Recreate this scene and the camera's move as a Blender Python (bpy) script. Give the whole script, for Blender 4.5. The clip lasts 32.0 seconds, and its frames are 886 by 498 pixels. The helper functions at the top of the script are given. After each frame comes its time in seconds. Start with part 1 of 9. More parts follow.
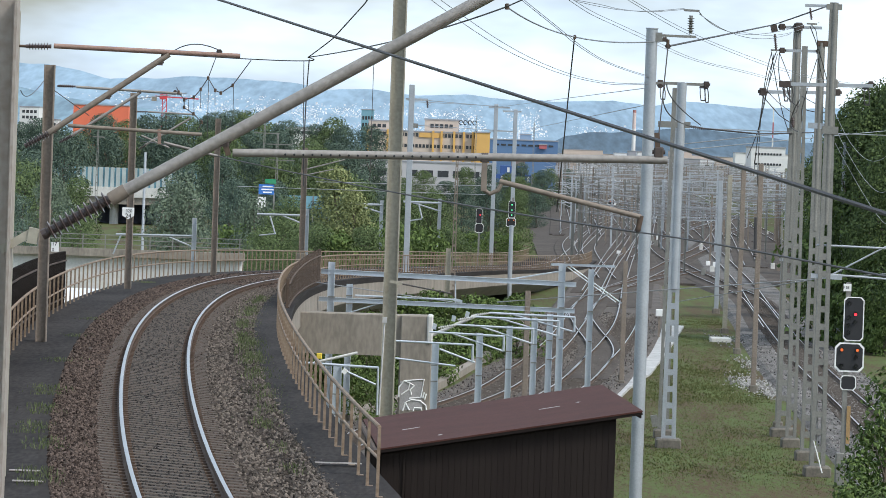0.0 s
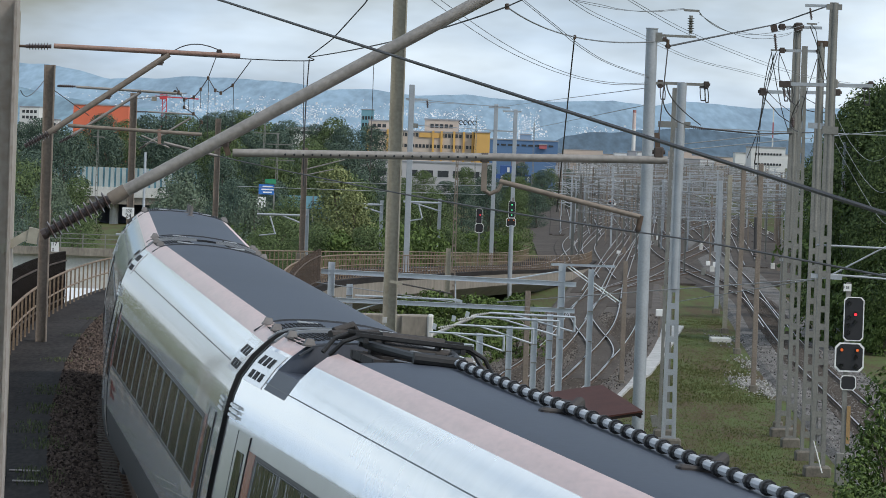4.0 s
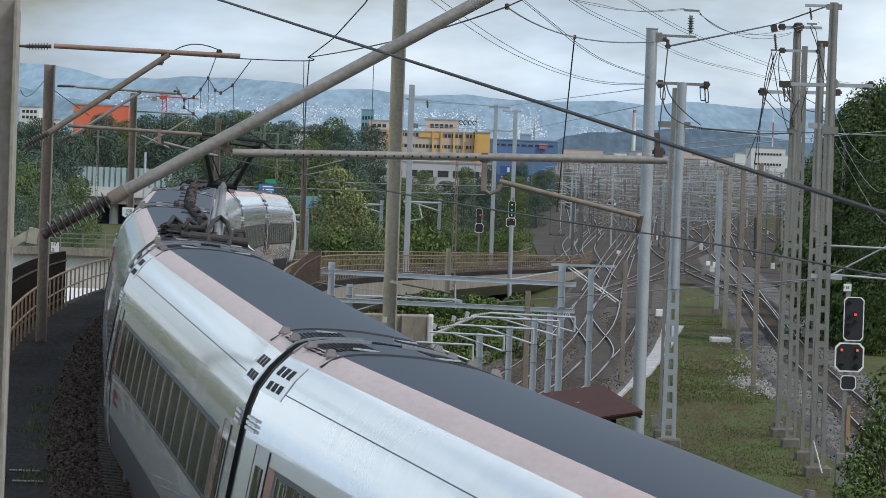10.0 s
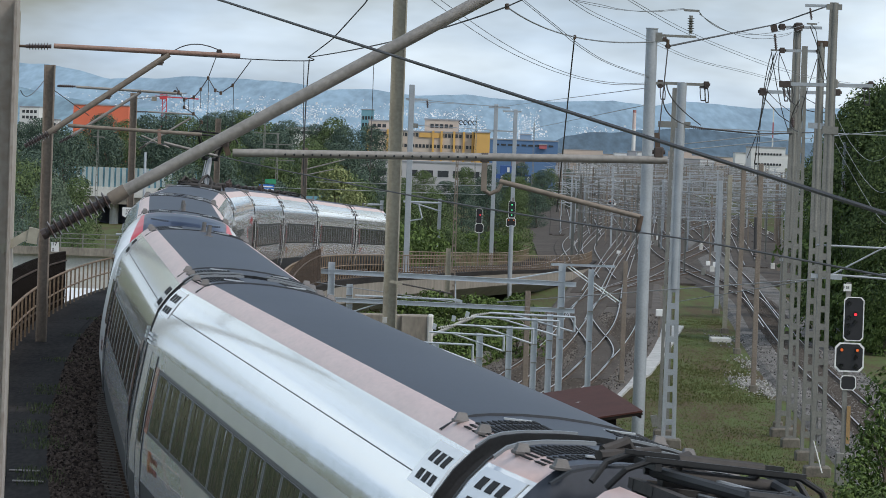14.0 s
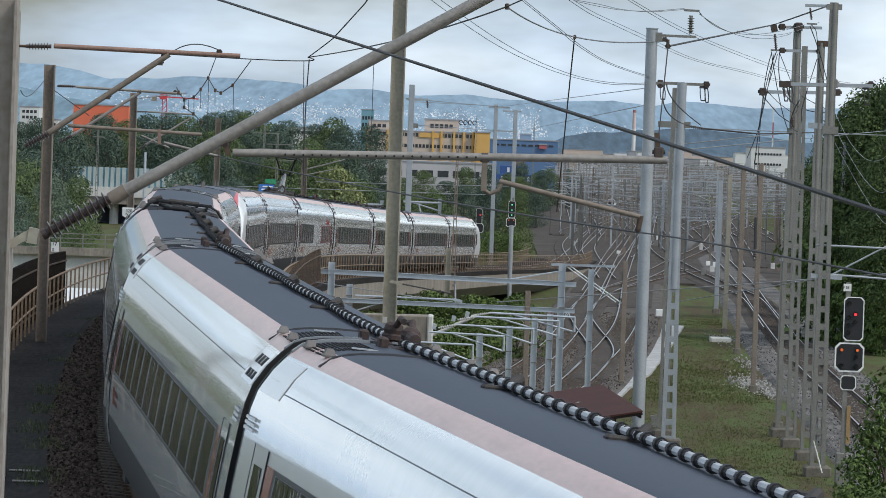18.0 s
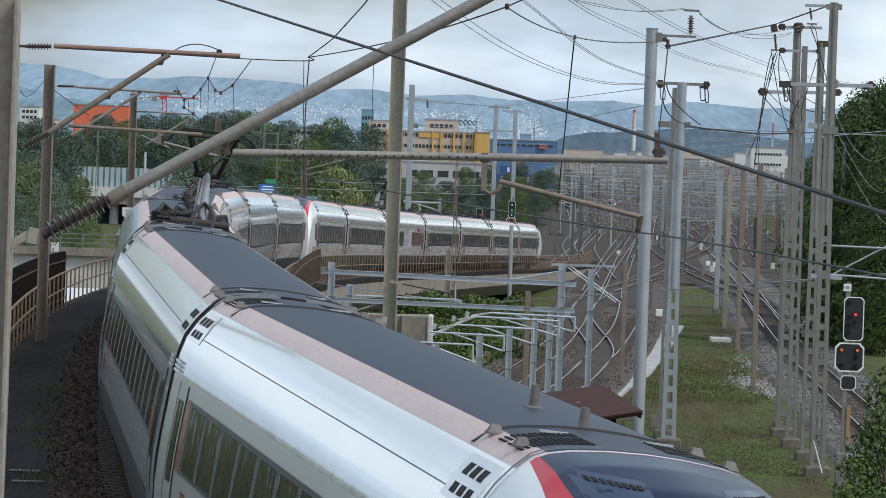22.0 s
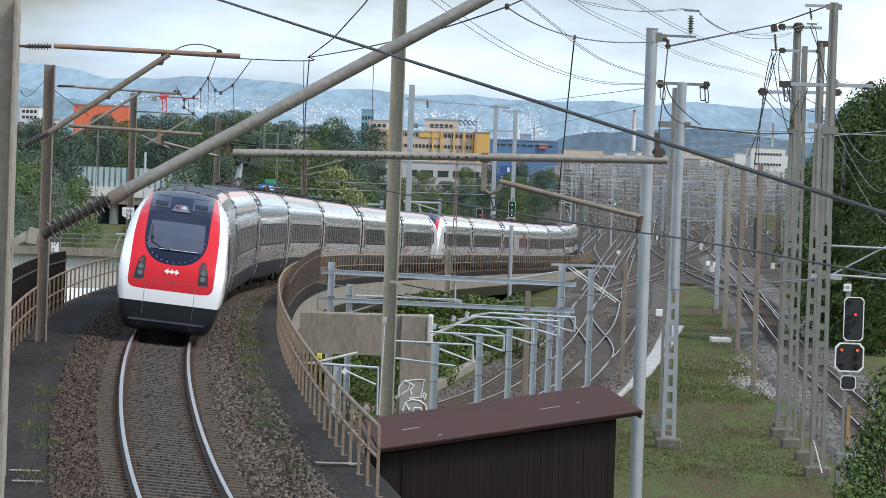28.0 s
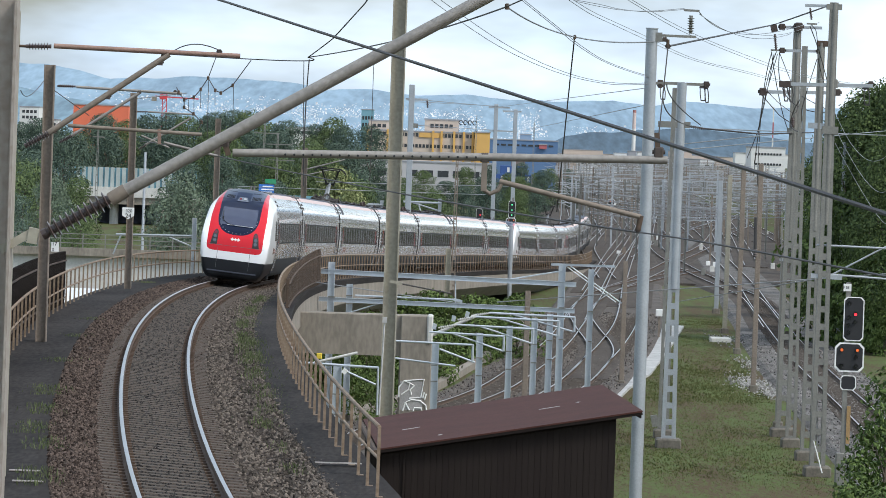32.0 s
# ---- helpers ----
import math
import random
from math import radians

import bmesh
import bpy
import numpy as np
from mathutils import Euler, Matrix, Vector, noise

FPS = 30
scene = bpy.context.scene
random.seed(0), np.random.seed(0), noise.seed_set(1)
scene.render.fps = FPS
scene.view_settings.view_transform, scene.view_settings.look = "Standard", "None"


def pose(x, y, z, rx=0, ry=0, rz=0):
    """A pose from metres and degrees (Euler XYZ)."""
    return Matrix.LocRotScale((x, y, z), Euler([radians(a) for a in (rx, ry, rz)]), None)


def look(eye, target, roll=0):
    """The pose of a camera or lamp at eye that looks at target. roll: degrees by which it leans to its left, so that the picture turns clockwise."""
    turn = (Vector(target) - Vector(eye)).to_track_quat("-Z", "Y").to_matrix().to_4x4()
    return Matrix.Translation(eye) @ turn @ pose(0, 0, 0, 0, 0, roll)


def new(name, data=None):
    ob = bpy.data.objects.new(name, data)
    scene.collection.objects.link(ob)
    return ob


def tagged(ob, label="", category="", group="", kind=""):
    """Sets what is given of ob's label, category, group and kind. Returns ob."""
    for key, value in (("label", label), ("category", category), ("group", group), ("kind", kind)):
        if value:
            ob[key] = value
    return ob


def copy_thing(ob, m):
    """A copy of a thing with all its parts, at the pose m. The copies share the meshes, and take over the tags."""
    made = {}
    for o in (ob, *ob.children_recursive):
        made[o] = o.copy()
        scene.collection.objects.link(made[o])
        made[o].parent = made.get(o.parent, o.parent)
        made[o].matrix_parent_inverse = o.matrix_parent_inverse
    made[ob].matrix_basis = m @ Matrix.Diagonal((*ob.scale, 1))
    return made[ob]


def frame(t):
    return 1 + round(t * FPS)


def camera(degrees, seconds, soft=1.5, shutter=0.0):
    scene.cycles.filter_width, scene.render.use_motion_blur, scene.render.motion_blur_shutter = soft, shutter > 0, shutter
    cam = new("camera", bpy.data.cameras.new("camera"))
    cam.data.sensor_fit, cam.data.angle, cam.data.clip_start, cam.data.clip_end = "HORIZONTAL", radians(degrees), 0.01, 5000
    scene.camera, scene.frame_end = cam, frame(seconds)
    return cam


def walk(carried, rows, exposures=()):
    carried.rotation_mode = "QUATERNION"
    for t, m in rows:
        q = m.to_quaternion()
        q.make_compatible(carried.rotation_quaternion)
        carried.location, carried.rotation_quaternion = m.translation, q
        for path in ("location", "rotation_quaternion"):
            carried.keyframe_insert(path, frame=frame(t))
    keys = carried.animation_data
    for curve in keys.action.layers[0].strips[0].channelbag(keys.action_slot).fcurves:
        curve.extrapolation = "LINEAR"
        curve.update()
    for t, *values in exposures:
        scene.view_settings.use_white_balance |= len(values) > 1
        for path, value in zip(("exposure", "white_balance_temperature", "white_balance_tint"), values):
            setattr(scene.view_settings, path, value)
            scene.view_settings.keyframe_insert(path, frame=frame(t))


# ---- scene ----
# ================= camera =================
cam = camera(10.933, 32.0, soft=0.8, shutter=0.06)
EYE = (0.0, 0.0, 5.976)
CAM_POSE = look(EYE, (0.0, 100.0, 5.976 - 2.2709), roll=2.0)
EXPOSURE = [(0.0, 0.28), (1.0, 0.38), (2.0, 0.32), (2.6, 0.08), (3.0, -0.08), (3.5, -0.2), (7.0, -0.26), (22.5, -0.26), (24.0, -0.12), (25.5, 0.02), (28.0, 0.13), (32.0, 0.16)]
walk(cam, [(0.0, CAM_POSE), (32.0, CAM_POSE)], EXPOSURE)

# ================= sky and sun =================
SUN_EL, SUN_AZ = 46.0, 122.0      # degrees; azimuth clockwise from +y
world = bpy.data.worlds.new("sky")
scene.world = world
world.use_nodes = True
wn, wl = world.node_tree.nodes, world.node_tree.links
wn.clear()
w_out = wn.new("ShaderNodeOutputWorld")
w_bg = wn.new("ShaderNodeBackground")
w_bg.inputs["Strength"].default_value = 0.13
w_sky = wn.new("ShaderNodeTexSky")
w_sky.sky_type = "NISHITA"
w_sky.sun_disc = False
w_sky.sun_elevation = radians(SUN_EL)
w_sky.sun_rotation = radians(SUN_AZ)
w_sky.air_density, w_sky.dust_density, w_sky.ozone_density = 1.0, 2.0, 1.5
w_co = wn.new("ShaderNodeTexCoord")
w_map = wn.new("ShaderNodeMapping")
w_map.inputs["Scale"].default_value = (1.0, 1.0, 3.2)
w_no = wn.new("ShaderNodeTexNoise")
w_no.inputs["Scale"].default_value = 2.6
w_no.inputs["Detail"].default_value = 7.0
w_no.inputs["Roughness"].default_value = 0.58
w_ra = wn.new("ShaderNodeValToRGB")
w_ra.color_ramp.elements[0].position = 0.41
w_ra.color_ramp.elements[1].position = 0.57
w_mix = wn.new("ShaderNodeMixRGB")
w_no2 = wn.new("ShaderNodeTexNoise")      # grey undersides and bright edges of the clouds
w_no2.inputs["Scale"].default_value = 5.5
w_no2.inputs["Detail"].default_value = 6.0
w_ra2 = wn.new("ShaderNodeValToRGB")
w_ra2.color_ramp.elements[0].position = 0.40
w_ra2.color_ramp.elements[1].position = 0.58
w_ra2.color_ramp.elements[0].color = (0.52, 0.67, 0.86, 1)
w_ra2.color_ramp.elements[1].color = (0.82, 0.925, 1.0, 1)
w_gain = wn.new("ShaderNodeMixRGB")
w_gain.blend_type = "MULTIPLY"
w_gain.inputs["Fac"].default_value = 1.0
w_gain.inputs["Color2"].default_value = (10.3, 10.3, 10.3, 1)
wl.new(w_map.outputs["Vector"], w_no2.inputs["Vector"])
wl.new(w_no2.outputs["Fac"], w_ra2.inputs["Fac"])
wl.new(w_ra2.outputs["Color"], w_gain.inputs["Color1"])
wl.new(w_gain.outputs["Color"], w_mix.inputs["Color2"])
wl.new(w_co.outputs["Generated"], w_map.inputs["Vector"])
wl.new(w_map.outputs["Vector"], w_no.inputs["Vector"])
wl.new(w_no.outputs["Fac"], w_ra.inputs["Fac"])
wl.new(w_ra.outputs["Color"], w_mix.inputs["Fac"])
wl.new(w_sky.outputs["Color"], w_mix.inputs["Color1"])
wl.new(w_mix.outputs["Color"], w_bg.inputs["Color"])
wl.new(w_bg.outputs["Background"], w_out.inputs["Surface"])

sun_data = bpy.data.lights.new("sun", "SUN")
sun_data.energy, sun_data.angle, sun_data.color = 2.3, radians(14), (1.0, 0.96, 0.90)
sun = new("sun", sun_data)
a_, e_ = radians(SUN_AZ), radians(SUN_EL)
sun.matrix_basis = look((math.sin(a_) * math.cos(e_) * 50, math.cos(a_) * math.cos(e_) * 50, math.sin(e_) * 50), (0, 0, 0))
scene.view_settings.exposure = 0.0
# ================= materials =================
def mat(name, color, rough=0.8, metal=0.0, var=0.25, scale=3.0, bump=0.0, fine=40.0, tint=None, rand=0.0, coat=0.0, stretch=None, spec=None):
    """A surface with two scales of variation (broad stains, fine grain), relief, and a spread from piece to piece."""
    m = bpy.data.materials.new(name)
    m.use_nodes = True
    n, l = m.node_tree.nodes, m.node_tree.links
    b = n["Principled BSDF"]
    b.inputs["Roughness"].default_value = rough
    b.inputs["Metallic"].default_value = metal
    if spec is not None:
        b.inputs["Specular IOR Level"].default_value = spec
    if coat:
        b.inputs["Coat Weight"].default_value = coat
        b.inputs["Coat Roughness"].default_value = 0.03
        b.inputs["Coat IOR"].default_value = 1.55
    tc = n.new("ShaderNodeTexCoord")
    src = tc.outputs["Object"]
    if stretch:
        mp = n.new("ShaderNodeMapping")
        mp.inputs["Scale"].default_value = stretch
        l.new(src, mp.inputs["Vector"])
        src = mp.outputs["Vector"]
    n1 = n.new("ShaderNodeTexNoise")
    n1.inputs["Scale"].default_value = scale
    n1.inputs["Detail"].default_value = 5
    n2 = n.new("ShaderNodeTexNoise")
    n2.inputs["Scale"].default_value = fine
    n2.inputs["Detail"].default_value = 3
    l.new(src, n1.inputs["Vector"])
    l.new(src, n2.inputs["Vector"])
    add = n.new("ShaderNodeMath")
    add.operation = "ADD"
    l.new(n1.outputs["Fac"], add.inputs[0])
    l.new(n2.outputs["Fac"], add.inputs[1])
    val = add.outputs[0]
    if rand:
        oi = n.new("ShaderNodeObjectInfo")
        mr = n.new("ShaderNodeMath")
        mr.operation = "MULTIPLY_ADD"
        mr.inputs[1].default_value = rand * 2
        l.new(oi.outputs["Random"], mr.inputs[0])
        l.new(val, mr.inputs[2])
        sb = n.new("ShaderNodeMath")
        sb.operation = "SUBTRACT"
        sb.inputs[1].default_value = rand
        l.new(mr.outputs[0], sb.inputs[0])
        val = sb.outputs[0]
    ramp = n.new("ShaderNodeValToRGB")
    c = np.array(color[:3])
    lo, hi = c * (1 - var), np.minimum(c * (1 + var), 0.95)
    if tint is not None:
        lo = np.array(tint)
    ramp.color_ramp.elements[0].position, ramp.color_ramp.elements[1].position = 0.32, 0.68
    ramp.color_ramp.elements[0].color = (*lo, 1)
    ramp.color_ramp.elements[1].color = (*hi, 1)
    half = n.new("ShaderNodeMath")
    half.operation = "MULTIPLY"
    half.inputs[1].default_value = 0.5
    l.new(val, half.inputs[0])
    l.new(half.outputs[0], ramp.inputs["Fac"])
    l.new(ramp.outputs["Color"], b.inputs["Base Color"])
    if bump:
        bp = n.new("ShaderNodeBump")
        bp.inputs["Strength"].default_value = min(1.0, bump)
        bp.inputs["Distance"].default_value = 0.02
        l.new(n2.outputs["Fac"], bp.inputs["Height"])
        l.new(bp.outputs["Normal"], b.inputs["Normal"])
    return m


def glow(name, color, strength):
    m = bpy.data.materials.new(name)
    m.use_nodes = True
    b = m.node_tree.nodes["Principled BSDF"]
    b.inputs["Base Color"].default_value = (*color, 1)
    b.inputs["Emission Color"].default_value = (*color, 1)
    b.inputs["Emission Strength"].default_value = strength
    return m


GRASS = mat("grass", (0.058, 0.076, 0.026), 0.95, var=0.5, scale=0.55, fine=7.0, stretch=(1.2, 0.16, 1.0), tint=(0.088, 0.062, 0.038), spec=0.12)
ramp_ = [q for q in GRASS.node_tree.nodes if q.type == "VALTORGB"][0].color_ramp.elements
ramp_[0].position, ramp_[1].position = 0.41, 0.57
BALLAST_BROWN = mat("brown_ballast", (0.052, 0.039, 0.031), 0.95, var=0.5, scale=0.5, fine=16.0, bump=0.9, spec=0.12)
BALLAST_YARD = mat("yard_ballast", (0.082, 0.070, 0.061), 0.95, var=0.45, scale=0.12, fine=2.5, spec=0.12)
BALLAST_MID = mat("grey_brown_yard_stone", (0.115, 0.102, 0.092), 0.95, var=0.5, scale=0.3, fine=5.0, bump=0.6, spec=0.12)
BALLAST_GREY = mat("grey_main_line_ballast", (0.140, 0.132, 0.124), 0.95, var=0.8, scale=0.4, fine=7.0, bump=0.6, spec=0.12)
GRAVEL_PALE = mat("pale_gravel", (0.42, 0.42, 0.41), 0.95, var=0.3, scale=0.5, fine=6.0, spec=0.12)
SLEEPER = mat("concrete_sleeper", (0.098, 0.082, 0.069), 0.9, var=0.25, scale=2.0, fine=25, bump=0.3, rand=0.12, spec=0.12)
RAIL_TOP = mat("polished_rail_head", (0.66, 0.64, 0.61), 0.40, 1.0, var=0.08, scale=1.0, fine=8.0)
RAIL_SIDE = mat("rusty_rail_web", (0.10, 0.065, 0.045), 0.8, 0.2, var=0.35, scale=1.5, fine=20)
ASPHALT = mat("worn_walkway_asphalt", (0.029, 0.025, 0.023), 0.9, var=0.5, scale=0.9, fine=12.0, bump=0.25, stretch=(1.0, 0.16, 1.0), spec=0.12)
CONCRETE = mat("weathered_concrete", (0.25, 0.222, 0.185), 0.9, var=0.34, scale=0.8, fine=7.0, bump=0.2, stretch=(1, 1, 0.35), tint=(0.17, 0.15, 0.125))
FOOTING = mat("dirty_footing_concrete", (0.145, 0.13, 0.108), 0.9, var=0.35, scale=1.5, fine=9.0, bump=0.2)
CONCRETE_PALE = mat("pale_concrete", (0.58, 0.57, 0.54), 0.85, var=0.15, scale=0.8, fine=9.0)
RUST_PAINT = mat("rust_stained_railing_paint", (0.23, 0.175, 0.125), 0.7, 0.1, var=0.4, scale=2.0, fine=18, tint=(0.16, 0.105, 0.065))
RUST_DARK = mat("rust_brown_screen_steel", (0.080, 0.054, 0.038), 0.8, 0.1, var=0.45, scale=1.5, fine=14, rand=0.25)
GALV = mat("galvanised_steel", (0.40, 0.425, 0.45), 0.5, 0.45, var=0.16, scale=1.5, fine=22)
GALV_NEW = mat("new_galvanised_steel", (0.54, 0.58, 0.62), 0.42, 0.5, var=0.10, scale=1.5, fine=22)
GALV_OLD = mat("weathered_galvanised_steel", (0.225, 0.222, 0.202), 0.62, 0.3, var=0.22, scale=1.0, fine=16)
OLIVE_STEEL = mat("olive_grey_mast_steel", (0.36, 0.335, 0.27), 0.65, 0.2, var=0.22, scale=0.8, fine=12)
BROWN_STEEL = mat("brown_weathered_mast_steel", (0.225, 0.185, 0.15), 0.75, 0.15, var=0.3, scale=0.9, fine=12)
TUBE_GREY = mat("grey_tube_steel", (0.31, 0.285, 0.258), 0.5, 0.35, var=0.25, scale=3.0, fine=25)
TUBE_RUST = mat("rust_brown_tube", (0.30, 0.19, 0.15), 0.6, 0.2, var=0.3, scale=3.0, fine=25)
CLAMP_DARK = mat("dark_rusted_clamp_iron", (0.065, 0.050, 0.043), 0.7, 0.2, var=0.4, scale=4.0, fine=25)
INSULATOR = mat("brown_insulator", (0.085, 0.06, 0.055), 0.35, var=0.2, scale=5, fine=30)
WIRE = mat("dark_wire", (0.07, 0.065, 0.065), 0.6, 0.4, var=0.2)
WIRE_PALE = mat("grey_wire", (0.28, 0.29, 0.30), 0.5, 0.5, var=0.2)
ROOF_BROWN = mat("brown_sheet_roof", (0.068, 0.027, 0.021), 0.78, 0.0, var=0.25, scale=0.9, fine=9, bump=0.04, spec=0.2)
BOARD_DARK = mat("dark_tarred_boards", (0.0125, 0.0095, 0.0088), 0.85, var=0.7, scale=1.6, fine=7, bump=0.2, stretch=(7, 7, 0.28), tint=(0.025, 0.0195, 0.0175), rand=0.3, spec=0.12)
BLACK = mat("black_plastic", (0.02, 0.02, 0.022), 0.5, var=0.2)
WHITE = mat("white_enamel", (0.80, 0.80, 0.78), 0.45, var=0.06)
YELLOW = mat("yellow_enamel", (0.75, 0.55, 0.06), 0.5, var=0.1)
LAMP_RED, LAMP_GREEN, LAMP_ORANGE = glow("red_signal_light", (1.0, 0.04, 0.06), 1.6), glow("green_signal_light", (0.15, 1.0, 0.45), 1.6), glow("orange_signal_light", (0.8, 0.16, 0.04), 0.8)


# ================= mesh building =================
class Shape:
    """Vertices and faces of one mesh, with a material slot for each face."""

    def __init__(self):
        self.v, self.f, self.s = [], [], []

    def add(self, verts, faces, slot=0):
        o = len(self.v)
        self.v.extend(tuple(float(q) for q in p) for p in verts)
        self.f.extend(tuple(i + o for i in f) for f in faces)
        self.s.extend([slot] * len(faces))
        return self

    def box(self, c, size, slot=0, rz=0.0, chamfer=0.0):
        x, y, z = (q / 2 for q in size)
        cs, sn_ = math.cos(rz), math.sin(rz)
        k = chamfer
        if k:
            ring = [(-x + k, -y), (x - k, -y), (x, -y + k), (x, y - k), (x - k, y), (-x + k, y), (-x, y - k), (-x, -y + k)]
            pts = [(a, b, h) for h in (-z, z - k) for a, b in ring]
            pts += [(a * (1 - k / x), b * (1 - k / y), z) for a, b in ring]
            fc = [tuple(range(7, -1, -1)), tuple(range(16, 24))]
            for r in (0, 8):
                fc += [(r + i, r + (i + 1) % 8, r + 8 + (i + 1) % 8, r + 8 + i) for i in range(8)]
        else:
            pts = [(a, b, h) for h in (-z, z) for a, b in ((-x, -y), (x, -y), (x, y), (-x, y))]
            fc = [(3, 2, 1, 0), (4, 5, 6, 7), (0, 1, 5, 4), (1, 2, 6, 5), (2, 3, 7, 6), (3, 0, 4, 7)]
        self.add([(c[0] + a * cs - b * sn_, c[1] + a * sn_ + b * cs, c[2] + h) for a, b, h in pts], fc, slot)
        return self

    def tube(self, p0, p1, r0, r1=None, n=10, slot=0, caps=True):
        r1 = r0 if r1 is None else r1
        p0, p1 = Vector(p0), Vector(p1)
        d = (p1 - p0).normalized()
        u = d.orthogonal().normalized()
        w = d.cross(u)
        pts = []
        for p, r in ((p0, r0), (p1, r1)):
            pts += [p + (u * math.cos(2 * math.pi * i / n) + w * math.sin(2 * math.pi * i / n)) * r for i in range(n)]
        fc = [(i, (i + 1) % n, n + (i + 1) % n, n + i) for i in range(n)]
        if caps:
            fc += [tuple(range(n - 1, -1, -1)), tuple(range(n, 2 * n))]
        return self.add(pts, fc, slot)

    def line(self, pts, r, n=6, slot=0):
        """A bent round rod through the points."""
        pts = [Vector(p) for p in pts]
        out, k = [], len(pts)
        u = None
        for i, p in enumerate(pts):
            d = (pts[min(i + 1, k - 1)] - pts[max(i - 1, 0)]).normalized()
            u = d.orthogonal().normalized() if u is None else (u - d * u.dot(d)).normalized()
            w = d.cross(u)
            out += [p + (u * math.cos(2 * math.pi * j / n) + w * math.sin(2 * math.pi * j / n)) * r for j in range(n)]
        fc = [(i * n + j, i * n + (j + 1) % n, (i + 1) * n + (j + 1) % n, (i + 1) * n + j) for i in range(k - 1) for j in range(n)]
        fc += [tuple(range(n - 1, -1, -1)), tuple(range((k - 1) * n, k * n))]
        return self.add(out, fc, slot)

    def beam(self, p0, p1, w, h, slot=0):
        """A straight rectangular bar, h in the upright sense."""
        p0, p1 = Vector(p0), Vector(p1)
        d = (p1 - p0).normalized()
        side = d.cross(Vector((0, 0, 1)))
        side = Vector((1, 0, 0)) if side.length < 1e-4 else side.normalized()
        up = side.cross(d)
        pts = [p + side * a + up * b for p in (p0, p1) for a, b in ((-w / 2, -h / 2), (w / 2, -h / 2), (w / 2, h / 2), (-w / 2, h / 2))]
        return self.add(pts, [(0, 1, 2, 3), (7, 6, 5, 4), (0, 4, 5, 1), (1, 5, 6, 2), (2, 6, 7, 3), (3, 7, 4, 0)], slot)

    def loft(self, rings, slots=None, closed=True, caps=False):
        """Quads between equal rings of points; slots: one for each side of a ring."""
        n = len(rings[0])
        o = len(self.v)
        for r in rings:
            self.v.extend(tuple(float(q) for q in p) for p in r)
        m = n if closed else n - 1
        for i in range(len(rings) - 1):
            for j in range(m):
                k = (j + 1) % n
                self.f.append((o + i * n + j, o + i * n + k, o + (i + 1) * n + k, o + (i + 1) * n + j))
                self.s.append(slots[j] if slots else 0)
        if caps:
            self.f.append(tuple(o + j for j in range(n - 1, -1, -1)))
            self.f.append(tuple(o + (len(rings) - 1) * n + j for j in range(n)))
            self.s += [slots[0] if slots else 0] * 2
        return self

    def mesh(self, name, mats, smooth=False, offset=(0, 0, 0)):
        me = bpy.data.meshes.new(name)
        v = self.v
        if any(offset):
            v = [(a - offset[0], b - offset[1], c - offset[2]) for a, b, c in v]
        me.from_pydata(v, [], self.f)
        for m in (mats if isinstance(mats, (list, tuple)) else [mats]):
            me.materials.append(m)
        me.polygons.foreach_set("material_index", self.s)
        if smooth:
            me.polygons.foreach_set("use_smooth", [True] * len(self.f))
            me.set_sharp_from_angle(angle=radians(38))
        me.update()
        return me


def part(name, shape, material, parent=None, label="", smooth=False, kind="", offset=(0, 0, 0)):
    """Links one mesh object under a thing or a part."""
    me = shape if isinstance(shape, bpy.types.Mesh) else shape.mesh(name, material, smooth, offset)
    ob = new(name, me)
    ob.parent = parent
    return tagged(ob, label, "", "", kind)


def thing(name, label, category, at=(0, 0, 0), group="", kind=""):
    """An Empty at the base of a thing that parents its parts."""
    ob = new(name)
    ob.location = at
    ob.empty_display_size = 0.2
    return tagged(ob, label, category, group, kind)


def solid(name, shape, material, label, category, group="", kind="", smooth=False, at=None):
    """A thing of one mesh; at: its base, else the first point's foot."""
    if at is None:
        xs = np.array(shape.v)
        at = (xs[:, 0].mean(), xs[:, 1].mean(), xs[:, 2].min())
    ob = new(name, shape.mesh(name, material, smooth, at))
    ob.location = at
    return tagged(ob, label, category, group, kind)


def word(name, text, size, material, parent, origin, right, up, depth=0.004):
    """Flat letters of the built-in font as a mesh part."""
    cu = bpy.data.curves.new(name, "FONT")
    cu.body, cu.size, cu.extrude = text, size, depth
    tmp = bpy.data.objects.new(name + "_text", cu)
    scene.collection.objects.link(tmp)
    me = bpy.data.meshes.new_from_object(tmp)
    bpy.data.objects.remove(tmp)
    r, u = Vector(right).normalized(), Vector(up).normalized()
    m = Matrix((r, u, r.cross(u))).transposed().to_4x4()
    m.translation = Vector(origin)
    me.transform(m)
    me.materials.clear()
    me.materials.append(material)
    ob = new(name, me)
    ob.parent = parent
    return ob


# ================= the line of the curved track =================
S0 = -440.0
K_AT = [-440, -120, -70, -5, 30, 60, 90, 120, 150, 180, 220, 260, 300, 340, 380, 420, 460, 1200]
K_IS = [0, 0, 0.00356, 0.002193, 0.00081, 0.000878, 0.000817, 0.000773, 0.000896, 0.000833, 0.000375, 0.000171, 0.000081, -0.00036, -0.0006, -0.0002, 0, 0]
Z_AT = [-440, -80, -32, -14, 0, 40, 80, 120, 160, 200, 250, 300, 350, 400, 440, 480, 1200]
Z_IS = [0, 0.027, 0.02129, 0.01291, 0.01272, 0.00403, -0.00608, -0.01541, -0.02142, -0.02276, -0.01945, -0.02272, -0.0205, -0.0125, -0.003, 0, 0]
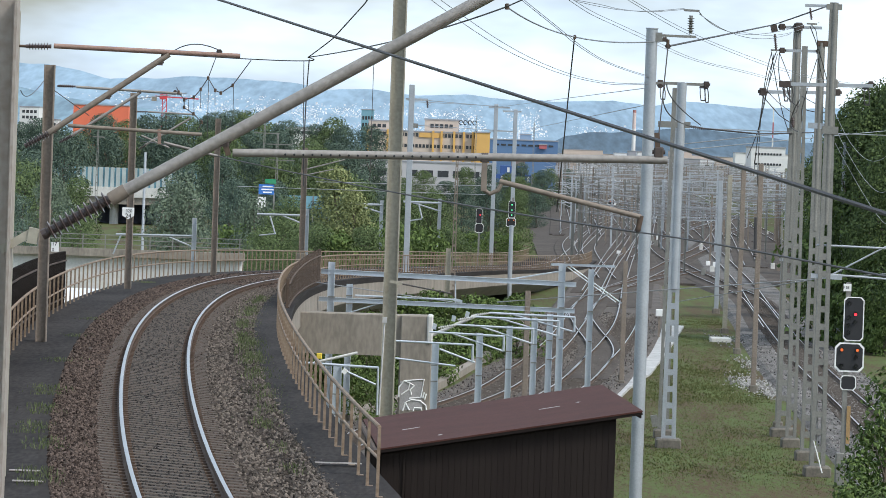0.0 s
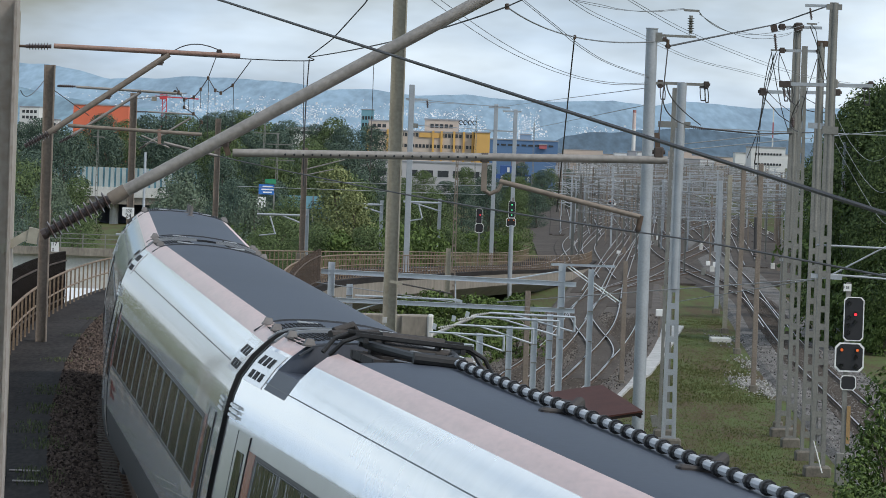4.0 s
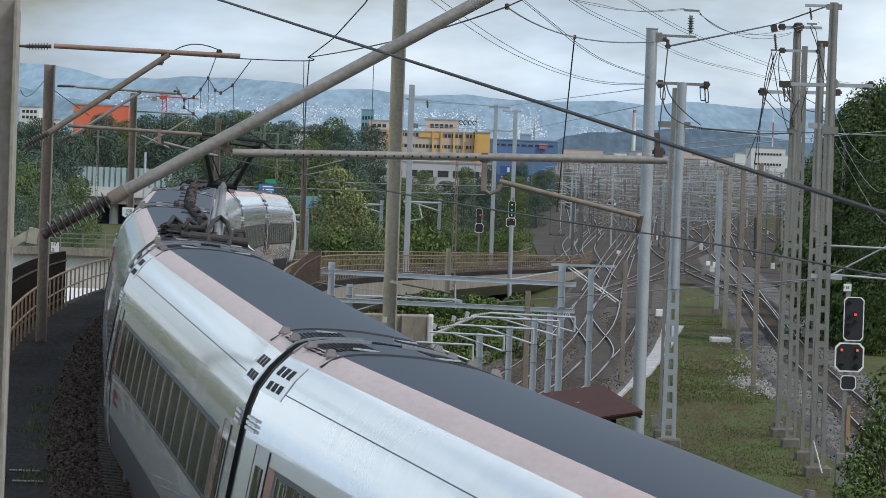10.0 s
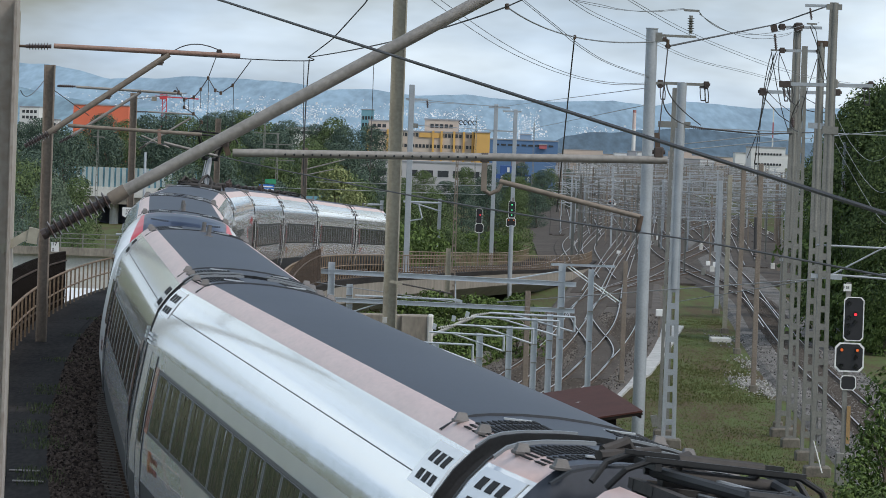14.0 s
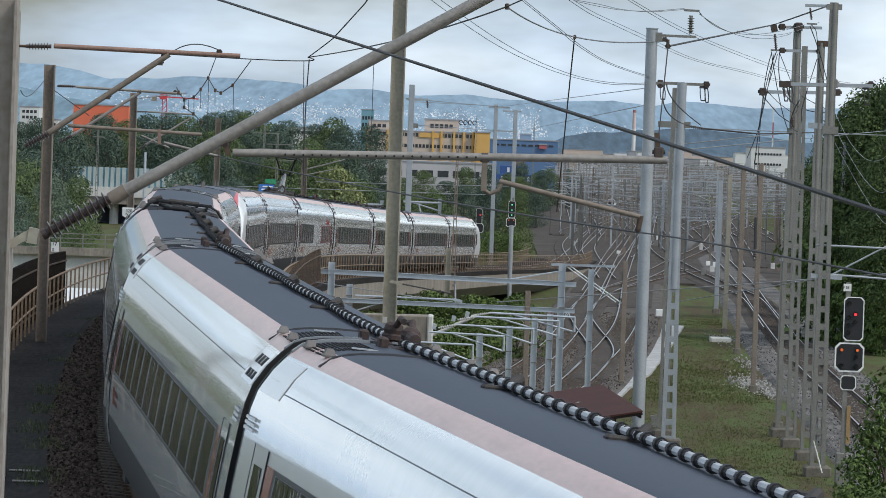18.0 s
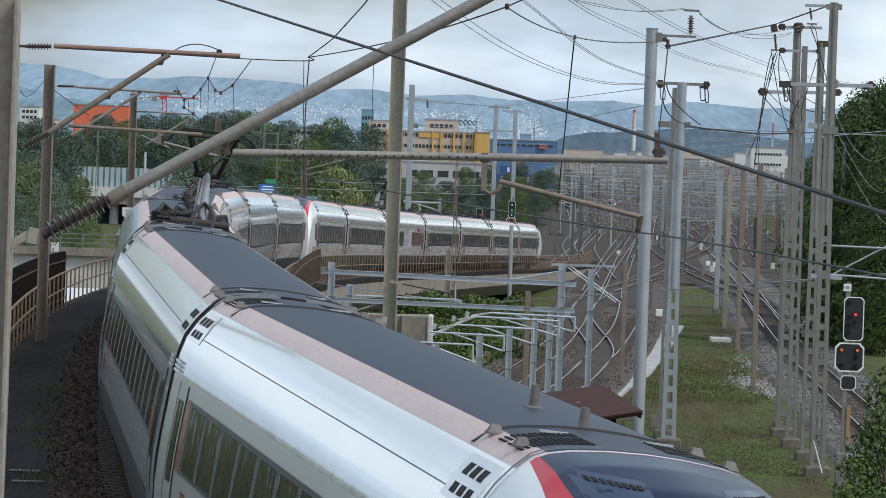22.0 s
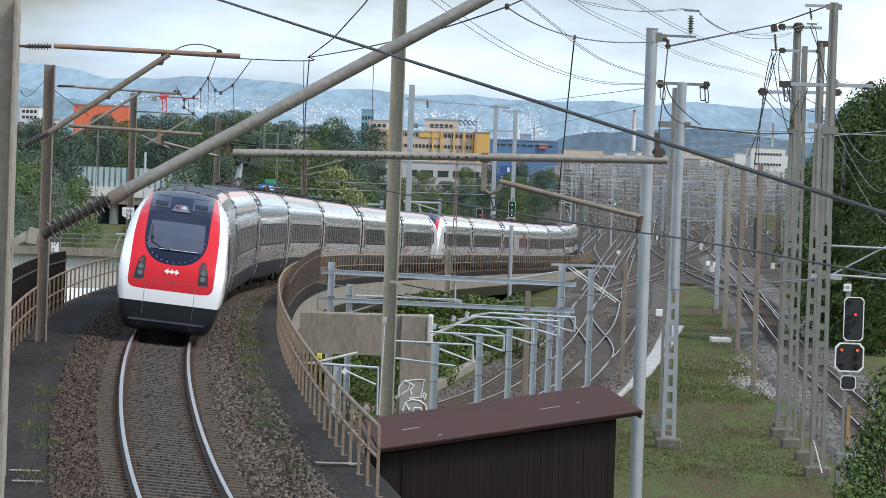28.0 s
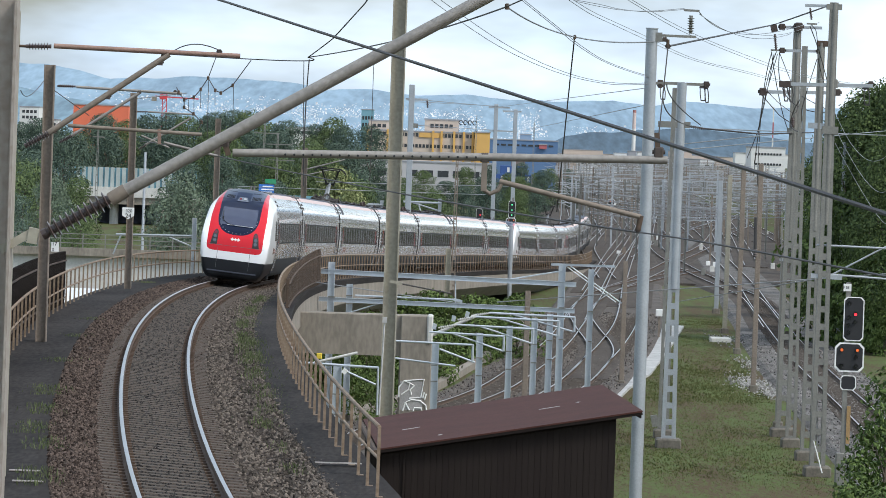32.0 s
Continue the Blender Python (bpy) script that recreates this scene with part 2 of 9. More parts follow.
s_grid = np.arange(S0, 1200.0, 1.0)
k_grid, g_grid = np.interp(s_grid, K_AT, K_IS), np.interp(s_grid, Z_AT, Z_IS)
run = lambda a: np.concatenate([[0], np.cumsum((a[1:] + a[:-1]) / 2)])
at_s = lambda a, s: float(np.interp(s, s_grid, a))
th_grid = run(k_grid)
th_grid += -0.1232 - at_s(th_grid, -5)
x_grid, y_grid, z_grid = run(np.sin(th_grid)), run(np.cos(th_grid)), run(g_grid)
x_grid += -2.44009 - at_s(x_grid, -5)
y_grid += 59.16879 - at_s(y_grid, -5)
z_grid += 0.22354 - at_s(z_grid, 0)
CANT = 0.0716


def cant_at(s):
    return CANT * min(1.0, max(0.0, (460 - s) / 160)) * min(1.0, max(0.0, (s + 300) / 100))


def on_track(s, lat=0.0, up=0.0, cant=True):
    """A point beside the curved track: s along it, lat to its right, up from the rails."""
    t = at_s(th_grid, s)
    c = cant_at(s) if cant else 0.0
    dx, dz = lat * math.cos(c) + up * math.sin(c), up * math.cos(c) - lat * math.sin(c)
    return Vector((at_s(x_grid, s) + dx * math.cos(t), at_s(y_grid, s) - dx * math.sin(t), at_s(z_grid, s) + dz))
# ================= ground =================
YARD_Z = -5.8           # rail level of the yard
BED_Z = YARD_Z - 0.2    # ballast
LAND_Z = YARD_Z - 0.42  # grass


def sheet(name, outline, z, material, label, category, thick=0.3):
    s = Shape()
    n = len(outline)
    s.add([(x, y, z) for x, y in outline] + [(x, y, z - thick) for x, y in outline],
          [tuple(range(n)), tuple(range(2 * n - 1, n - 1, -1))] + [(i, n + i, n + (i + 1) % n, (i + 1) % n) for i in range(n)])
    ob = solid(name, s, material, label, category, kind="structure")
    me = ob.data
    bm = bmesh.new()
    bm.from_mesh(me)
    bmesh.ops.recalc_face_normals(bm, faces=bm.faces)
    bm.to_mesh(me)
    bm.free()
    return ob


# one land sheet out to the horizon, finer where the camera looks
land = Shape()
gx = sorted(set([-4800, -2500, -1200, -600] + list(range(-300, 0, 25)) + list(range(0, 160, 5)) + [175, 200, 250, 300] + [600, 1200, 2500, 4800]))
gy = sorted(set([-4800, -2000, -800, -300] + list(range(-100, 1001, 25)) + [1400, 2000, 3000, 4900]))


def land_z(x, y):
    """Gently uneven; rises into banks beside the yard and behind the viewpoint."""
    z = LAND_Z + 0.10 * noise.noise(Vector((x * 0.05, y * 0.05, 0)))
    edge = 26.0 + 0.034 * y
    if 60 < y < 1600 and x > edge:
        z += min(9.0, (x - edge) * 0.28)
    return z


land.add([(x, y, land_z(x, y)) for y in gy for x in gx],
         [(j * len(gx) + i, j * len(gx) + i + 1, (j + 1) * len(gx) + i + 1, (j + 1) * len(gx) + i) for j in range(len(gy) - 1) for i in range(len(gx) - 1)])
tagged(new("ground", land.mesh("ground", GRASS, True)), "rough green and brown grass beside the railway", "ground", kind="structure")


# ================= tracks =================
def spline(pts, step):
    """Even points along a smooth curve through the control points (x, y)."""
    p = np.array(pts, float)
    p = np.vstack([2 * p[0] - p[1], p, 2 * p[-1] - p[-2]])
    out = []
    for i in range(1, len(p) - 2):
        n = max(2, int(np.hypot(*(p[i + 1] - p[i])) / step))
        for t in np.linspace(0, 1, n, endpoint=False):
            a, b, c, d = p[i - 1], p[i], p[i + 1], p[i + 2]
            out.append(0.5 * (2 * b + (c - a) * t + (2 * a - 5 * b + 4 * c - d) * t * t + (3 * b - a - 3 * c + d) * t ** 3))
    out.append(p[-2])
    return np.array(out)


def side_of(line):
    d = np.gradient(line, axis=0)
    d /= np.hypot(d[:, 0], d[:, 1])[:, None]
    return np.stack([d[:, 1], -d[:, 0]], 1)


RAIL = [(-0.07, -0.17), (-0.07, -0.155), (-0.012, -0.135), (-0.012, -0.05), (-0.036, -0.035), (-0.036, 0.0), (0.036, 0.0), (0.036, -0.035), (0.012, -0.05), (0.012, -0.135), (0.07, -0.155), (0.07, -0.17)]
RAIL_SLOT = [1, 1, 1, 1, 1, 0, 1, 1, 1, 1, 1, 1]


def flat_rail(line, off, z, shine=True):
    """A rail swept along a level line."""
    nrm = side_of(line)
    s = Shape()
    s.loft([[(q[0] + n[0] * (off + a), q[1] + n[1] * (off + a), z + b) for a, b in RAIL] for q, n in zip(line, nrm)], RAIL_SLOT, caps=True)
    return s


sleeper_shape = Shape().box((0, 0, 0), (2.5, 0.26, 0.2), chamfer=0.03)
SLEEPER_MESH = sleeper_shape.mesh("sleeper", SLEEPER)


def yard_track(name, pts, label, step=4.0, sleepers=None, bed=3.6, stone=None):
    line = spline(pts, step)
    nrm = side_of(line)
    lift = 0.005 * (len([o for o in bpy.data.objects if o.name.startswith("ballast_bed")]) % 17)
    top = thing(name, label, "railway track", (line[0][0], line[0][1], BED_Z), kind="structure")
    b = Shape()
    b.loft([[(q[0] + n[0] * a, q[1] + n[1] * a, z) for a, z in ((-bed / 2 - .5, LAND_Z - .1), (-bed / 2, BED_Z + lift), (bed / 2, BED_Z + lift), (bed / 2 + .5, LAND_Z - .1))] for q, n in zip(line, nrm)], caps=True)
    part("ballast_bed", b, stone or BALLAST_YARD, top, "grey-brown ballast", offset=top.location)
    for off in (-0.7525, 0.7525):
        part("rail", flat_rail(line, off, YARD_Z), [RAIL_TOP, RAIL_SIDE], top, "steel rail with a bright head", offset=top.location)
    if sleepers:
        dense = spline(pts, 0.65)
        dn = side_of(dense)
        s = Shape()
        for q, n in zip(dense, dn):
            if sleepers[0] < q[1] < sleepers[1]:
                s.box((q[0], q[1], BED_Z - 0.05), (2.5, 0.26, 0.2), rz=math.atan2(n[1], n[0]))
        part("sleepers", s, SLEEPER, top, "concrete sleepers", kind="stuff", offset=top.location)
    return top


LOWER_A = [(-6.0, 160.0), (-1.6, 195.6), (1.4, 214.9), (3.05, 228.6), (4.62, 247.1), (5.76, 261.0), (7.3, 284.0), (8.27, 301.0), (9.86, 330.0), (12.8, 386.0), (15.9, 450.0), (21.8, 560.0), (26.0, 640.0)]
LOWER_B = [(0.2, 165.0), (3.91, 205.2), (6.62, 231.2), (8.62, 256.8), (10.77, 285.9), (13.15, 326.3), (16.36, 399.6), (19.5, 474.6), (23.5, 557.8), (28.3, 653.6)]
MAIN_R = [(17.0, 120.0), (19.75, 215.7), (21.45, 273.4), (25.0, 361.2), (27.6, 420.2), (31.3, 519.0), (35.2, 626.7)]
yard_track("track_1", LOWER_A, "curving yard track with bright rails", 3.0, (180, 330), bed=4.8, stone=BALLAST_MID)
yard_track("track_2", LOWER_B, "curving yard track with bright rails", 3.0, (190, 330), bed=4.8, stone=BALLAST_MID)
yard_track("track_3", MAIN_R, "straight main track in pale ballast", 4.0, (120, 380), bed=5.2, stone=BALLAST_GREY)
YARD_LINES = [
    [(9.2, 319.5), (10.5, 345.2), (12.0, 367.1), (14.3, 392.7), (17.7, 422.9), (21.7, 464.4), (26.0, 511.8), (31.7, 570.5), (36.3, 628.6), (43.1, 725.4), (51.4, 836.2)],
    [(22.9, 316.8), (25.5, 379.9), (25.4, 409.9), (25.0, 448.5), (25.0, 486.5), (25.2, 523.6), (26.2, 568.1), (28.7, 634.5), (33.2, 731.0), (39.9, 863.3)],
    [(34.5, 565.6), (38.8, 651.9), (44.4, 763.6), (50.8, 888.3)],
    [(28.3, 763.5), (25.0, 714.7), (20.2, 619.7), (17.4, 554.3), (16.3, 505.5), (15.6, 458.7), (15.2, 425.3)],
    [(12.4, 384.5), (15.5, 448.3), (19.1, 522.7), (25.5, 648.5), (30.7, 751.9), (36.7, 869.9)],
    [(14.3, 352.6), (17.2, 413.7), (21.3, 500.2), (25.9, 593.6), (32.4, 729.4), (38.8, 860.9)],
    [(32.9, 492.3), (39.5, 615.8), (45.4, 729.8), (51.6, 855.8), (58.3, 984.3)],
    [(20.0, 510.9), (23.5, 557.8), (29.9, 636.6), (36.2, 698.3), (42.5, 749.2), (54.0, 861.2)],
    [(14.0, 470.0), (15.2, 560.0), (18.5, 640.0), (23.0, 720.0), (30.0, 830.0)]]
for pts in YARD_LINES:
    yard_track("track_4", pts, "bright-railed track through the yard throat", 4.0, bed=3.4)
yard_track("track_6", [(7.4, 240.0), (8.6, 256.0), (9.4, 270.0), (9.74, 285.0), (9.72, 305.0), (9.9, 330.0), (10.5, 346.0)], "crossover between two tracks", 1.5, bed=2.6)
yard_track("track_5", [(9.9, 331.0), (11.0, 352.0), (12.2, 370.0), (14.1, 390.0), (16.8, 411.0), (20.5, 436.0), (25.5, 466.0)], "track diverging across the yard", 2.5, bed=3.0)
FAR_FROM = [17.0, 21.0, 26.0, 28.3, 32.0, 35.2, 40.5, 46.5, 52.0]
FAR_TO = [37.0, 42.0, 47.0, 52.5, 58.0, 64.0, 71.0, 79.0, 87.0]
for a, b in zip(FAR_FROM, FAR_TO):
    yard_track("track_7", [(a, 640.0), (a * 0.72 + b * 0.28, 880.0), (a * 0.36 + b * 0.64, 1240.0), (b, 1600.0), (b * 1.32, 2300.0)], "far yard track", 12.0, bed=4.6)
for i, (y0, k) in enumerate([(660, 0), (700, 3), (740, 5), (780, 1), (830, 4), (890, 2), (960, 6), (1040, 3), (690, 6), (720, 2)]):
    t0, t1 = (y0 - 640) / 960, (y0 + 90 - 640) / 960
    xa, xb = FAR_FROM[k] * (1 - t0) + FAR_TO[k] * t0, FAR_FROM[k + 1] * (1 - t1) + FAR_TO[k + 1] * t1
    yard_track("track_8", [(xa - 0.6, y0 - 25), (xa, y0), (xa * 0.5 + xb * 0.5, y0 + 45), (xb, y0 + 90), (xb + 0.8, y0 + 115)], "crossover in the yard throat", 6.0)
sheet("yard_ground", [(9.5, 425), (30.5, 425), (44, 520), (68, 640), (125, 1600), (200, 2600), (60, 2600), (30, 1600), (12, 640)], BED_Z - 0.06, BALLAST_YARD, "grey-brown ballast of the yard", "ground")
sheet("gravel_path", [(5.7, 217), (8.1, 217), (9.7, 235), (11.6, 252), (14.65, 291), (16.9, 321), (15.6, 324), (13.5, 307), (9.4, 258), (7.1, 233)], LAND_Z + 0.16, GRAVEL_PALE, "pale gravel path beside the tracks", "path")

# concrete cable trough beside the lower tracks
line_ = spline(LOWER_A[1:9], 3.0)
nrm_ = side_of(line_)
tr_ = Shape().loft([[(q[0] + n[0] * a, q[1] + n[1] * a, z) for a, z in ((-3.5, LAND_Z), (-3.5, BED_Z + 0.16), (-3.0, BED_Z + 0.16), (-3.0, LAND_Z))] for q, n in zip(line_, nrm_)], caps=True)
solid("cable_trough", tr_, CONCRETE, "grey concrete cable trough beside the track", "cable trough", kind="structure")

# ================= viaduct with its curved track =================
V_FROM, V_TO = -150.0, 430.0
viaduct = thing("viaduct", "long curved concrete railway viaduct with walkways", "viaduct", tuple(on_track(0, 0, -6.2)), kind="structure")
V0 = viaduct.location


def along(profile, s0, s1, step, slots=None, closed=True, cant=False):
    s = Shape()
    n = int((s1 - s0) / step) + 1
    s.loft([[on_track(q, a, b, cant) for a, b in profile] for q in np.linspace(s0, s1, n)], slots, closed, caps=closed)
    return s


part("deck", along([(-4.0, -0.75), (-4.0, -0.12), (-3.75, -0.08), (-3.75, -0.5), (3.3, -0.5), (3.3, -0.08), (3.5, -0.12), (3.52, -1.15), (2.5, -1.95), (-2.9, -1.95)], V_FROM, V_TO - 10, 4), CONCRETE, viaduct, "weathered concrete deck", offset=V0)
part("walkway", along([(-3.75, -0.5), (-3.75, -0.02), (-2.05, -0.02), (-2.05, -0.5)], V_FROM, V_TO, 4), ASPHALT, viaduct, "dark worn walkway slabs", offset=V0)
part("walkway", along([(2.45, -0.5), (2.45, -0.06), (3.53, -0.06), (3.53, -0.32), (3.3, -0.5)], V_FROM, V_TO, 4), ASPHALT, viaduct, "dark worn walkway slabs", offset=V0)
part("ballast_bed", along([(-2.14, -0.6), (-2.06, -0.18), (-1.95, -0.16), (-1.75, -0.14), (-1.3, -0.172), (1.3, -0.172), (1.75, -0.10), (2.35, 0.10), (2.68, 0.10), (2.75, -0.3)], V_FROM, V_TO, 2, cant=True), BALLAST_BROWN, viaduct, "brown rust-stained ballast", offset=V0)

main_track = thing("curved_track", "curved single track with bright rails on concrete sleepers", "railway track", tuple(on_track(0, 0, -0.3)), kind="structure")
M0 = main_track.location
for off in (-0.7525, 0.7525):
    s = Shape()
    s.loft([[on_track(q, off + a, b) for a, b in RAIL] for q in np.arange(V_FROM, 640, 2.0)], RAIL_SLOT, caps=True)
    part("rail", s, [RAIL_TOP, RAIL_SIDE], main_track, "steel rail with a bright worn head", offset=M0)
far_bed = along([(-2.3, -0.6), (-1.8, -0.2), (1.8, -0.2), (2.3, -0.6)], V_TO, 640, 4)
part("ballast_bed", far_bed, BALLAST_YARD, main_track, "grey-brown ballast", offset=M0)
# ---- viaduct details ----
def track_pose(s, lat=0.0, up=0.0, cant=True):
    """A pose on the line: x to the right, y along, z up."""
    a, b = on_track(s - 0.5, lat, up, cant), on_track(s + 0.5, lat, up, cant)
    fwd = (b - a).normalized()
    t = at_s(th_grid, s)
    right = Vector((math.cos(t), -math.sin(t), 0))
    if cant:
        right = (on_track(s, 1.0, 0, True) - on_track(s, 0.0, 0, True)).normalized()
    up_ = right.cross(fwd).normalized()
    m = Matrix((right, fwd, up_)).transposed().to_4x4()
    m.translation = on_track(s, lat, up, cant)
    return m


def piece(name, mesh, parent, m, label="", jitter=0.0):
    ob = new(name, mesh)
    ob.parent = parent
    if jitter:
        m = m @ pose(random.uniform(-jitter, jitter) * 0.3, random.uniform(-jitter, jitter), random.uniform(-jitter, 0) * 0.3, 0, 0, random.uniform(-1, 1) * jitter * 20)
    ob.matrix_basis = Matrix.Translation(-parent.location) @ m
    return tagged(ob, label)


def railing(name, lat, s0, s1, label, step=1.45, height=1.08):
    top = thing(name, label, "railing", tuple(on_track(s0, lat, 0, False)))
    o = top.location
    for h, r in ((height, 0.034), (height * 0.53, 0.026)):
        pts = [on_track(q, lat, h, False) for q in np.arange(s0, s1 + 0.1, 1.5)]
        part("handrail" if h > 1 else "mid_rail", Shape().line(pts, r, 8), RUST_PAINT, top, "rust-stained tube rail", offset=o, smooth=True)
    post = Shape().box((0, 0, height / 2 - 0.06), (0.05, 0.06, height + 0.12)).box((0.04, 0, -0.05), (0.10, 0.12, 0.03)).mesh("post", RUST_PAINT)
    for q in np.arange(s0, s1, step):
        piece("post", post, top, track_pose(q, lat, 0, False))
    return top


railing("railing", 3.12, 9.6, 425, "rust-stained grey steel railing along the walkway", 2.1)
railing("railing", -3.52, -30, 425, "rust-stained grey steel railing along the outer walkway", 2.4)


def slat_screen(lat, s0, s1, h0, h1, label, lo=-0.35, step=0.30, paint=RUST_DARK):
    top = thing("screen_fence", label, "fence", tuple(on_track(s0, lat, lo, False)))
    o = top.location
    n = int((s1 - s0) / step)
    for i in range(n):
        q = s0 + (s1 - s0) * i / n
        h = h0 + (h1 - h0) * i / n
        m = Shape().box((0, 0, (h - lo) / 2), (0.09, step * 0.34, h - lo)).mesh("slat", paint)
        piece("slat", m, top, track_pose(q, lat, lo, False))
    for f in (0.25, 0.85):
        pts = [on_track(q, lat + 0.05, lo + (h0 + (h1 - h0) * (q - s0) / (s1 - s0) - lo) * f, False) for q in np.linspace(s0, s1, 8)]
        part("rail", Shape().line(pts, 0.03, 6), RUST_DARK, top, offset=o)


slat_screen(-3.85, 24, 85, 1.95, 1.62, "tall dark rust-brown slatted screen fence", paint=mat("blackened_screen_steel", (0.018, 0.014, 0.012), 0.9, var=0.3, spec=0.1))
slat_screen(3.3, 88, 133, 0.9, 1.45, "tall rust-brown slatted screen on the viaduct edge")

# sleepers, one object each near the camera, the rest joined
for q in np.arange(4.0, 188.0, 0.615):
    piece("sleeper", SLEEPER_MESH, main_track, track_pose(q, 0, -0.26), jitter=0.02)
s = Shape()
for q in np.arange(188.0, 425.0, 0.615):
    m = track_pose(q, 0, -0.26)
    s.add([m @ Vector(v) for v in sleeper_shape.v], sleeper_shape.f)
part("sleepers", s, SLEEPER, main_track, "distant concrete sleepers", kind="stuff", offset=M0)
clip = Shape()
for q in np.arange(4.0, 150.0, 0.615):
    for lat in (-0.7525, 0.7525):
        m = track_pose(q, lat, -0.15)
        for dx in (-0.11, 0.11):
            b = Shape().box((dx, 0, 0.0), (0.10, 0.12, 0.06))
            clip.add([m @ Vector(v) for v in b.v], b.f)
part("rail_clips", clip, RAIL_SIDE, main_track, "rusty rail fastenings", kind="stuff", offset=M0)

# loose ballast
rng = np.random.RandomState(4)
STONE_V = [(0.9, 0.1, 0), (-0.8, 0.2, 0.1), (0.1, 0.9, 0), (0, -0.85, 0.05), (0.1, 0, 0.8), (0, 0.1, -0.8)]
STONE_F = [(0, 2, 4), (2, 1, 4), (1, 3, 4), (3, 0, 4), (2, 0, 5), (1, 2, 5), (3, 1, 5), (0, 3, 5)]


def bed_height(lat):
    return float(np.interp(lat, (-2.40, -2.05, -1.75, -1.3, 1.3, 1.75, 2.35, 2.68), (-0.19, -0.165, -0.14, -0.172, -0.172, -0.10, 0.10, 0.10)))


def stones(n, s0, s1, lat0, lat1, r0, r1, name, material, label, lift=0.0):
    sh = Shape()
    for _ in range(n):
        q = s0 + (s1 - s0) * rng.rand() ** 1.5
        lat = rng.uniform(lat0, lat1)
        if abs(lat) < 1.25:
            q = 4.0 + 0.615 * (math.floor((q - 4.0) / 0.615) + rng.uniform(0.27, 0.73))
            lift = -0.012
        else:
            lift = 0.0
        r = rng.uniform(r0, r1)
        c = on_track(q, lat, bed_height(lat) + lift + r * 0.25, True)
        e = Euler(rng.uniform(0, 6.3, 3)).to_matrix()
        k = rng.uniform(0.6, 1.2, 3)
        sh.add([c + e @ Vector((v[0] * r * k[0], v[1] * r * k[1], v[2] * r * k[2])) for v in STONE_V], STONE_F)
    part(name, sh, material, viaduct, label, kind="stuff", offset=V0)


def island_mat(name, a, b, rough=0.95):
    """Colour that differs from stone to stone or leaf to leaf."""
    m = bpy.data.materials.new(name)
    m.use_nodes = True
    n, l = m.node_tree.nodes, m.node_tree.links
    g = n.new("ShaderNodeNewGeometry")
    r = n.new("ShaderNodeValToRGB")
    r.color_ramp.elements[0].color, r.color_ramp.elements[1].color = (*a, 1), (*b, 1)
    l.new(g.outputs["Random Per Island"], r.inputs["Fac"])
    l.new(r.outputs["Color"], n["Principled BSDF"].inputs["Base Color"])
    n["Principled BSDF"].inputs["Roughness"].default_value = rough
    n["Principled BSDF"].inputs["Specular IOR Level"].default_value = 0.1
    return m


STONE_BROWN = island_mat("rust_brown_stones", (0.018, 0.013, 0.011), (0.148, 0.112, 0.094))
STONE_DUST = island_mat("dusty_grey_brown_stones", (0.034, 0.029, 0.025), (0.215, 0.180, 0.152))
STONE_GREY = island_mat("grey_stones", (0.014, 0.013, 0.013), (0.085, 0.080, 0.076))
stones(14500, 5, 130, -2.10, -1.2, 0.025, 0.06, "loose_ballast", STONE_BROWN, "loose brown ballast stones")
stones(12500, 5, 130, 1.2, 2.66, 0.025, 0.06, "loose_ballast", STONE_DUST, "loose grey-brown ballast stones")
stones(11000, 5, 130, -0.66, 0.66, 0.02, 0.045, "loose_ballast", STONE_GREY, "grey ballast stones between the rails")
stones(2200, 5, 130, -1.22, -0.85, 0.02, 0.04, "loose_ballast", STONE_BROWN, "loose brown ballast stones")
stones(2200, 5, 130, 0.85, 1.22, 0.02, 0.04, "loose_ballast", STONE_BROWN, "loose brown ballast stones")
stones(6000, 130, 260, -2.1, 2.5, 0.05, 0.09, "loose_ballast", STONE_BROWN, "loose brown ballast stones")

# walkway slabs
WALK_SLAB = mat("walkway_slab", (0.031, 0.027, 0.025), 0.9, var=0.7, scale=0.9, fine=12.0, bump=0.3, rand=0.05, stretch=(1.0, 0.16, 1.0), spec=0.12)
for a, b, up in ((-3.73, -2.27, -0.012), (2.48, 3.28, -0.045)):
    for q in np.arange(6.0, 130.0, 2.0):
        ring = lambda v: [on_track(v, a, up - 0.06, False) - V0, on_track(v, a, up, False) - V0, on_track(v, b, up, False) - V0, on_track(v, b, up - 0.06, False) - V0]
        piece("walkway_slab", Shape().loft([ring(q), ring(q + 1), ring(q + 1.99)], caps=True).mesh("walkway_slab", WALK_SLAB), viaduct, Matrix.Translation(V0))
patch = Shape().box((0, 0, 0.006), (0.5, 0.2, 0.012)).mesh("pale_patch", mat("dull_patch_mortar", (0.30, 0.27, 0.25), 0.9, var=0.3))
for q, lat in ((10.2, -2.45), (12.2, -2.5), (15.6, 2.75), (15.6, 3.05)):
    piece("pale_patch", patch, viaduct, track_pose(q, lat, 0.0, False), "pale patched spot on the walkway")

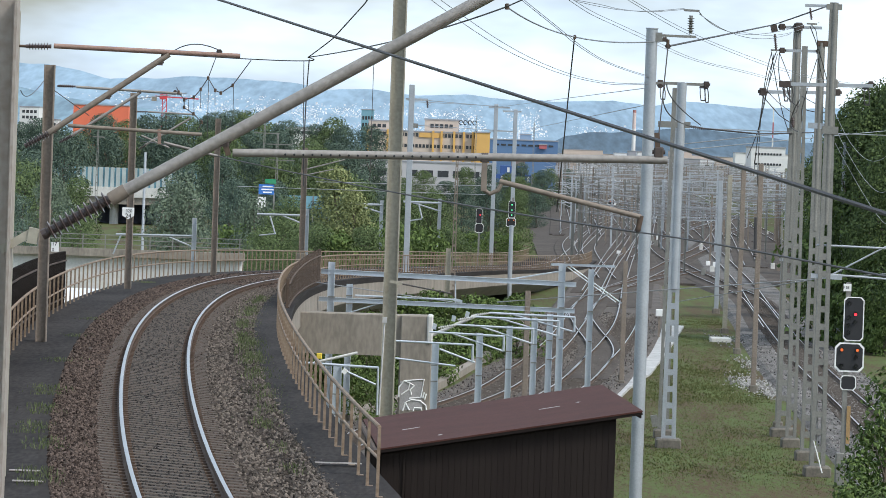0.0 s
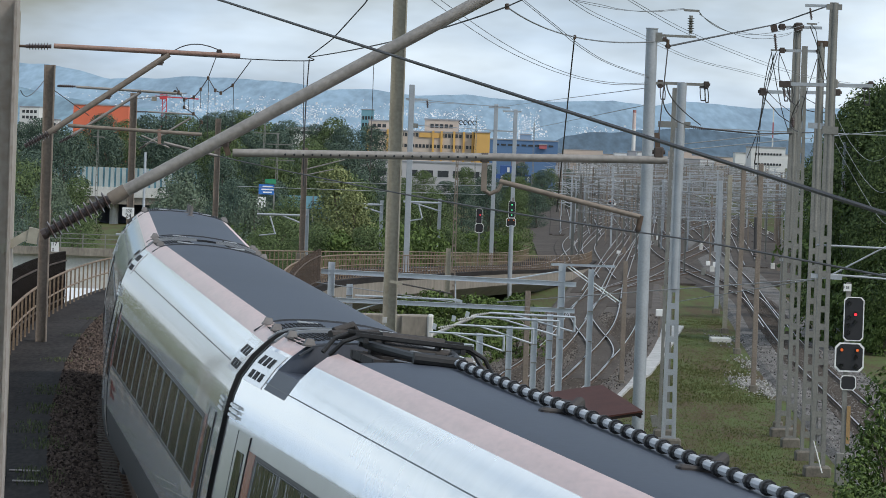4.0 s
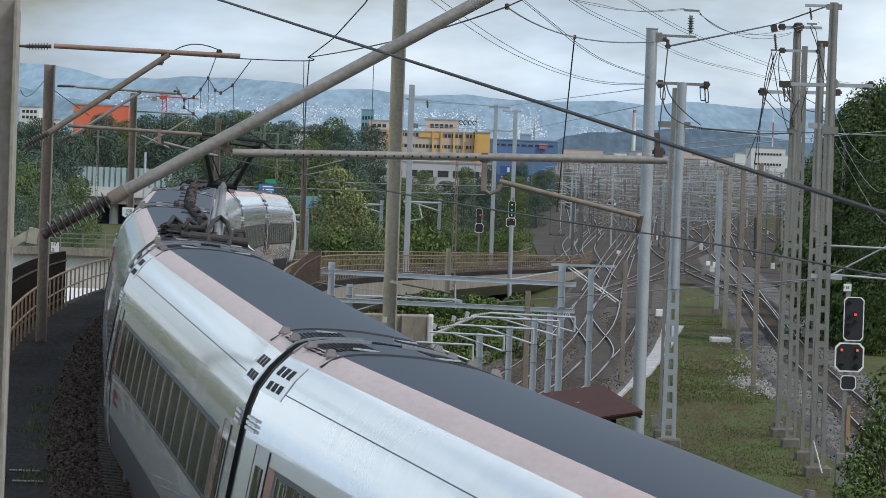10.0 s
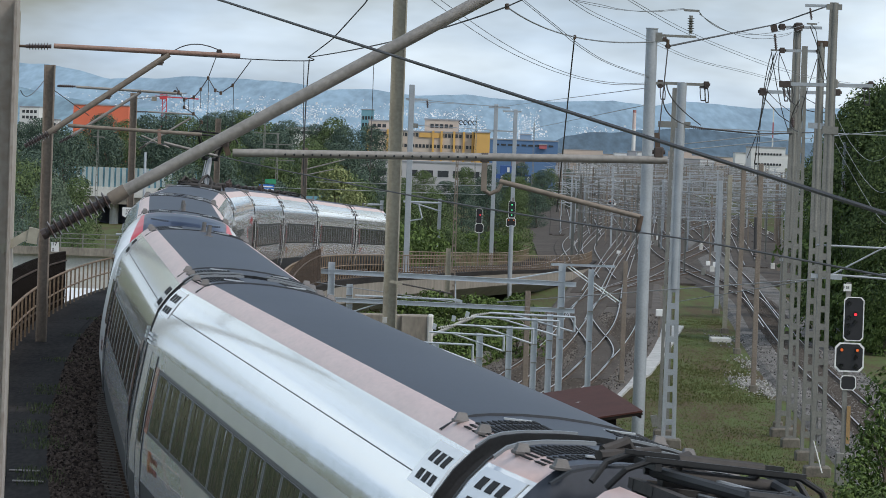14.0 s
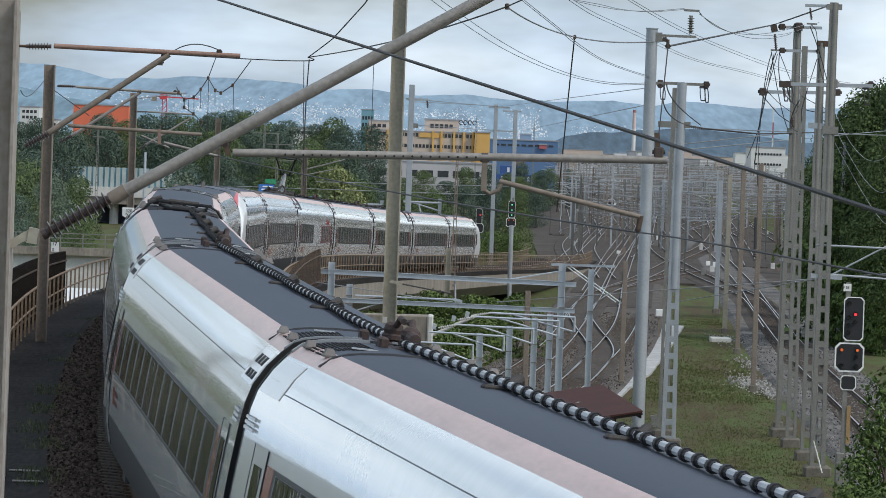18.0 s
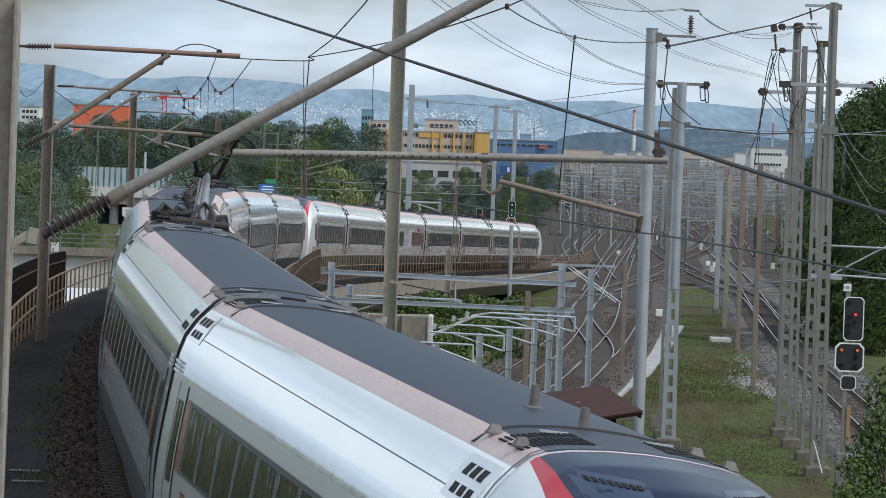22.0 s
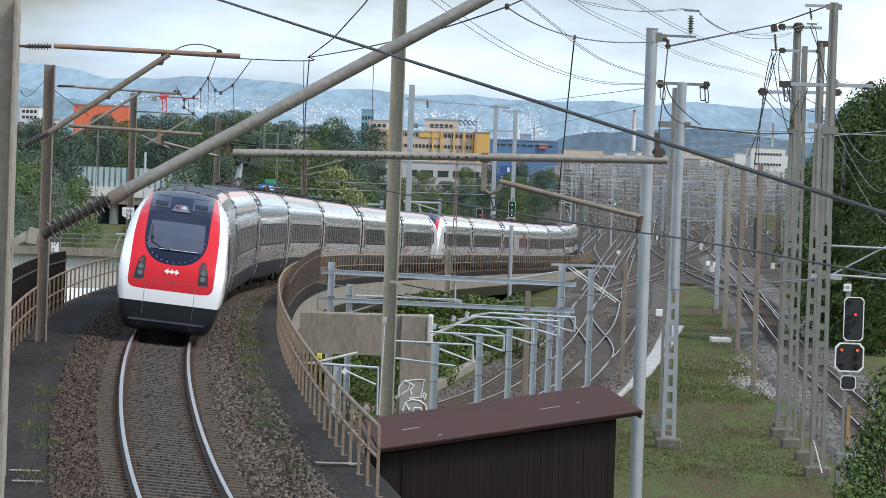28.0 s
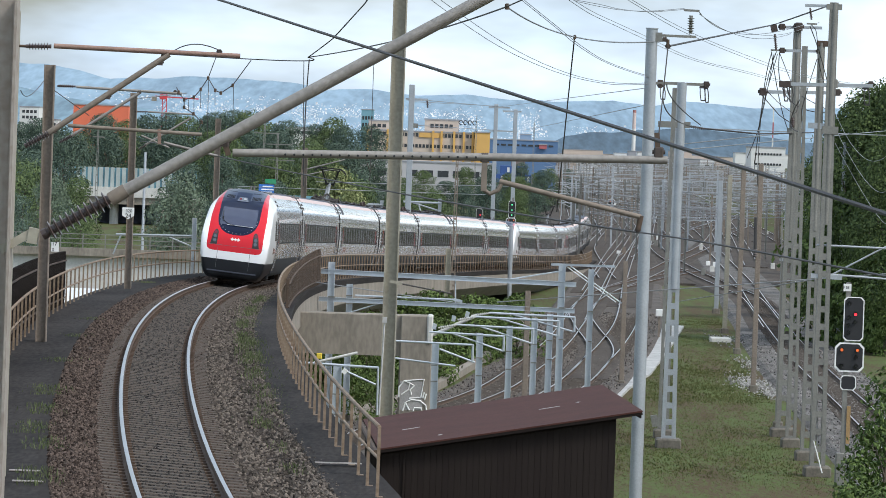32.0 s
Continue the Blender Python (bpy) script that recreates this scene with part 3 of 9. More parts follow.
# weeds along the ballast's edge
WEED = island_mat("weed_leaves", (0.060, 0.078, 0.035), (0.17, 0.20, 0.095))
spots = [(36, 2.45, 2.6, 0.40), (43, 2.45, 2.4, 0.5), (50, 2.4, 3.0, 0.55), (57, 2.4, 3.0, 0.5), (30, 2.45, 2.0, 0.35), (26, 2.1, 1.4, 0.25), (20, 2.3, 1.3, 0.22), (15, 2.3, 1.2, 0.25), (62, 2.3, 3.5, 0.35), (72, 2.3, 3.5, 0.35),
         (84, 2.3, 5, 0.35), (98, 2.3, 5, 0.35), (27, -2.30, 1.5, 0.40), (33, -2.25, 1.6, 0.40), (22, -2.40, 1.6, 0.35), (18, -2.15, 1.3, 0.45), (11, -2.30, 1.6, 0.45), (45, -2.25, 1.0, 0.25), (58, -2.25, 1.0, 0.2), (70, -2.25, 1.0, 0.18), (118, -3.0, 1.0, 0.3)]
for q, lat, ln, h in spots:
    sh = Shape()
    base = on_track(q, lat, bed_height(min(2.5, max(-2.2, lat))), False)
    for _ in range(int(130 * ln)):
        c = on_track(q + rng.uniform(-ln, ln), lat + rng.normal(0, 0.20), 0.05 if lat > 0 else 0.0, lat > 0)
        hh = h * rng.uniform(0.10, 0.42) * (0.6 if lat < 0 else 1.0)
        a = rng.uniform(0, 6.3)
        lean = Vector((math.cos(a), math.sin(a), 0)) * hh * rng.uniform(0.1, 0.7)
        wv = Vector((-math.sin(a), math.cos(a), 0)) * rng.uniform(0.004, 0.010)
        sh.add([c - wv, c + wv, c + lean * 0.6 + wv * 0.8 + Vector((0, 0, hh * 0.7)), c + lean + Vector((0, 0, hh)), c + lean * 0.6 - wv * 0.8 + Vector((0, 0, hh * 0.7))], [(0, 1, 2, 3, 4)])
    solid("weeds", sh, WEED, "small green weeds at the ballast's edge", "weeds", group="weeds", kind="stuff", at=tuple(base))

# piers and the concrete portal over the lower tracks
for q in (-40, -5, 30, 66, 100, 136, 172, 208, 244, 280):
    base = on_track(q, 0, 0, False)
    p_ = Shape().box((0, 0, 0), (3.4, 1.0, base.z - 1.6 - LAND_Z + 0.4), chamfer=0.15).mesh("pier", CONCRETE)
    m = track_pose(q, -0.2, 0, False)
    m.translation.z = (base.z - 1.6 + LAND_Z - 0.2) / 2
    piece("pier", p_, viaduct, m, "weathered concrete pier")
# ================= concrete portal and hut =================
portal = thing("concrete_portal", "weathered grey concrete portal beam beside the viaduct", "concrete portal", (-0.6, 168.0, LAND_Z), kind="structure")
po = portal.location
part("beam", Shape().box((-3.6, 168.5, -1.04), (4.6, 1.0, 1.50), chamfer=0.04), CONCRETE, portal, "board-marked grey concrete beam", offset=po)
part("end_block", Shape().box((-0.86, 168.45, -3.15), (1.18, 1.15, 5.75), chamfer=0.05), CONCRETE, portal, "grey concrete pillar", offset=po)
# paler block that paints the light on the pillar's right end
part("pale_edge", Shape().box((-0.37, 168.4, -0.75), (0.22, 1.2, 1.0), chamfer=0.05), CONCRETE_PALE, portal, "pale corner with painted sunlight", offset=po)
g = Shape()
for pts in (((-1.42, -3.27), (-1.43, -2.91), (-1.24, -2.67), (-1.03, -2.74), (-1.08, -2.98), (-1.33, -3.17)),
            ((-1.24, -2.67), (-0.52, -2.59), (-0.62, -3.24), (-1.04, -3.3)),
            ((-1.03, -2.74), (-0.87, -2.84), (-1.01, -2.98), (-0.97, -3.16)),
            ((-1.26, -3.76), (-1.18, -3.46), (-0.96, -3.35), (-0.64, -3.37), (-0.43, -3.53), (-0.39, -3.74)),
            ((-1.18, -3.46), (-1.09, -3.61), (-1.02, -3.73)), ((-0.88, -3.74), (-0.84, -3.63), (-0.59, -3.64), (-0.56, -3.75)),
            ((-0.5, -3.05), (-0.55, -3.28)), ((-0.43, -3.11), (-0.48, -3.33))):
    g.line([(x, 167.86, z) for x, z in pts], 0.030, 5)
part("graffiti", g, WHITE, portal, "white sprayed scribble", offset=po)
part("graffiti_fill", Shape().box((-0.97, 167.868, -3.2), (0.82, 0.01, 1.05)), mat("grey_spray_fill", (0.33, 0.32, 0.31), 0.9), portal, offset=po)

# the hut: mono-pitch roof that falls to the left, long side away from the camera
hut = thing("hut", "dark tarred wooden hut with a brown sheet roof", "hut", (1.2, 88.5, -3.2))
ho = hut.location
HX0, HX1, HY0, HY1 = -1.04, 3.73, 84.0, 92.8
def hut_z(x):
    return 0.40 + (x - HX0) / (HX1 - HX0) * 0.86
lean = -0.0508    # the hut's long side runs slightly to the left
def hp(x, y, z):
    return (x + (y - HY0) * lean, y, z)
r = Shape()
c4 = [(HX0, HY0), (HX1, HY0), (HX1, HY1), (HX0, HY1)]
r.add([hp(x, y, hut_z(x)) for x, y in c4] + [hp(x, y, hut_z(x) - 0.03) for x, y in c4], [(0, 1, 2, 3), (7, 6, 5, 4), (0, 4, 5, 1), (1, 5, 6, 2), (2, 6, 7, 3), (3, 7, 4, 0)])
part("roof", r, ROOF_BROWN, hut, "brown sheet-metal roof", offset=ho)
part("fascia", Shape().beam(hp(HX0, HY0 + 0.03, hut_z(HX0) - 0.055), hp(HX1, HY0 + 0.03, hut_z(HX1) - 0.055), 0.03, 0.05), BOARD_DARK, hut, "dark fascia board", offset=ho)
part("fascia", Shape().beam(hp(HX1 - 0.03, HY0 + 0.05, hut_z(HX1) - 0.09), hp(HX1 - 0.03, HY1, hut_z(HX1) - 0.09), 0.03, 0.11), BOARD_DARK, hut, "dark fascia board", offset=ho)
part("gutter", Shape().tube(hp(HX0 - 0.05, HY0, hut_z(HX0) - 0.08), hp(HX0 - 0.05, HY1, hut_z(HX0) - 0.08), 0.06, n=10), RUST_DARK, hut, offset=ho)
walls = Shape()
wx0, wx1, wy0, wy1 = HX0 + 0.05, HX1 - 0.48, HY0 + 0.25, HY1 - 0.3
for (xa, ya), (xb, yb) in (((wx0, wy0), (wx1, wy0)), ((wx1, wy0), (wx1, wy1)), ((wx1, wy1), (wx0, wy1)), ((wx0, wy1), (wx0, wy0))):
    pts = [hp(xa, ya, -3.2), hp(xb, yb, -3.2), hp(xb, yb, hut_z(xb) - 0.08), hp(xa, ya, hut_z(xa) - 0.08)]
    walls.add(pts, [(0, 1, 2, 3)])
part("wall", walls, BOARD_DARK, hut, "dark tarred board wall", offset=ho)
nb_ = 38
for i in range(nb_):
    xa = wx0 + (wx1 - wx0) * i / nb_
    w_ = (wx1 - wx0) / nb_ - 0.002
    z1 = hut_z(xa) - 0.10
    b = Shape().box((0, 0, (z1 + 3.2) / 2), (w_, 0.024, z1 + 3.2 - random.uniform(0, 0.02)), chamfer=0.004)
    ob = part("board", b.mesh("board", BOARD_DARK), None, hut)
    ob.location = Vector((xa + w_ / 2, wy0 - 0.02 - random.uniform(0, 0.004), -3.2)) - ho
for i in range(60):
    ya = wy0 + (wy1 - wy0) * i / 60
    b = Shape().box((0, 0, 2.15), (0.024, 0.14, 4.3))
    ob = part("board", b.mesh("board", BOARD_DARK) if i == 0 else hut_board, None, hut)
    hut_board = ob.data
    ob.location = Vector(hp(wx1 + 0.02, ya + 0.07, -3.2)) - ho
for x0, y0, x1 in ((2.15, 88.2, 2.55), (-0.45, 88.0, -0.12), (0.1, 85.2, 0.16), (2.9, 88.6, 2.95)):
    part("roof_scratch", Shape().beam(hp(x0, y0, hut_z(x0) + 0.003), hp(x1, y0 + 0.1, hut_z(x1) + 0.003), 0.05, 0.004), GRAVEL_PALE, hut, "pale fleck on the roof", offset=ho)
part("corner_board", Shape().box((wx0 + 0.42, wy0 - 0.052, -1.45), (0.035, 0.02, 3.5)), BOARD_DARK, hut, offset=ho)
solid("hut_plinth", Shape().box((1.2, 88.6, (-3.2 + LAND_Z) / 2), (5.4, 10.4, -3.2 - LAND_Z), chamfer=0.2), CONCRETE, "concrete retaining plinth under the hut", "plinth", kind="structure")
# ================= masts, arms and wires =================
def mast(at, top, w, style, material, label, lean=0.0, foot=True, name="catenary_mast", category="catenary mast"):
    """An upright mast from its base to the height top."""
    t = thing(name, label, category, at)
    h = top - at[2]
    s = Shape()
    if style == "tube":
        n = 16
        s.tube((0, 0, 0), (0, 0, h), w / 2 * 1.06, w / 2 * 0.92, n)
        part("pole", s, material, t, smooth=True)
        part("cap", Shape().tube((0, 0, h), (0, 0, h + 0.03), w / 2 * 1.02, n=n), material, t)
    elif style == "hbeam":
        f = w * 0.09
        a, b_ = w / 2, w / 2 - f
        ring = [(-a, -a), (-b_, -a), (-b_, -f / 2), (b_, -f / 2), (b_, -a), (a, -a), (a, a), (b_, a), (b_, f / 2), (-b_, f / 2), (-b_, a), (-a, a)]
        s.loft([[(x, y, z) for x, y in ring] for z in (0, h)], caps=True)
        part("pole", s, material, t)
    elif style == "lattice":
        near = w > 0.4
        c = w * (0.34 if near else 0.24)
        half = lambda z: (w / 2) * (1 - 0.50 * z / h)
        for sx in (-1, 1):
            rings = [[(sx * (half(z) - e), q * w * 0.27 * half(z) * 2 / w, z) for e, q in ((0, -1), (c * 0.8, -1), (c * 0.8, 1), (0, 1))] for z in (0, h)]
            part("channel", Shape().loft(rings, caps=True), material, t)
        n = int(h / 0.66) if near else max(3, int(h / (w * 2.6)))
        for i in range(n):
            z = h * (i + 0.5) / n
            part("batten", Shape().box((0, -half(z) * 0.4, z), (half(z) * 1.3, w * 0.08, 0.24 if near else w * 0.42)), material, t)
    else:
        s.box((0, 0, h / 2), (w, w * 0.8, h), chamfer=w * 0.08)
        part("pole", s, material, t)
    if foot:
        part("footing", Shape().box((0, 0, 0.08), (w * 1.7, w * 1.9, 0.55), chamfer=0.06), FOOTING, t, "concrete footing")
    return t


def rel(t, p):
    return tuple(Vector(p) - t.location)


def rod(t, p0, p1, r, material=GALV_NEW, name="tube_arm", label=""):
    return part(name, Shape().tube(rel(t, p0), rel(t, p1), r, n=12), material, t, label, smooth=True)


def bar(t, p0, p1, w, h, material=GALV_OLD, name="cross_arm", label=""):
    return part(name, Shape().beam(rel(t, p0), rel(t, p1), w, h), material, t, label)


def ibeam(t, p0, p1, w, h, material=GALV_NEW, name="cross_beam", label=""):
    a, b = Vector(rel(t, p0)), Vector(rel(t, p1))
    s = Shape().beam(a, b, w * 0.12, h)
    for k in (-1, 1):
        e = Vector((0, 0, k * (h / 2 - h * 0.05)))
        s.beam(a + e, b + e, w, h * 0.1)
    return part(name, s, material, t, label)


def insulator(t, p0, p1, r, n=7, material=INSULATOR):
    """A ribbed rod between two points."""
    a, b = Vector(rel(t, p0)), Vector(rel(t, p1))
    d = b - a
    u = d.normalized().orthogonal().normalized()
    v = d.normalized().cross(u)
    prof = [(-0.08, 0.02), (-0.08, 0.55), (0.0, 0.55), (0.01, 0.45)]
    for i in range(n):
        c = (i + 0.7) / (n + 0.4)
        prof += [(c - 0.30 / n, 0.46), (c - 0.12 / n, 0.92), (c + 0.04 / n, 1.0), (c + 0.16 / n, 0.48)]
    prof += [(0.99, 0.45), (1.0, 0.55), (1.08, 0.55), (1.08, 0.02)]
    s = Shape()
    s.loft([[a + d * k + (u * math.cos(q * math.pi / 7) + v * math.sin(q * math.pi / 7)) * r * rr for q in range(14)] for k, rr in prof], caps=True)
    return part("insulator", s, material, t, "ribbed insulator", smooth=False)


def hanger(t, p, drop, gap=0.16):
    """A slack loop with a bar at its foot, hung from a cross arm."""
    q = Vector(rel(t, p))
    a, b = q + Vector((gap / 2, 0, 0)), q - Vector((gap / 2, 0, 0))
    low = Vector((0.05, 0, -drop))
    return part("hanging_loop", Shape().line([a, a + low * 0.5 + Vector((0.03, 0, 0)), a + low, b + low, b + low * 0.5 + Vector((-0.02, 0, 0)), b], 0.022, 6).beam(a + low, b + low, 0.06, 0.05).box(q, (gap * 1.4, 0.1, 0.10), chamfer=0.02), WIRE, t, "slack dark wire loop")


def clamp(t, p, r, material=CLAMP_DARK):
    q = Vector(rel(t, p))
    r *= 0.7
    return part("clamp", Shape().box(q, (r * 2.2, r * 1.6, r * 2.4), chamfer=r * 0.3).tube(q - Vector((r * 1.5, 0, 0)), q + Vector((r * 1.5, 0, 0)), r * 0.5, n=8), material, t)


def wire(points, r, material=WIRE, label="thin dark overhead wire", sag=0.0, n=14, name="overhead_wire", curved=False):
    """A wire through the points, with a sag between the first and the last."""
    p = np.array(points, float)
    u = np.concatenate([[0], np.cumsum(np.linalg.norm(np.diff(p, axis=0), axis=1))])
    q = np.linspace(0, u[-1], n if len(p) == 2 else n + 6)
    if curved:
        tan = np.gradient(p, u, axis=0)
        pts = []
        for v in q:
            k = min(len(p) - 2, max(0, int(np.searchsorted(u, v)) - 1))
            w = u[k + 1] - u[k]
            f = (v - u[k]) / w
            pts.append(p[k] * (1 + 2 * f) * (1 - f) ** 2 + tan[k] * w * f * (1 - f) ** 2 + p[k + 1] * f * f * (3 - 2 * f) + tan[k + 1] * w * f * f * (f - 1))
        pts = np.array(pts)
    elif len(p) == 3 and 0.2 < u[1] / u[-1] < 0.8:
        a, m, b = p
        k = u / u[-1]
        coef = np.array([[np.interp(v, u, p[:, i]) for i in range(3)] for v in q])
        for j, v in enumerate(q / u[-1]):
            l0 = (v - k[1]) * (v - 1) / ((0 - k[1]) * (0 - 1))
            l1 = v * (v - 1) / (k[1] * (k[1] - 1))
            l2 = v * (v - k[1]) / (1 - k[1])
            coef[j] = a * l0 + m * l1 + b * l2
        pts = coef
    else:
        pts = np.array([[np.interp(v, u, p[:, i]) for i in range(3)] for v in q])
    f = q / u[-1]
    pts[:, 2] -= sag * 4 * f * (1 - f)
    o = pts[0]
    s = Shape().line([tuple(v - o) for v in pts], r, 6)
    ob = new(name, s.mesh(name, material, True))
    ob.location = o
    return tagged(ob, label, "wire", "overhead wires")


def board(at, w, h, d, rows, label, shape="flat", material=WHITE):
    """A small white plate with its characters."""
    t = thing("sign_board", label, "sign", at)
    s = Shape()
    if shape == "point":
        pts = [(-w / 2, h / 2), (w / 2, h / 2), (w / 2, -h * 0.2), (0, -h / 2), (-w / 2, -h * 0.2)]
        n = len(pts)
        s.add([(x, 0, z) for x, z in pts] + [(x, d, z) for x, z in pts], [tuple(range(n)), tuple(range(2 * n - 1, n - 1, -1))] + [(i, n + i, n + (i + 1) % n, (i + 1) % n) for i in range(n)])
    else:
        s.box((0, d / 2, 0), (w, d, h))
    part("plate", s, material, t)
    part("back_strap", Shape().box((0, d + 0.24, 0), (w * 0.12, 0.48, h * 0.2)), GALV_OLD, t)
    for text, size, dx, dz in rows:
        word("lettering", text, size, BLACK, t, (dx - size * 0.3 * len(text), -0.006, dz - size * 0.35), (1, 0, 0), (0, 0, 1))
    return t


def signal(at, top, heads, label):
    """A light signal on its post; heads: centre, width, height, lamps (x, z, lit material or None)."""
    t = thing("railway_signal", label, "signal", at)
    part("post", Shape().box((0, 0.12, (top - at[2]) / 2), (0.17, 0.17, top - at[2])), GALV_OLD, t, "grey signal post")
    if len(heads) > 2:
        part("timber_guard", Shape().box((0.16, 0.02, 2.25), (0.14, 0.06, 1.4)), mat("ochre_timber", (0.34, 0.22, 0.10), 0.8, var=0.3, scale=2.0, fine=20), t, "ochre board on the post")
    part("foot_box", Shape().box((-0.1, 0.1, 0.6), (0.32, 0.4, 1.2), chamfer=0.03), GALV_OLD, t)
    for (cx, cz), w, h, lamps in heads:
        def octo(k, y):
            c = min(w, h) * 0.15
            a, b = w / 2 * k, h / 2 - (1 - k) * w / 2
            return [(cx + x, y, cz - at[2] + z) for x, z in ((-a + c, -b), (a - c, -b), (a, -b + c), (a, b - c), (a - c, b), (-a + c, b), (-a, b - c), (-a, -b + c))]
        rim = Shape().loft([octo(1.0, -0.02), octo(1.0, 0.03), octo(0.9, 0.03), octo(0.9, -0.02), octo(1.0, -0.02)])
        hd = part("signal_head", Shape().loft([octo(0.9, -0.012), octo(0.9, 0.10)], caps=True), BLACK, t, "black signal head")
        part("white_rim", rim, WHITE, hd, "white painted rim")
        for x, z, m in lamps:
            q = (cx + x, 0, cz - at[2] + z)
            part("lamp_hood", Shape().tube((q[0], -0.10, q[2] + 0.02), (q[0], -0.013, q[2] + 0.02), 0.075, n=14, caps=False), BLACK, hd)
            part("lamp", Shape().tube((q[0], -0.03, q[2]), (q[0], -0.014, q[2]), 0.055, n=14), m or T_DARKLENS, hd)
    return t


T_DARKLENS = mat("dark_signal_lens", (0.03, 0.032, 0.035), 0.15, var=0.1, coat=0.8)
# ---- the masts along the line, from the viewpoint outwards ----

# near mast with the long cantilever over the curved track
m = mast((-3.48, 36.00, -0.35), 6.98, 0.24, "hbeam", mat("weathered_brown_grey_mast", (0.36, 0.325, 0.29), 0.65, 0.25, var=0.2, scale=0.8, fine=12, tint=(0.27, 0.22, 0.18)), "weathered steel mast with rusty edges on the viaduct", foot=False)
bar(m, (-3.44, 36.00, 5.03), (-3.18, 36.00, 5.19), 0.062, 0.062, OLIVE_STEEL, "bracket")
bar(m, (-3.20, 36.00, 5.09), (-3.18, 36.00, 5.21), 0.079, 0.079, OLIVE_STEEL, "bracket")
insulator(m, (-3.08, 36.00, 5.18), (-2.60, 36.00, 5.46), 0.078, 10)
rod(m, (-2.60, 36.00, 5.45), (-2.48, 36.00, 5.53), 0.057, BROWN_STEEL, "socket", label="rust-brown tube socket")
rod(m, (-2.56, 36.00, 5.48), (1.43, 36.00, 7.80), 0.051, TUBE_GREY, "cantilever_tube", label="long grey cantilever tube")
clamp(m, (-1.73, 36.00, 5.94), 0.053)
bar(m, (-1.74, 36.00, 5.96), (-1.69, 36.00, 5.83), 0.040, 0.040, RUST_DARK, "link")
rod(m, (-1.66, 36.00, 5.85), (1.72, 36.00, 5.91), 0.032, TUBE_GREY, "registration_tube", label="perforated grey registration tube")
for k_ in range(22):
    hx = -1.25 + 0.0705 * k_
    hz = 5.85 + 0.03 * k_ / 21
    part("hole_plug", Shape().tube(rel(m, (hx, 35.95, hz)), rel(m, (hx, 35.97, hz)), 0.009, n=8), BLACK, m)
clamp(m, (0.30, 36.00, 5.88), 0.044)
bar(m, (0.30, 36.00, 5.86), (0.30, 36.00, 5.62), 0.044, 0.044, BROWN_STEEL, "drop_bracket")
part("hook", Shape().line([rel(m, p) for p in ((0.30, 36.00, 5.63), (0.35, 36.00, 5.60), (0.41, 36.00, 5.63), (0.44, 36.00, 5.69))], 0.017, 8), BROWN_STEEL, m)
rod(m, (0.42, 36.00, 5.70), (1.53, 36.00, 5.46), 0.021, BROWN_STEEL, "steady_arm", label="brown weathered steady arm")
rod(m, (1.53, 36.00, 5.47), (1.51, 36.00, 5.36), 0.022, RUST_DARK, "drop")
clamp(m, (1.51, 36.00, 5.36), 0.022)
clamp(m, (1.65, 36.00, 5.97), 0.048)
bar(m, (1.63, 36.00, 6.12), (1.65, 36.00, 5.90), 0.040, 0.040, RUST_DARK, "bracket")

# second mast on the viaduct
m = mast((-7.07, 75.00, 0.10), 7.88, 0.20, "hbeam", OLIVE_STEEL, "olive steel mast on the viaduct walkway", foot=False)
insulator(m, (-6.83, 75.00, 7.32), (-6.48, 75.00, 7.33), 0.060, 7)
rod(m, (-7.03, 75.00, 7.32), (-6.83, 75.00, 7.32), 0.023, RUST_DARK, "link")
rod(m, (-6.41, 75.00, 7.34), (-3.39, 75.00, 7.28), 0.042, TUBE_RUST, "top_tube", label="rust-brown top tube")
insulator(m, (-6.80, 75.00, 5.72), (-6.45, 75.00, 5.92), 0.073, 8)
rod(m, (-6.45, 75.00, 5.93), (-4.54, 75.00, 7.27), 0.048, BROWN_STEEL, "cantilever_tube")
clamp(m, (-5.52, 75.00, 6.56), 0.064)
clamp(m, (-4.69, 75.00, 7.14), 0.064)
clamp(m, (-6.37, 75.00, 5.97), 0.055)
clamp(m, (-4.61, 75.00, 7.25), 0.055)
clamp(m, (-3.73, 75.00, 7.34), 0.046)
rod(m, (-6.14, 75.00, 6.06), (-3.97, 75.00, 5.99), 0.031, BROWN_STEEL, "registration_tube")
bar(m, (-4.66, 75.00, 6.06), (-4.65, 75.00, 5.81), 0.055, 0.055, TUBE_RUST, "drop_bracket")
rod(m, (-4.58, 75.00, 5.84), (-3.70, 75.00, 5.65), 0.022, TUBE_GREY, "steady_arm")

# third to sixth masts on the viaduct
m = mast((-10.17, 118.00, 0.00), 7.64, 0.27, "hbeam", BROWN_STEEL, "brown-grey steel mast on the viaduct walkway", foot=False)
insulator(m, (-9.93, 118.00, 7.11), (-9.53, 118.00, 7.11), 0.050, 7)
rod(m, (-9.48, 118.00, 7.10), (-6.79, 118.00, 7.02), 0.035, TUBE_GREY, "top_tube")
insulator(m, (-9.85, 118.00, 5.68), (-9.56, 118.00, 5.85), 0.058, 7)
rod(m, (-9.56, 118.00, 5.85), (-7.87, 118.00, 7.00), 0.040, TUBE_GREY, "cantilever_tube")
clamp(m, (-7.87, 118.00, 7.03), 0.058)
clamp(m, (-6.96, 118.00, 7.07), 0.043)
rod(m, (-8.97, 118.00, 6.10), (-7.94, 118.00, 6.07), 0.023, TUBE_GREY, "registration_tube")
wire([(-10.04, 118.00, 6.99), (-9.13, 118.00, 6.38)], 0.012)
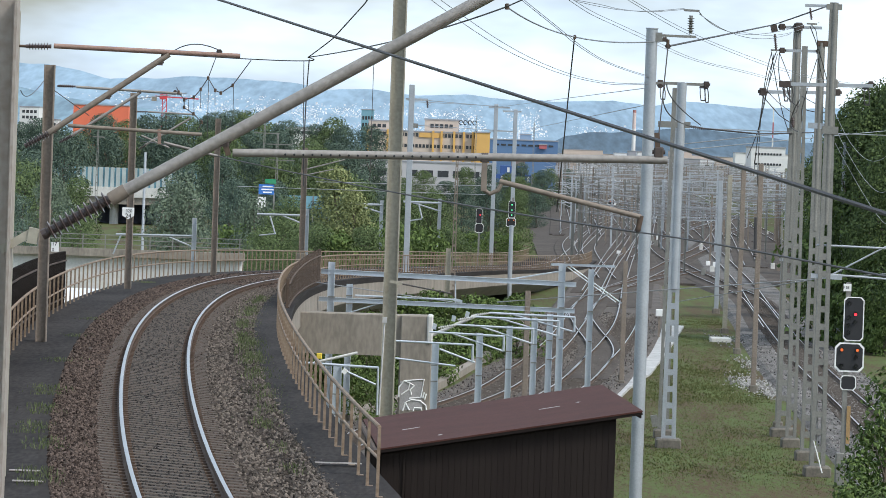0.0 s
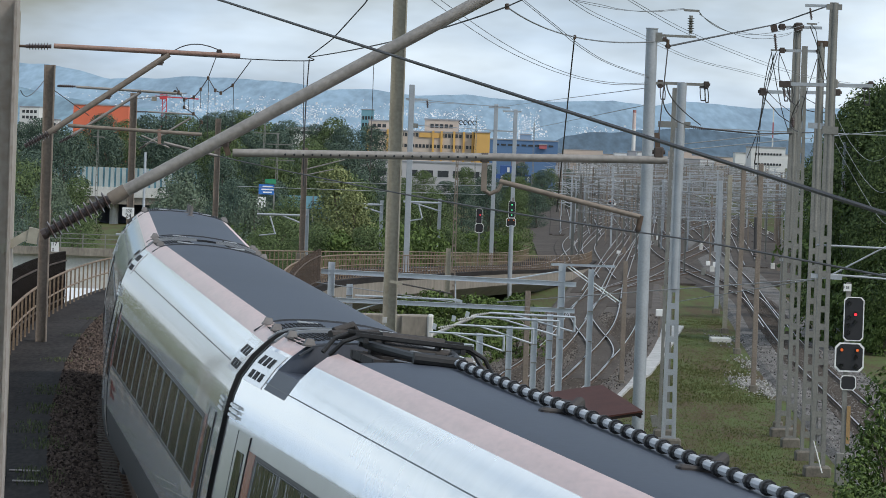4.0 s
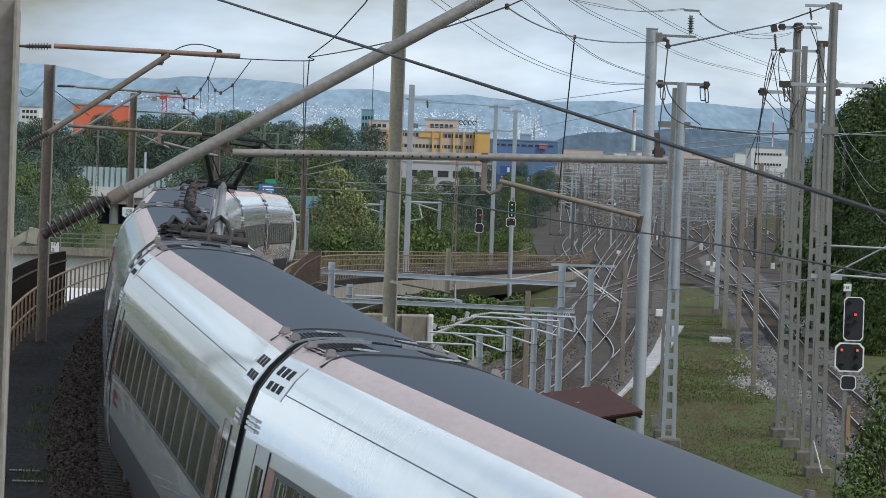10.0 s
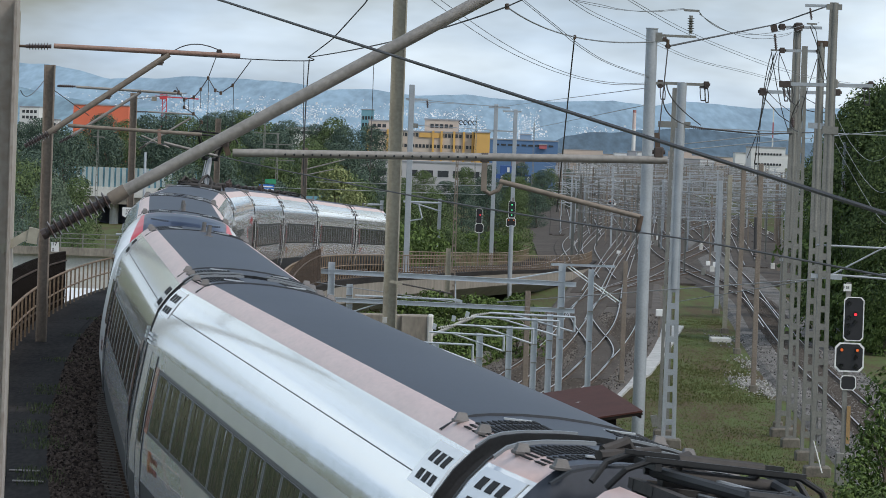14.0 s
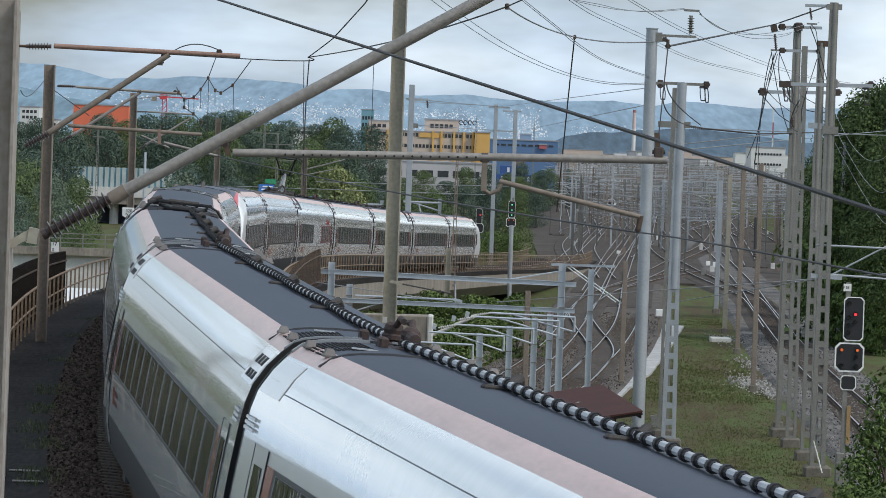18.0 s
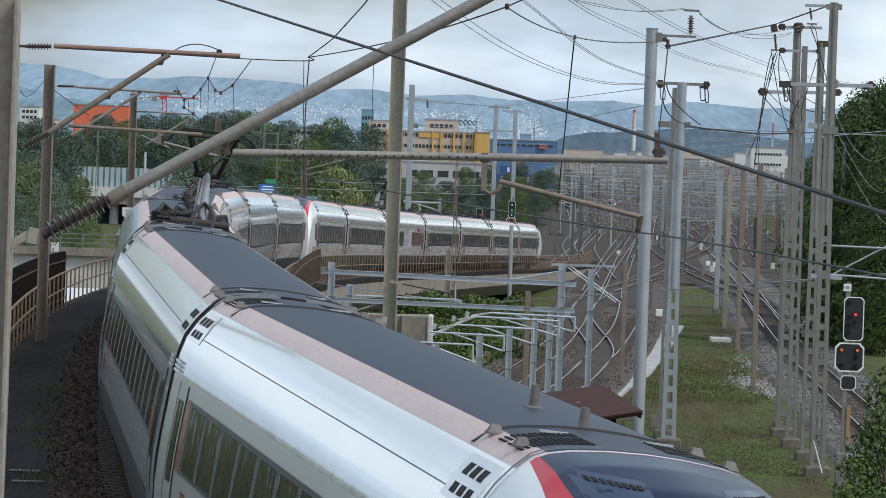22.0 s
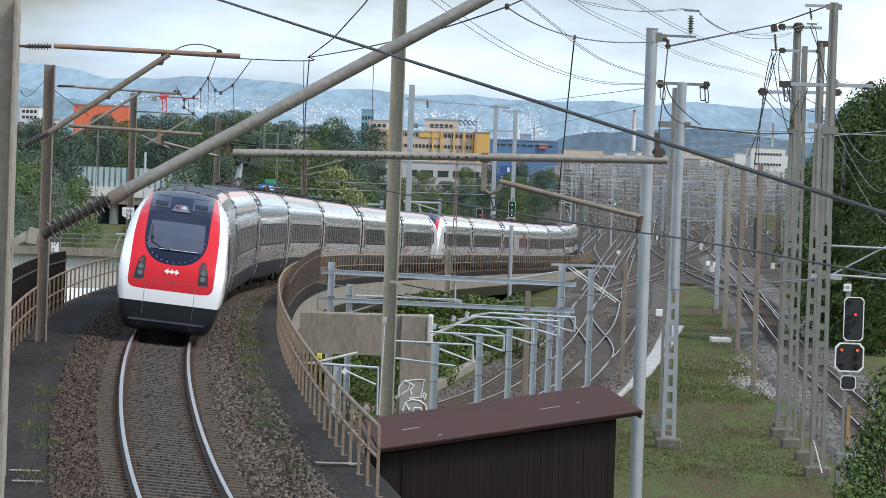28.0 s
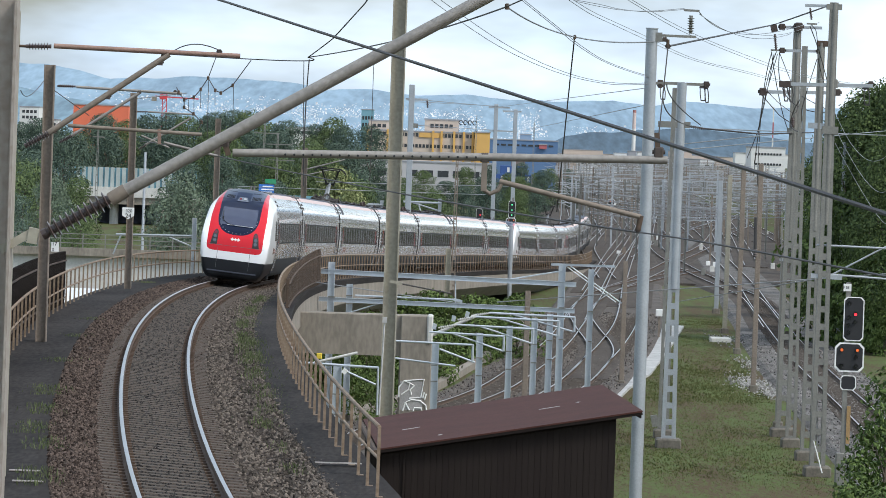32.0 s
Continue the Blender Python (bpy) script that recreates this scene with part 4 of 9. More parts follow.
m = mast((-11.50, 169.50, -0.10), 7.44, 0.25, "hbeam", BROWN_STEEL, "brown steel mast on the viaduct walkway", foot=False)
insulator(m, (-11.40, 169.50, 6.76), (-11.01, 169.50, 6.77), 0.046, 6)
rod(m, (-10.96, 169.50, 6.77), (-9.25, 169.50, 6.73), 0.033, TUBE_GREY, "top_tube")
insulator(m, (-11.25, 169.50, 5.40), (-11.01, 169.50, 5.55), 0.054, 5)
rod(m, (-11.01, 169.50, 5.57), (-9.39, 169.50, 6.60), 0.037, TUBE_GREY, "cantilever_tube")
rod(m, (-11.18, 169.50, 5.90), (-10.14, 169.50, 5.48), 0.029, TUBE_GREY, "registration_tube")
m = mast((-10.58, 214.00, -0.60), 6.78, 0.26, "hbeam", BROWN_STEEL, "brown steel mast on the viaduct walkway", foot=False)
m = mast((-8.70, 285.00, -1.40), 5.43, 0.35, "hbeam", BROWN_STEEL, "brown steel mast beside the viaduct")
rod(m, (-8.62, 285.00, 4.11), (-6.24, 285.00, 4.79), 0.042, TUBE_GREY)
rod(m, (-8.61, 285.00, 3.76), (-6.92, 285.00, 4.17), 0.035, TUBE_GREY)

# tall steel mast between viaduct and lower tracks
m = mast((-1.27, 115.00, -6.20), 9.93, 0.35, "hbeam", OLIVE_STEEL, "tall olive-grey steel mast beside the viaduct")
rod(m, (-1.38, 114.60, 1.59), (-1.45, 114.60, -0.80), 0.022, GRAVEL_PALE, "conduit", label="pale cable conduit")
bar(m, (-1.38, 114.60, 1.63), (-1.38, 114.60, 1.49), 0.112, 0.112, GRAVEL_PALE, "box")
bar(m, (-1.29, 114.70, 2.53), (-0.98, 114.70, 2.47), 0.070, 0.070, OLIVE_STEEL, "bracket")
rod(m, (-0.98, 115.00, 2.46), (0.26, 115.00, 2.26), 0.018, WIRE, "pull_wire")

# galvanised post in the foreground of the yard
m = mast((5.65, 130.00, -6.20), 9.40, 0.35, "tube", GALV, "thick galvanised tubular mast")
bar(m, (5.59, 130.00, 9.23), (6.89, 130.00, 9.22), 0.071, 0.071, GALV_OLD, "cross_arm")
insulator(m, (6.73, 130.00, 9.34), (6.73, 130.00, 9.78), 0.100, 6, GALV_OLD)
bar(m, (6.52, 130.00, 9.96), (6.96, 130.00, 9.95), 0.063, 0.063, GALV_OLD, "yoke")
bar(m, (5.56, 130.00, 9.17), (5.94, 130.00, 9.18), 0.254, 0.254, GALV_OLD, "collar")
clamp(m, (6.11, 130.00, 8.93), 0.079)
rod(m, (6.10, 130.00, 9.12), (6.11, 130.00, 8.90), 0.048, RUST_DARK, "drop")
clamp(m, (6.01, 130.00, 9.12), 0.079)
bar(m, (5.80, 130.00, 7.88), (6.11, 130.00, 7.89), 0.079, 0.079, GALV_OLD, "bracket")
clamp(m, (5.93, 130.00, 7.82), 0.079)

# lattice masts beside the grass
m = mast((9.57, 191.00, -6.20), 8.86, 0.61, "lattice", GALV, "galvanised lattice mast in the grass")
part("pole", Shape().tube((0, 0, 6.5), rel(m, (9.63, 191.00, 8.83)), 0.187, n=16), GALV, m, smooth=True)
bar(m, (8.66, 191.00, 8.80), (10.71, 191.00, 8.78), 0.117, 0.117, GALV_OLD)
bar(m, (8.69, 191.00, 7.10), (10.02, 191.00, 7.10), 0.256, 0.256, GALV_OLD, "collar")
hanger(m, (10.45, 191.00, 8.68), 0.55)
hanger(m, (10.62, 191.00, 8.66), 0.60, 0.10)
hanger(m, (8.80, 191.00, 8.68), 0.55)
clamp(m, (8.72, 191.00, 8.80), 0.15)
clamp(m, (10.62, 191.00, 8.80), 0.15)
insulator(m, (10.02, 191.00, 7.05), (10.56, 191.00, 6.98), 0.079, 6)
wire([(10.59, 191.00, 6.98), (12.78, 191.00, 6.84), (14.97, 201.00, 6.97)], 0.035)
bar(m, (8.94, 191.00, -4.92), (9.03, 191.00, -5.38), 0.280, 0.280, GALV_OLD, "box")
m = mast((9.64, 197.00, -6.20), 8.70, 0.48, "lattice", GALV_OLD, "weathered lattice mast behind the galvanised one in the grass")
m = mast((15.18, 206.00, -6.20), 1.47, 0.26, "hbeam", GALV_OLD, "short weathered steel mast on a concrete footing in the grass")
bar(m, (15.00, 206.00, 1.35), (15.45, 206.00, 1.35), 0.2, 0.12, GALV, "head_plate")
m = mast((15.04, 201.00, -6.20), 11.73, 0.64, "lattice", GALV_OLD, "weathered lattice mast on a concrete footing in the grass")
part("pole", Shape().tube((0, 0, 8.5), rel(m, (15.07, 201.00, 11.70)), 0.135, n=14), GALV_OLD, m, smooth=True)
bar(m, (14.22, 201.00, 11.55), (16.10, 201.00, 11.57), 0.123, 0.123, GALV)
bar(m, (13.51, 201.00, 8.71), (16.97, 201.00, 8.78), 0.147, 0.147, GALV)
bar(m, (13.86, 200.60, 11.45), (14.12, 200.60, 11.52), 0.24, 0.34, CLAMP_DARK, "arm_clamp")
insulator(m, (14.04, 200.60, 11.18), (14.11, 200.60, 10.59), 0.085, 7)
clamp(m, (14.35, 200.8, 11.56), 0.16)
clamp(m, (15.07, 200.8, 11.58), 0.22)
clamp(m, (13.62, 200.8, 8.72), 0.20)
clamp(m, (16.85, 200.8, 8.80), 0.18)
insulator(m, (14.95, 200.80, 7.62), (14.97, 200.80, 7.25), 0.11, 4)
bar(m, (13.91, 201.00, 10.54), (14.40, 201.00, 10.53), 0.074, 0.074, GALV_OLD, "yoke")
bar(m, (14.75, 201.00, 7.06), (15.53, 201.00, 7.06), 0.245, 0.245, GALV_OLD, "collar")
insulator(m, (15.11, 201.00, 7.86), (15.10, 201.00, 7.49), 0.098, 4)
m = mast((14.85, 194.00, -6.20), 10.59, 0.47, "lattice", GALV_OLD, "weathered lattice mast on a concrete footing in the grass")
bar(m, (13.80, 194.00, 10.37), (15.51, 194.00, 10.40), 0.115, 0.115, GALV)
clamp(m, (13.9, 193.9, 10.38), 0.14)
clamp(m, (15.45, 193.9, 10.40), 0.14)
insulator(m, (14.05, 194.00, 8.77), (14.09, 194.00, 8.44), 0.062, 4)
insulator(m, (14.26, 194.00, 8.77), (14.30, 194.00, 8.44), 0.062, 4)
m = mast((14.90, 186.00, -6.20), 10.58, 0.54, "lattice", GALV_OLD, "weathered lattice mast on a concrete footing in the grass")
part("pole", Shape().tube((0, 0, 9.2), rel(m, (14.90, 186.00, 10.56)), 0.125, n=14), GALV_OLD, m, smooth=True)
bar(m, (13.40, 186.00, 8.83), (17.03, 186.00, 8.89), 0.136, 0.136, GALV_OLD)
bar(m, (14.72, 186.00, 10.53), (15.17, 186.00, 10.52), 0.227, 0.227, RUST_DARK, "collar")
bar(m, (14.48, 186.00, 7.23), (15.21, 186.00, 7.21), 0.227, 0.227, GALV, "collar")
insulator(m, (15.25, 185.80, 8.00), (15.29, 185.80, 7.45), 0.10, 6)
m = mast((14.60, 177.00, -6.20), 11.89, 0.60, "lattice", GALV_OLD, "weathered lattice mast on a concrete footing in the grass")
part("pole", Shape().tube((0, 0, 9.6), rel(m, (14.64, 177.00, 11.89)), 0.140, n=14), GALV_OLD, m, smooth=True)
bar(m, (13.50, 177.00, 11.74), (14.91, 177.00, 11.75), 0.108, 0.108, GALV)
insulator(m, (13.70, 177.00, 11.62), (13.76, 177.00, 11.23), 0.065, 6)
bar(m, (13.59, 177.00, 11.05), (13.98, 177.00, 11.04), 0.065, 0.065, GALV_OLD, "yoke")
bar(m, (14.32, 177.00, 11.72), (14.91, 177.00, 11.72), 0.216, 0.216, GALV_OLD, "collar")
bar(m, (14.32, 177.00, 7.02), (14.93, 177.00, 7.00), 0.302, 0.302, GALV_OLD, "collar")
hanger(m, (15.95, 177.00, 8.66), 0.64)
bar(m, (12.70, 177.00, 8.72), (16.20, 177.00, 8.76), 0.16, 0.13, GALV, "cross_arm")
bar(m, (12.62, 177.00, 8.70), (13.05, 177.00, 8.72), 0.24, 0.24, CLAMP_DARK, "arm_clamp")
hanger(m, (12.86, 177.00, 8.62), 0.55, 0.12)
hanger(m, (13.06, 177.00, 8.62), 0.58, 0.10)
clamp(m, (16.12, 177.00, 8.84), 0.12)
clamp(m, (14.70, 177.00, 8.80), 0.20, GALV_OLD)
rod(m, (14.53, 177.00, 1.51), (16.97, 177.00, 1.40), 0.043, GALV, "tube_arm")
rod(m, (14.75, 177.00, 1.41), (16.93, 177.00, 2.64), 0.035, GALV, "tube_arm")
rod(m, (14.27, 177.00, 2.61), (16.93, 177.00, 2.57), 0.043, GALV, "tube_arm")
bar(m, (14.10, 177.00, 1.43), (15.29, 177.00, 1.39), 0.173, 0.173, GALV, "collar")
rod(m, (14.39, 177.00, 1.18), (14.57, 177.00, -5.09), 0.026, GRAVEL_PALE, "conduit")
rod(m, (14.35, 176.00, -4.82), (14.72, 176.00, -6.05), 0.026, WHITE, "loose_cable")

# slim poles along the grass strip
m = mast((16.17, 237.60, -6.20), 5.53, 0.26, "square", BROWN_STEEL, "slim brown steel mast in the grass")
rod(m, (15.93, 236.60, 2.78), (15.95, 236.60, 0.76), 0.087, WIRE, "weight_stack")
insulator(m, (15.96, 236.60, 1.19), (15.95, 236.60, 0.76), 0.116, 4)
m = mast((18.14, 282.00, -6.20), 5.07, 0.28, "square", BROWN_STEEL, "slim brown steel mast in the grass")
rod(m, (18.23, 282.00, 4.03), (18.97, 282.00, 4.75), 0.034, GALV)
m = mast((19.27, 313.60, -6.20), 4.55, 0.31, "square", OLIVE_STEEL, "slim olive mast in the grass")
m = mast((20.98, 353.00, -6.20), 3.91, 0.34, "square", GALV, "slim galvanised mast in the grass")
m = mast((25.78, 300.00, -6.20), 6.99, 0.22, "square", GALV, "slim galvanised lamp post behind the track")
insulator(m, (25.17, 300.00, 3.42), (25.90, 300.00, 3.40), 0.110, 6)
rod(m, (25.45, 300.00, 6.61), (26.70, 300.00, 6.66), 0.037, GALV)
m = mast((3.55, 190.00, -6.20), 0.07, 0.23, "square", BROWN_STEEL, "brown steel mast beside the lower tracks")
m = mast((9.41, 238.00, -6.20), 0.29, 0.23, "square", BROWN_STEEL, "brown steel mast beside the lower track")
ibeam(m, (5.57, 238.00, -0.02), (8.89, 238.00, -0.02), 0.116, 0.116, GALV_NEW)
rod(m, (6.45, 238.00, 0.01), (9.28, 238.00, -1.90), 0.032, GALV_NEW)
rod(m, (6.30, 238.00, -0.05), (8.98, 238.00, -1.85), 0.026, GALV_NEW)
solid("marker_box", Shape().box((14.21, 300.00, -4.48), (0.55, 0.3, 0.45), chamfer=0.04), WHITE, "small white equipment box on a post", "equipment box", at=(14.19, 300.00, -6.17))
solid("post", Shape().box((14.17, 300.00, -5.51), (0.14, 0.14, 1.8)), BROWN_STEEL, "short brown post under the equipment box", "post")

# new galvanised masts and gantries beside the lower tracks
m = mast((-0.12, 135.00, -6.20), 0.17, 0.21, "hbeam", GALV_NEW, "new pale galvanised mast beside the lower track")
bar(m, (-0.26, 134.85, -0.48), (-0.05, 134.85, -0.48), 0.033, 0.033, GALV_OLD, "strap")
bar(m, (-0.25, 134.85, -0.95), (-0.03, 134.85, -0.95), 0.033, 0.033, GALV_OLD, "strap")
rod(m, (-1.29, 135.00, 0.18), (0.99, 135.00, 0.14), 0.033, GALV_NEW)
rod(m, (0.97, 135.00, 0.16), (0.97, 135.00, -0.37), 0.036, GALV_NEW, "drop")
rod(m, (0.00, 135.00, -0.01), (1.04, 135.00, -0.37), 0.030, GALV_NEW, "brace")
rod(m, (-1.44, 135.00, -0.31), (0.48, 135.00, -0.49), 0.030, GALV_NEW, "brace")
m = mast((1.26, 146.00, -6.20), 0.05, 0.21, "hbeam", GALV_NEW, "new pale galvanised mast beside the lower track")
bar(m, (1.15, 145.85, -0.73), (1.36, 145.85, -0.73), 0.036, 0.036, GALV_OLD, "strap")
bar(m, (1.17, 145.85, -1.29), (1.38, 145.85, -1.29), 0.036, 0.036, GALV_OLD, "strap")
rod(m, (-0.34, 146.00, 0.03), (2.04, 146.00, -0.03), 0.037, GALV_NEW)
rod(m, (2.02, 146.00, -0.03), (2.02, 146.00, -0.50), 0.039, GALV_NEW, "drop")
rod(m, (0.41, 146.00, -0.00), (2.02, 146.00, -0.50), 0.030, GALV_NEW, "brace")
rod(m, (-1.67, 176.00, -1.97), (1.40, 176.00, -0.49), 0.064, CONCRETE_PALE, "pale_beam", label="pale slanting beam")
m = mast((2.40, 160.00, -6.20), -0.23, 0.21, "hbeam", GALV_NEW, "new pale galvanised mast beside the lower track")
bar(m, (2.28, 159.85, -1.11), (2.49, 159.85, -1.11), 0.039, 0.039, GALV_OLD, "strap")
bar(m, (2.30, 159.85, -1.73), (2.51, 159.85, -1.73), 0.039, 0.039, GALV_OLD, "strap")
rod(m, (0.56, 160.00, -0.26), (3.24, 160.00, -0.32), 0.041, GALV_NEW)
rod(m, (3.22, 160.00, -0.32), (3.22, 160.00, -0.83), 0.043, GALV_NEW, "drop")
rod(m, (1.38, 160.00, -0.29), (3.22, 160.00, -0.83), 0.033, GALV_NEW, "brace")
insulator(m, (-0.02, 160.00, -0.38), (0.52, 160.00, -0.28), 0.062, 7, CONCRETE_PALE)
bar(m, (-0.22, 160.00, -0.44), (-0.18, 160.00, -0.25), 0.137, 0.137, GALV_NEW, "bracket")
m = mast((3.54, 174.00, -6.20), -0.45, 0.23, "hbeam", GALV_NEW, "new pale galvanised mast beside the lower track")
bar(m, (3.42, 173.85, -1.43), (3.65, 173.85, -1.43), 0.042, 0.042, GALV_OLD, "strap")
bar(m, (3.45, 173.85, -2.13), (3.68, 173.85, -2.13), 0.042, 0.042, GALV_OLD, "strap")
rod(m, (1.32, 174.00, -0.48), (4.47, 174.00, -0.54), 0.045, GALV_NEW)
rod(m, (4.45, 174.00, -0.54), (4.45, 174.00, -1.10), 0.047, GALV_NEW, "drop")
rod(m, (2.22, 174.00, -0.51), (4.45, 174.00, -1.10), 0.036, GALV_NEW, "brace")
insulator(m, (0.69, 174.00, -0.61), (1.28, 174.00, -0.50), 0.068, 7, CONCRETE_PALE)
bar(m, (0.48, 174.00, -0.68), (0.51, 174.00, -0.47), 0.149, 0.149, GALV_NEW, "bracket")
m = mast((4.35, 184.00, -6.20), -0.64, 0.25, "hbeam", GALV_NEW, "new pale galvanised mast beside the lower track")
bar(m, (4.24, 183.85, -1.69), (4.49, 183.85, -1.69), 0.045, 0.045, GALV_OLD, "strap")
bar(m, (4.27, 183.85, -2.44), (4.51, 183.85, -2.44), 0.045, 0.045, GALV_OLD, "strap")
rod(m, (1.93, 184.00, -0.68), (5.35, 184.00, -0.74), 0.047, GALV_NEW)
rod(m, (5.33, 184.00, -0.74), (5.33, 184.00, -1.32), 0.049, GALV_NEW, "drop")
rod(m, (2.88, 184.00, -0.71), (5.33, 184.00, -1.32), 0.038, GALV_NEW, "brace")
insulator(m, (1.26, 184.00, -0.81), (1.89, 184.00, -0.70), 0.072, 7, CONCRETE_PALE)
bar(m, (1.04, 184.00, -0.89), (1.08, 184.00, -0.66), 0.157, 0.157, GALV_NEW, "bracket")
m = mast((4.92, 190.00, -6.20), 1.23, 0.28, "hbeam", GALV_NEW, "new pale galvanised mast beside the lower track")
bar(m, (4.83, 189.85, -0.58), (5.10, 189.85, -0.58), 0.046, 0.046, GALV_OLD, "strap")
bar(m, (4.87, 189.85, -1.87), (5.15, 189.85, -1.88), 0.046, 0.046, GALV_OLD, "strap")
rod(m, (4.92, 190.00, 0.93), (2.85, 190.00, 0.53), 0.030, GALV_NEW)
m = mast((6.51, 202.00, -6.20), 0.73, 0.25, "hbeam", GALV_NEW, "new pale galvanised mast beside the lower track")
bar(m, (6.43, 201.85, -1.11), (6.67, 201.85, -1.11), 0.049, 0.049, GALV_OLD, "strap")
bar(m, (6.47, 201.85, -2.42), (6.72, 201.85, -2.43), 0.049, 0.049, GALV_OLD, "strap")
m = mast((-2.80, 128.00, -6.20), -0.27, 0.23, "hbeam", GALV_NEW, "new pale galvanised mast beside the lower track")
bar(m, (-2.94, 127.85, -1.04), (-2.71, 127.85, -1.04), 0.031, 0.031, GALV_OLD, "strap")
bar(m, (-2.92, 127.85, -1.60), (-2.69, 127.85, -1.60), 0.031, 0.031, GALV_OLD, "strap")
rod(m, (-3.70, 128.00, -0.21), (-1.67, 128.00, -0.28), 0.037, GALV_NEW)
rod(m, (-1.68, 128.00, -0.26), (-1.67, 128.00, -1.59), 0.031, GALV_NEW, "drop")
rod(m, (-2.65, 128.00, -0.37), (-1.73, 128.00, -0.75), 0.028, GALV_NEW, "brace")
bar(m, (-2.66, 128.00, -0.37), (-2.55, 128.00, -0.45), 0.141, 0.141, WHITE, "box")
rod(m, (-3.62, 134.00, -0.49), (-2.37, 134.00, -0.16), 0.043, CONCRETE_PALE, "pale_beam")
m = mast((-4.54, 190.00, -6.20), 0.97, 0.28, "hbeam", GALV_NEW, "new pale galvanised mast beside the lower track")
bar(m, (-4.64, 189.85, -0.46), (-4.37, 189.85, -0.46), 0.046, 0.046, GALV_OLD, "strap")
bar(m, (-4.61, 189.85, -1.48), (-4.33, 189.85, -1.48), 0.046, 0.046, GALV_OLD, "strap")
ibeam(m, (-4.98, 190.00, 0.58), (5.52, 190.00, 0.39), 0.197, 0.197, GALV_NEW)
m = mast((-3.97, 200.00, -6.20), -0.22, 0.27, "hbeam", GALV_NEW, "new pale galvanised mast beside the lower track")
bar(m, (-4.12, 199.85, -0.71), (-3.85, 199.85, -0.71), 0.049, 0.049, GALV_OLD, "strap")
bar(m, (-4.11, 199.85, -1.06), (-3.84, 199.85, -1.06), 0.049, 0.049, GALV_OLD, "strap")
ibeam(m, (-5.03, 190.00, -0.56), (5.49, 190.00, -0.70), 0.186, 0.186, GALV_NEW)
rod(m, (-3.55, 190.00, -0.37), (0.68, 190.00, -0.40), 0.037, GALV_NEW)
insulator(m, (-1.23, 190.00, -0.36), (-0.83, 190.00, -0.36), 0.065, 6, GRAVEL_PALE)
rod(m, (0.55, 190.00, 0.43), (0.60, 190.00, -0.80), 0.030, GALV_NEW, "drop")
bar(m, (0.51, 190.00, -0.39), (0.86, 190.00, -0.47), 0.116, 0.116, GALV_NEW, "bracket")
rod(m, (-3.71, 190.00, -1.07), (-2.34, 190.00, -0.60), 0.030, GALV_NEW)
solid("traffic_sign", Shape().box((-3.89, 150.00, -1.03), (0.18, 0.05, 0.18), chamfer=0.02), YELLOW, "small yellow and black warning plate", "sign", at=(-3.88, 150.00, -1.22))

# masts behind the viaduct
m = mast((-2.36, 300.00, -6.20), 9.74, 0.37, "square", GALV, "grey steel catenary mast behind the viaduct", foot=False)
bar(m, (-2.75, 300.00, 8.78), (-1.29, 300.00, 8.79), 0.146, 0.146, GALV)
bar(m, (-2.33, 300.00, 7.11), (-1.89, 300.00, 7.08), 0.293, 0.293, GALV_OLD, "collar")
insulator(m, (-1.36, 300.00, 8.75), (-1.31, 300.00, 8.31), 0.092, 4)
m = mast((4.38, 420.00, -6.20), 9.73, 0.37, "square", GALV, "grey steel catenary mast behind the viaduct", foot=False)
bar(m, (3.70, 420.00, 9.44), (5.60, 420.00, 9.46), 0.154, 0.154, GALV)
bar(m, (3.83, 420.00, 7.29), (6.44, 420.00, 7.33), 0.103, 0.103, GALV)
m = mast((6.30, 430.00, -6.20), 9.41, 0.37, "square", GALV, "grey steel catenary mast behind the viaduct", foot=False)
bar(m, (5.11, 430.00, 9.20), (6.84, 430.00, 9.21), 0.157, 0.157, GALV)
m = mast((0.72, 300.00, -6.20), 5.89, 0.33, "lattice", BROWN_STEEL, "brown lattice mast behind the viaduct", foot=False)
m = mast((-5.16, 380.00, -6.20), 1.16, 0.28, "hbeam", GALV, "grey steel catenary mast behind the viaduct", foot=False)
rod(m, (-5.13, 380.00, 0.79), (-8.15, 380.00, 0.82), 0.093, GALV)
rod(m, (-5.11, 380.00, 0.14), (-7.36, 380.00, 0.76), 0.065, GALV, "brace")
rod(m, (-6.89, 380.00, 0.73), (-6.57, 380.00, -0.51), 0.065, GALV)
rod(m, (-6.57, 380.00, -0.56), (-7.96, 380.00, -0.80), 0.056, GALV)
m = mast((-0.41, 400.00, -6.20), 1.23, 0.29, "hbeam", GALV, "grey steel catenary mast behind the viaduct", foot=False)
rod(m, (-0.38, 400.00, 0.84), (-3.56, 400.00, 0.87), 0.098, GALV)
rod(m, (-0.36, 400.00, 0.15), (-2.73, 400.00, 0.80), 0.068, GALV, "brace")
rod(m, (-2.24, 400.00, 0.77), (-1.90, 400.00, -0.53), 0.068, GALV)
rod(m, (-1.90, 400.00, -0.58), (-3.35, 400.00, -0.83), 0.059, GALV)
m = mast((-8.92, 300.00, -6.20), 1.45, 0.33, "hbeam", GALV, "grey steel catenary mast behind the viaduct", foot=False)
rod(m, (-8.90, 300.00, 1.02), (-12.12, 300.00, 1.01), 0.073, GALV)
rod(m, (-8.99, 300.00, 0.43), (-10.47, 300.00, 0.96), 0.051, GALV, "brace")
rod(m, (-11.28, 300.00, 0.93), (-10.90, 300.00, -0.26), 0.051, GALV)
rod(m, (-10.91, 300.00, -0.23), (-11.96, 300.00, -0.37), 0.044, GALV)
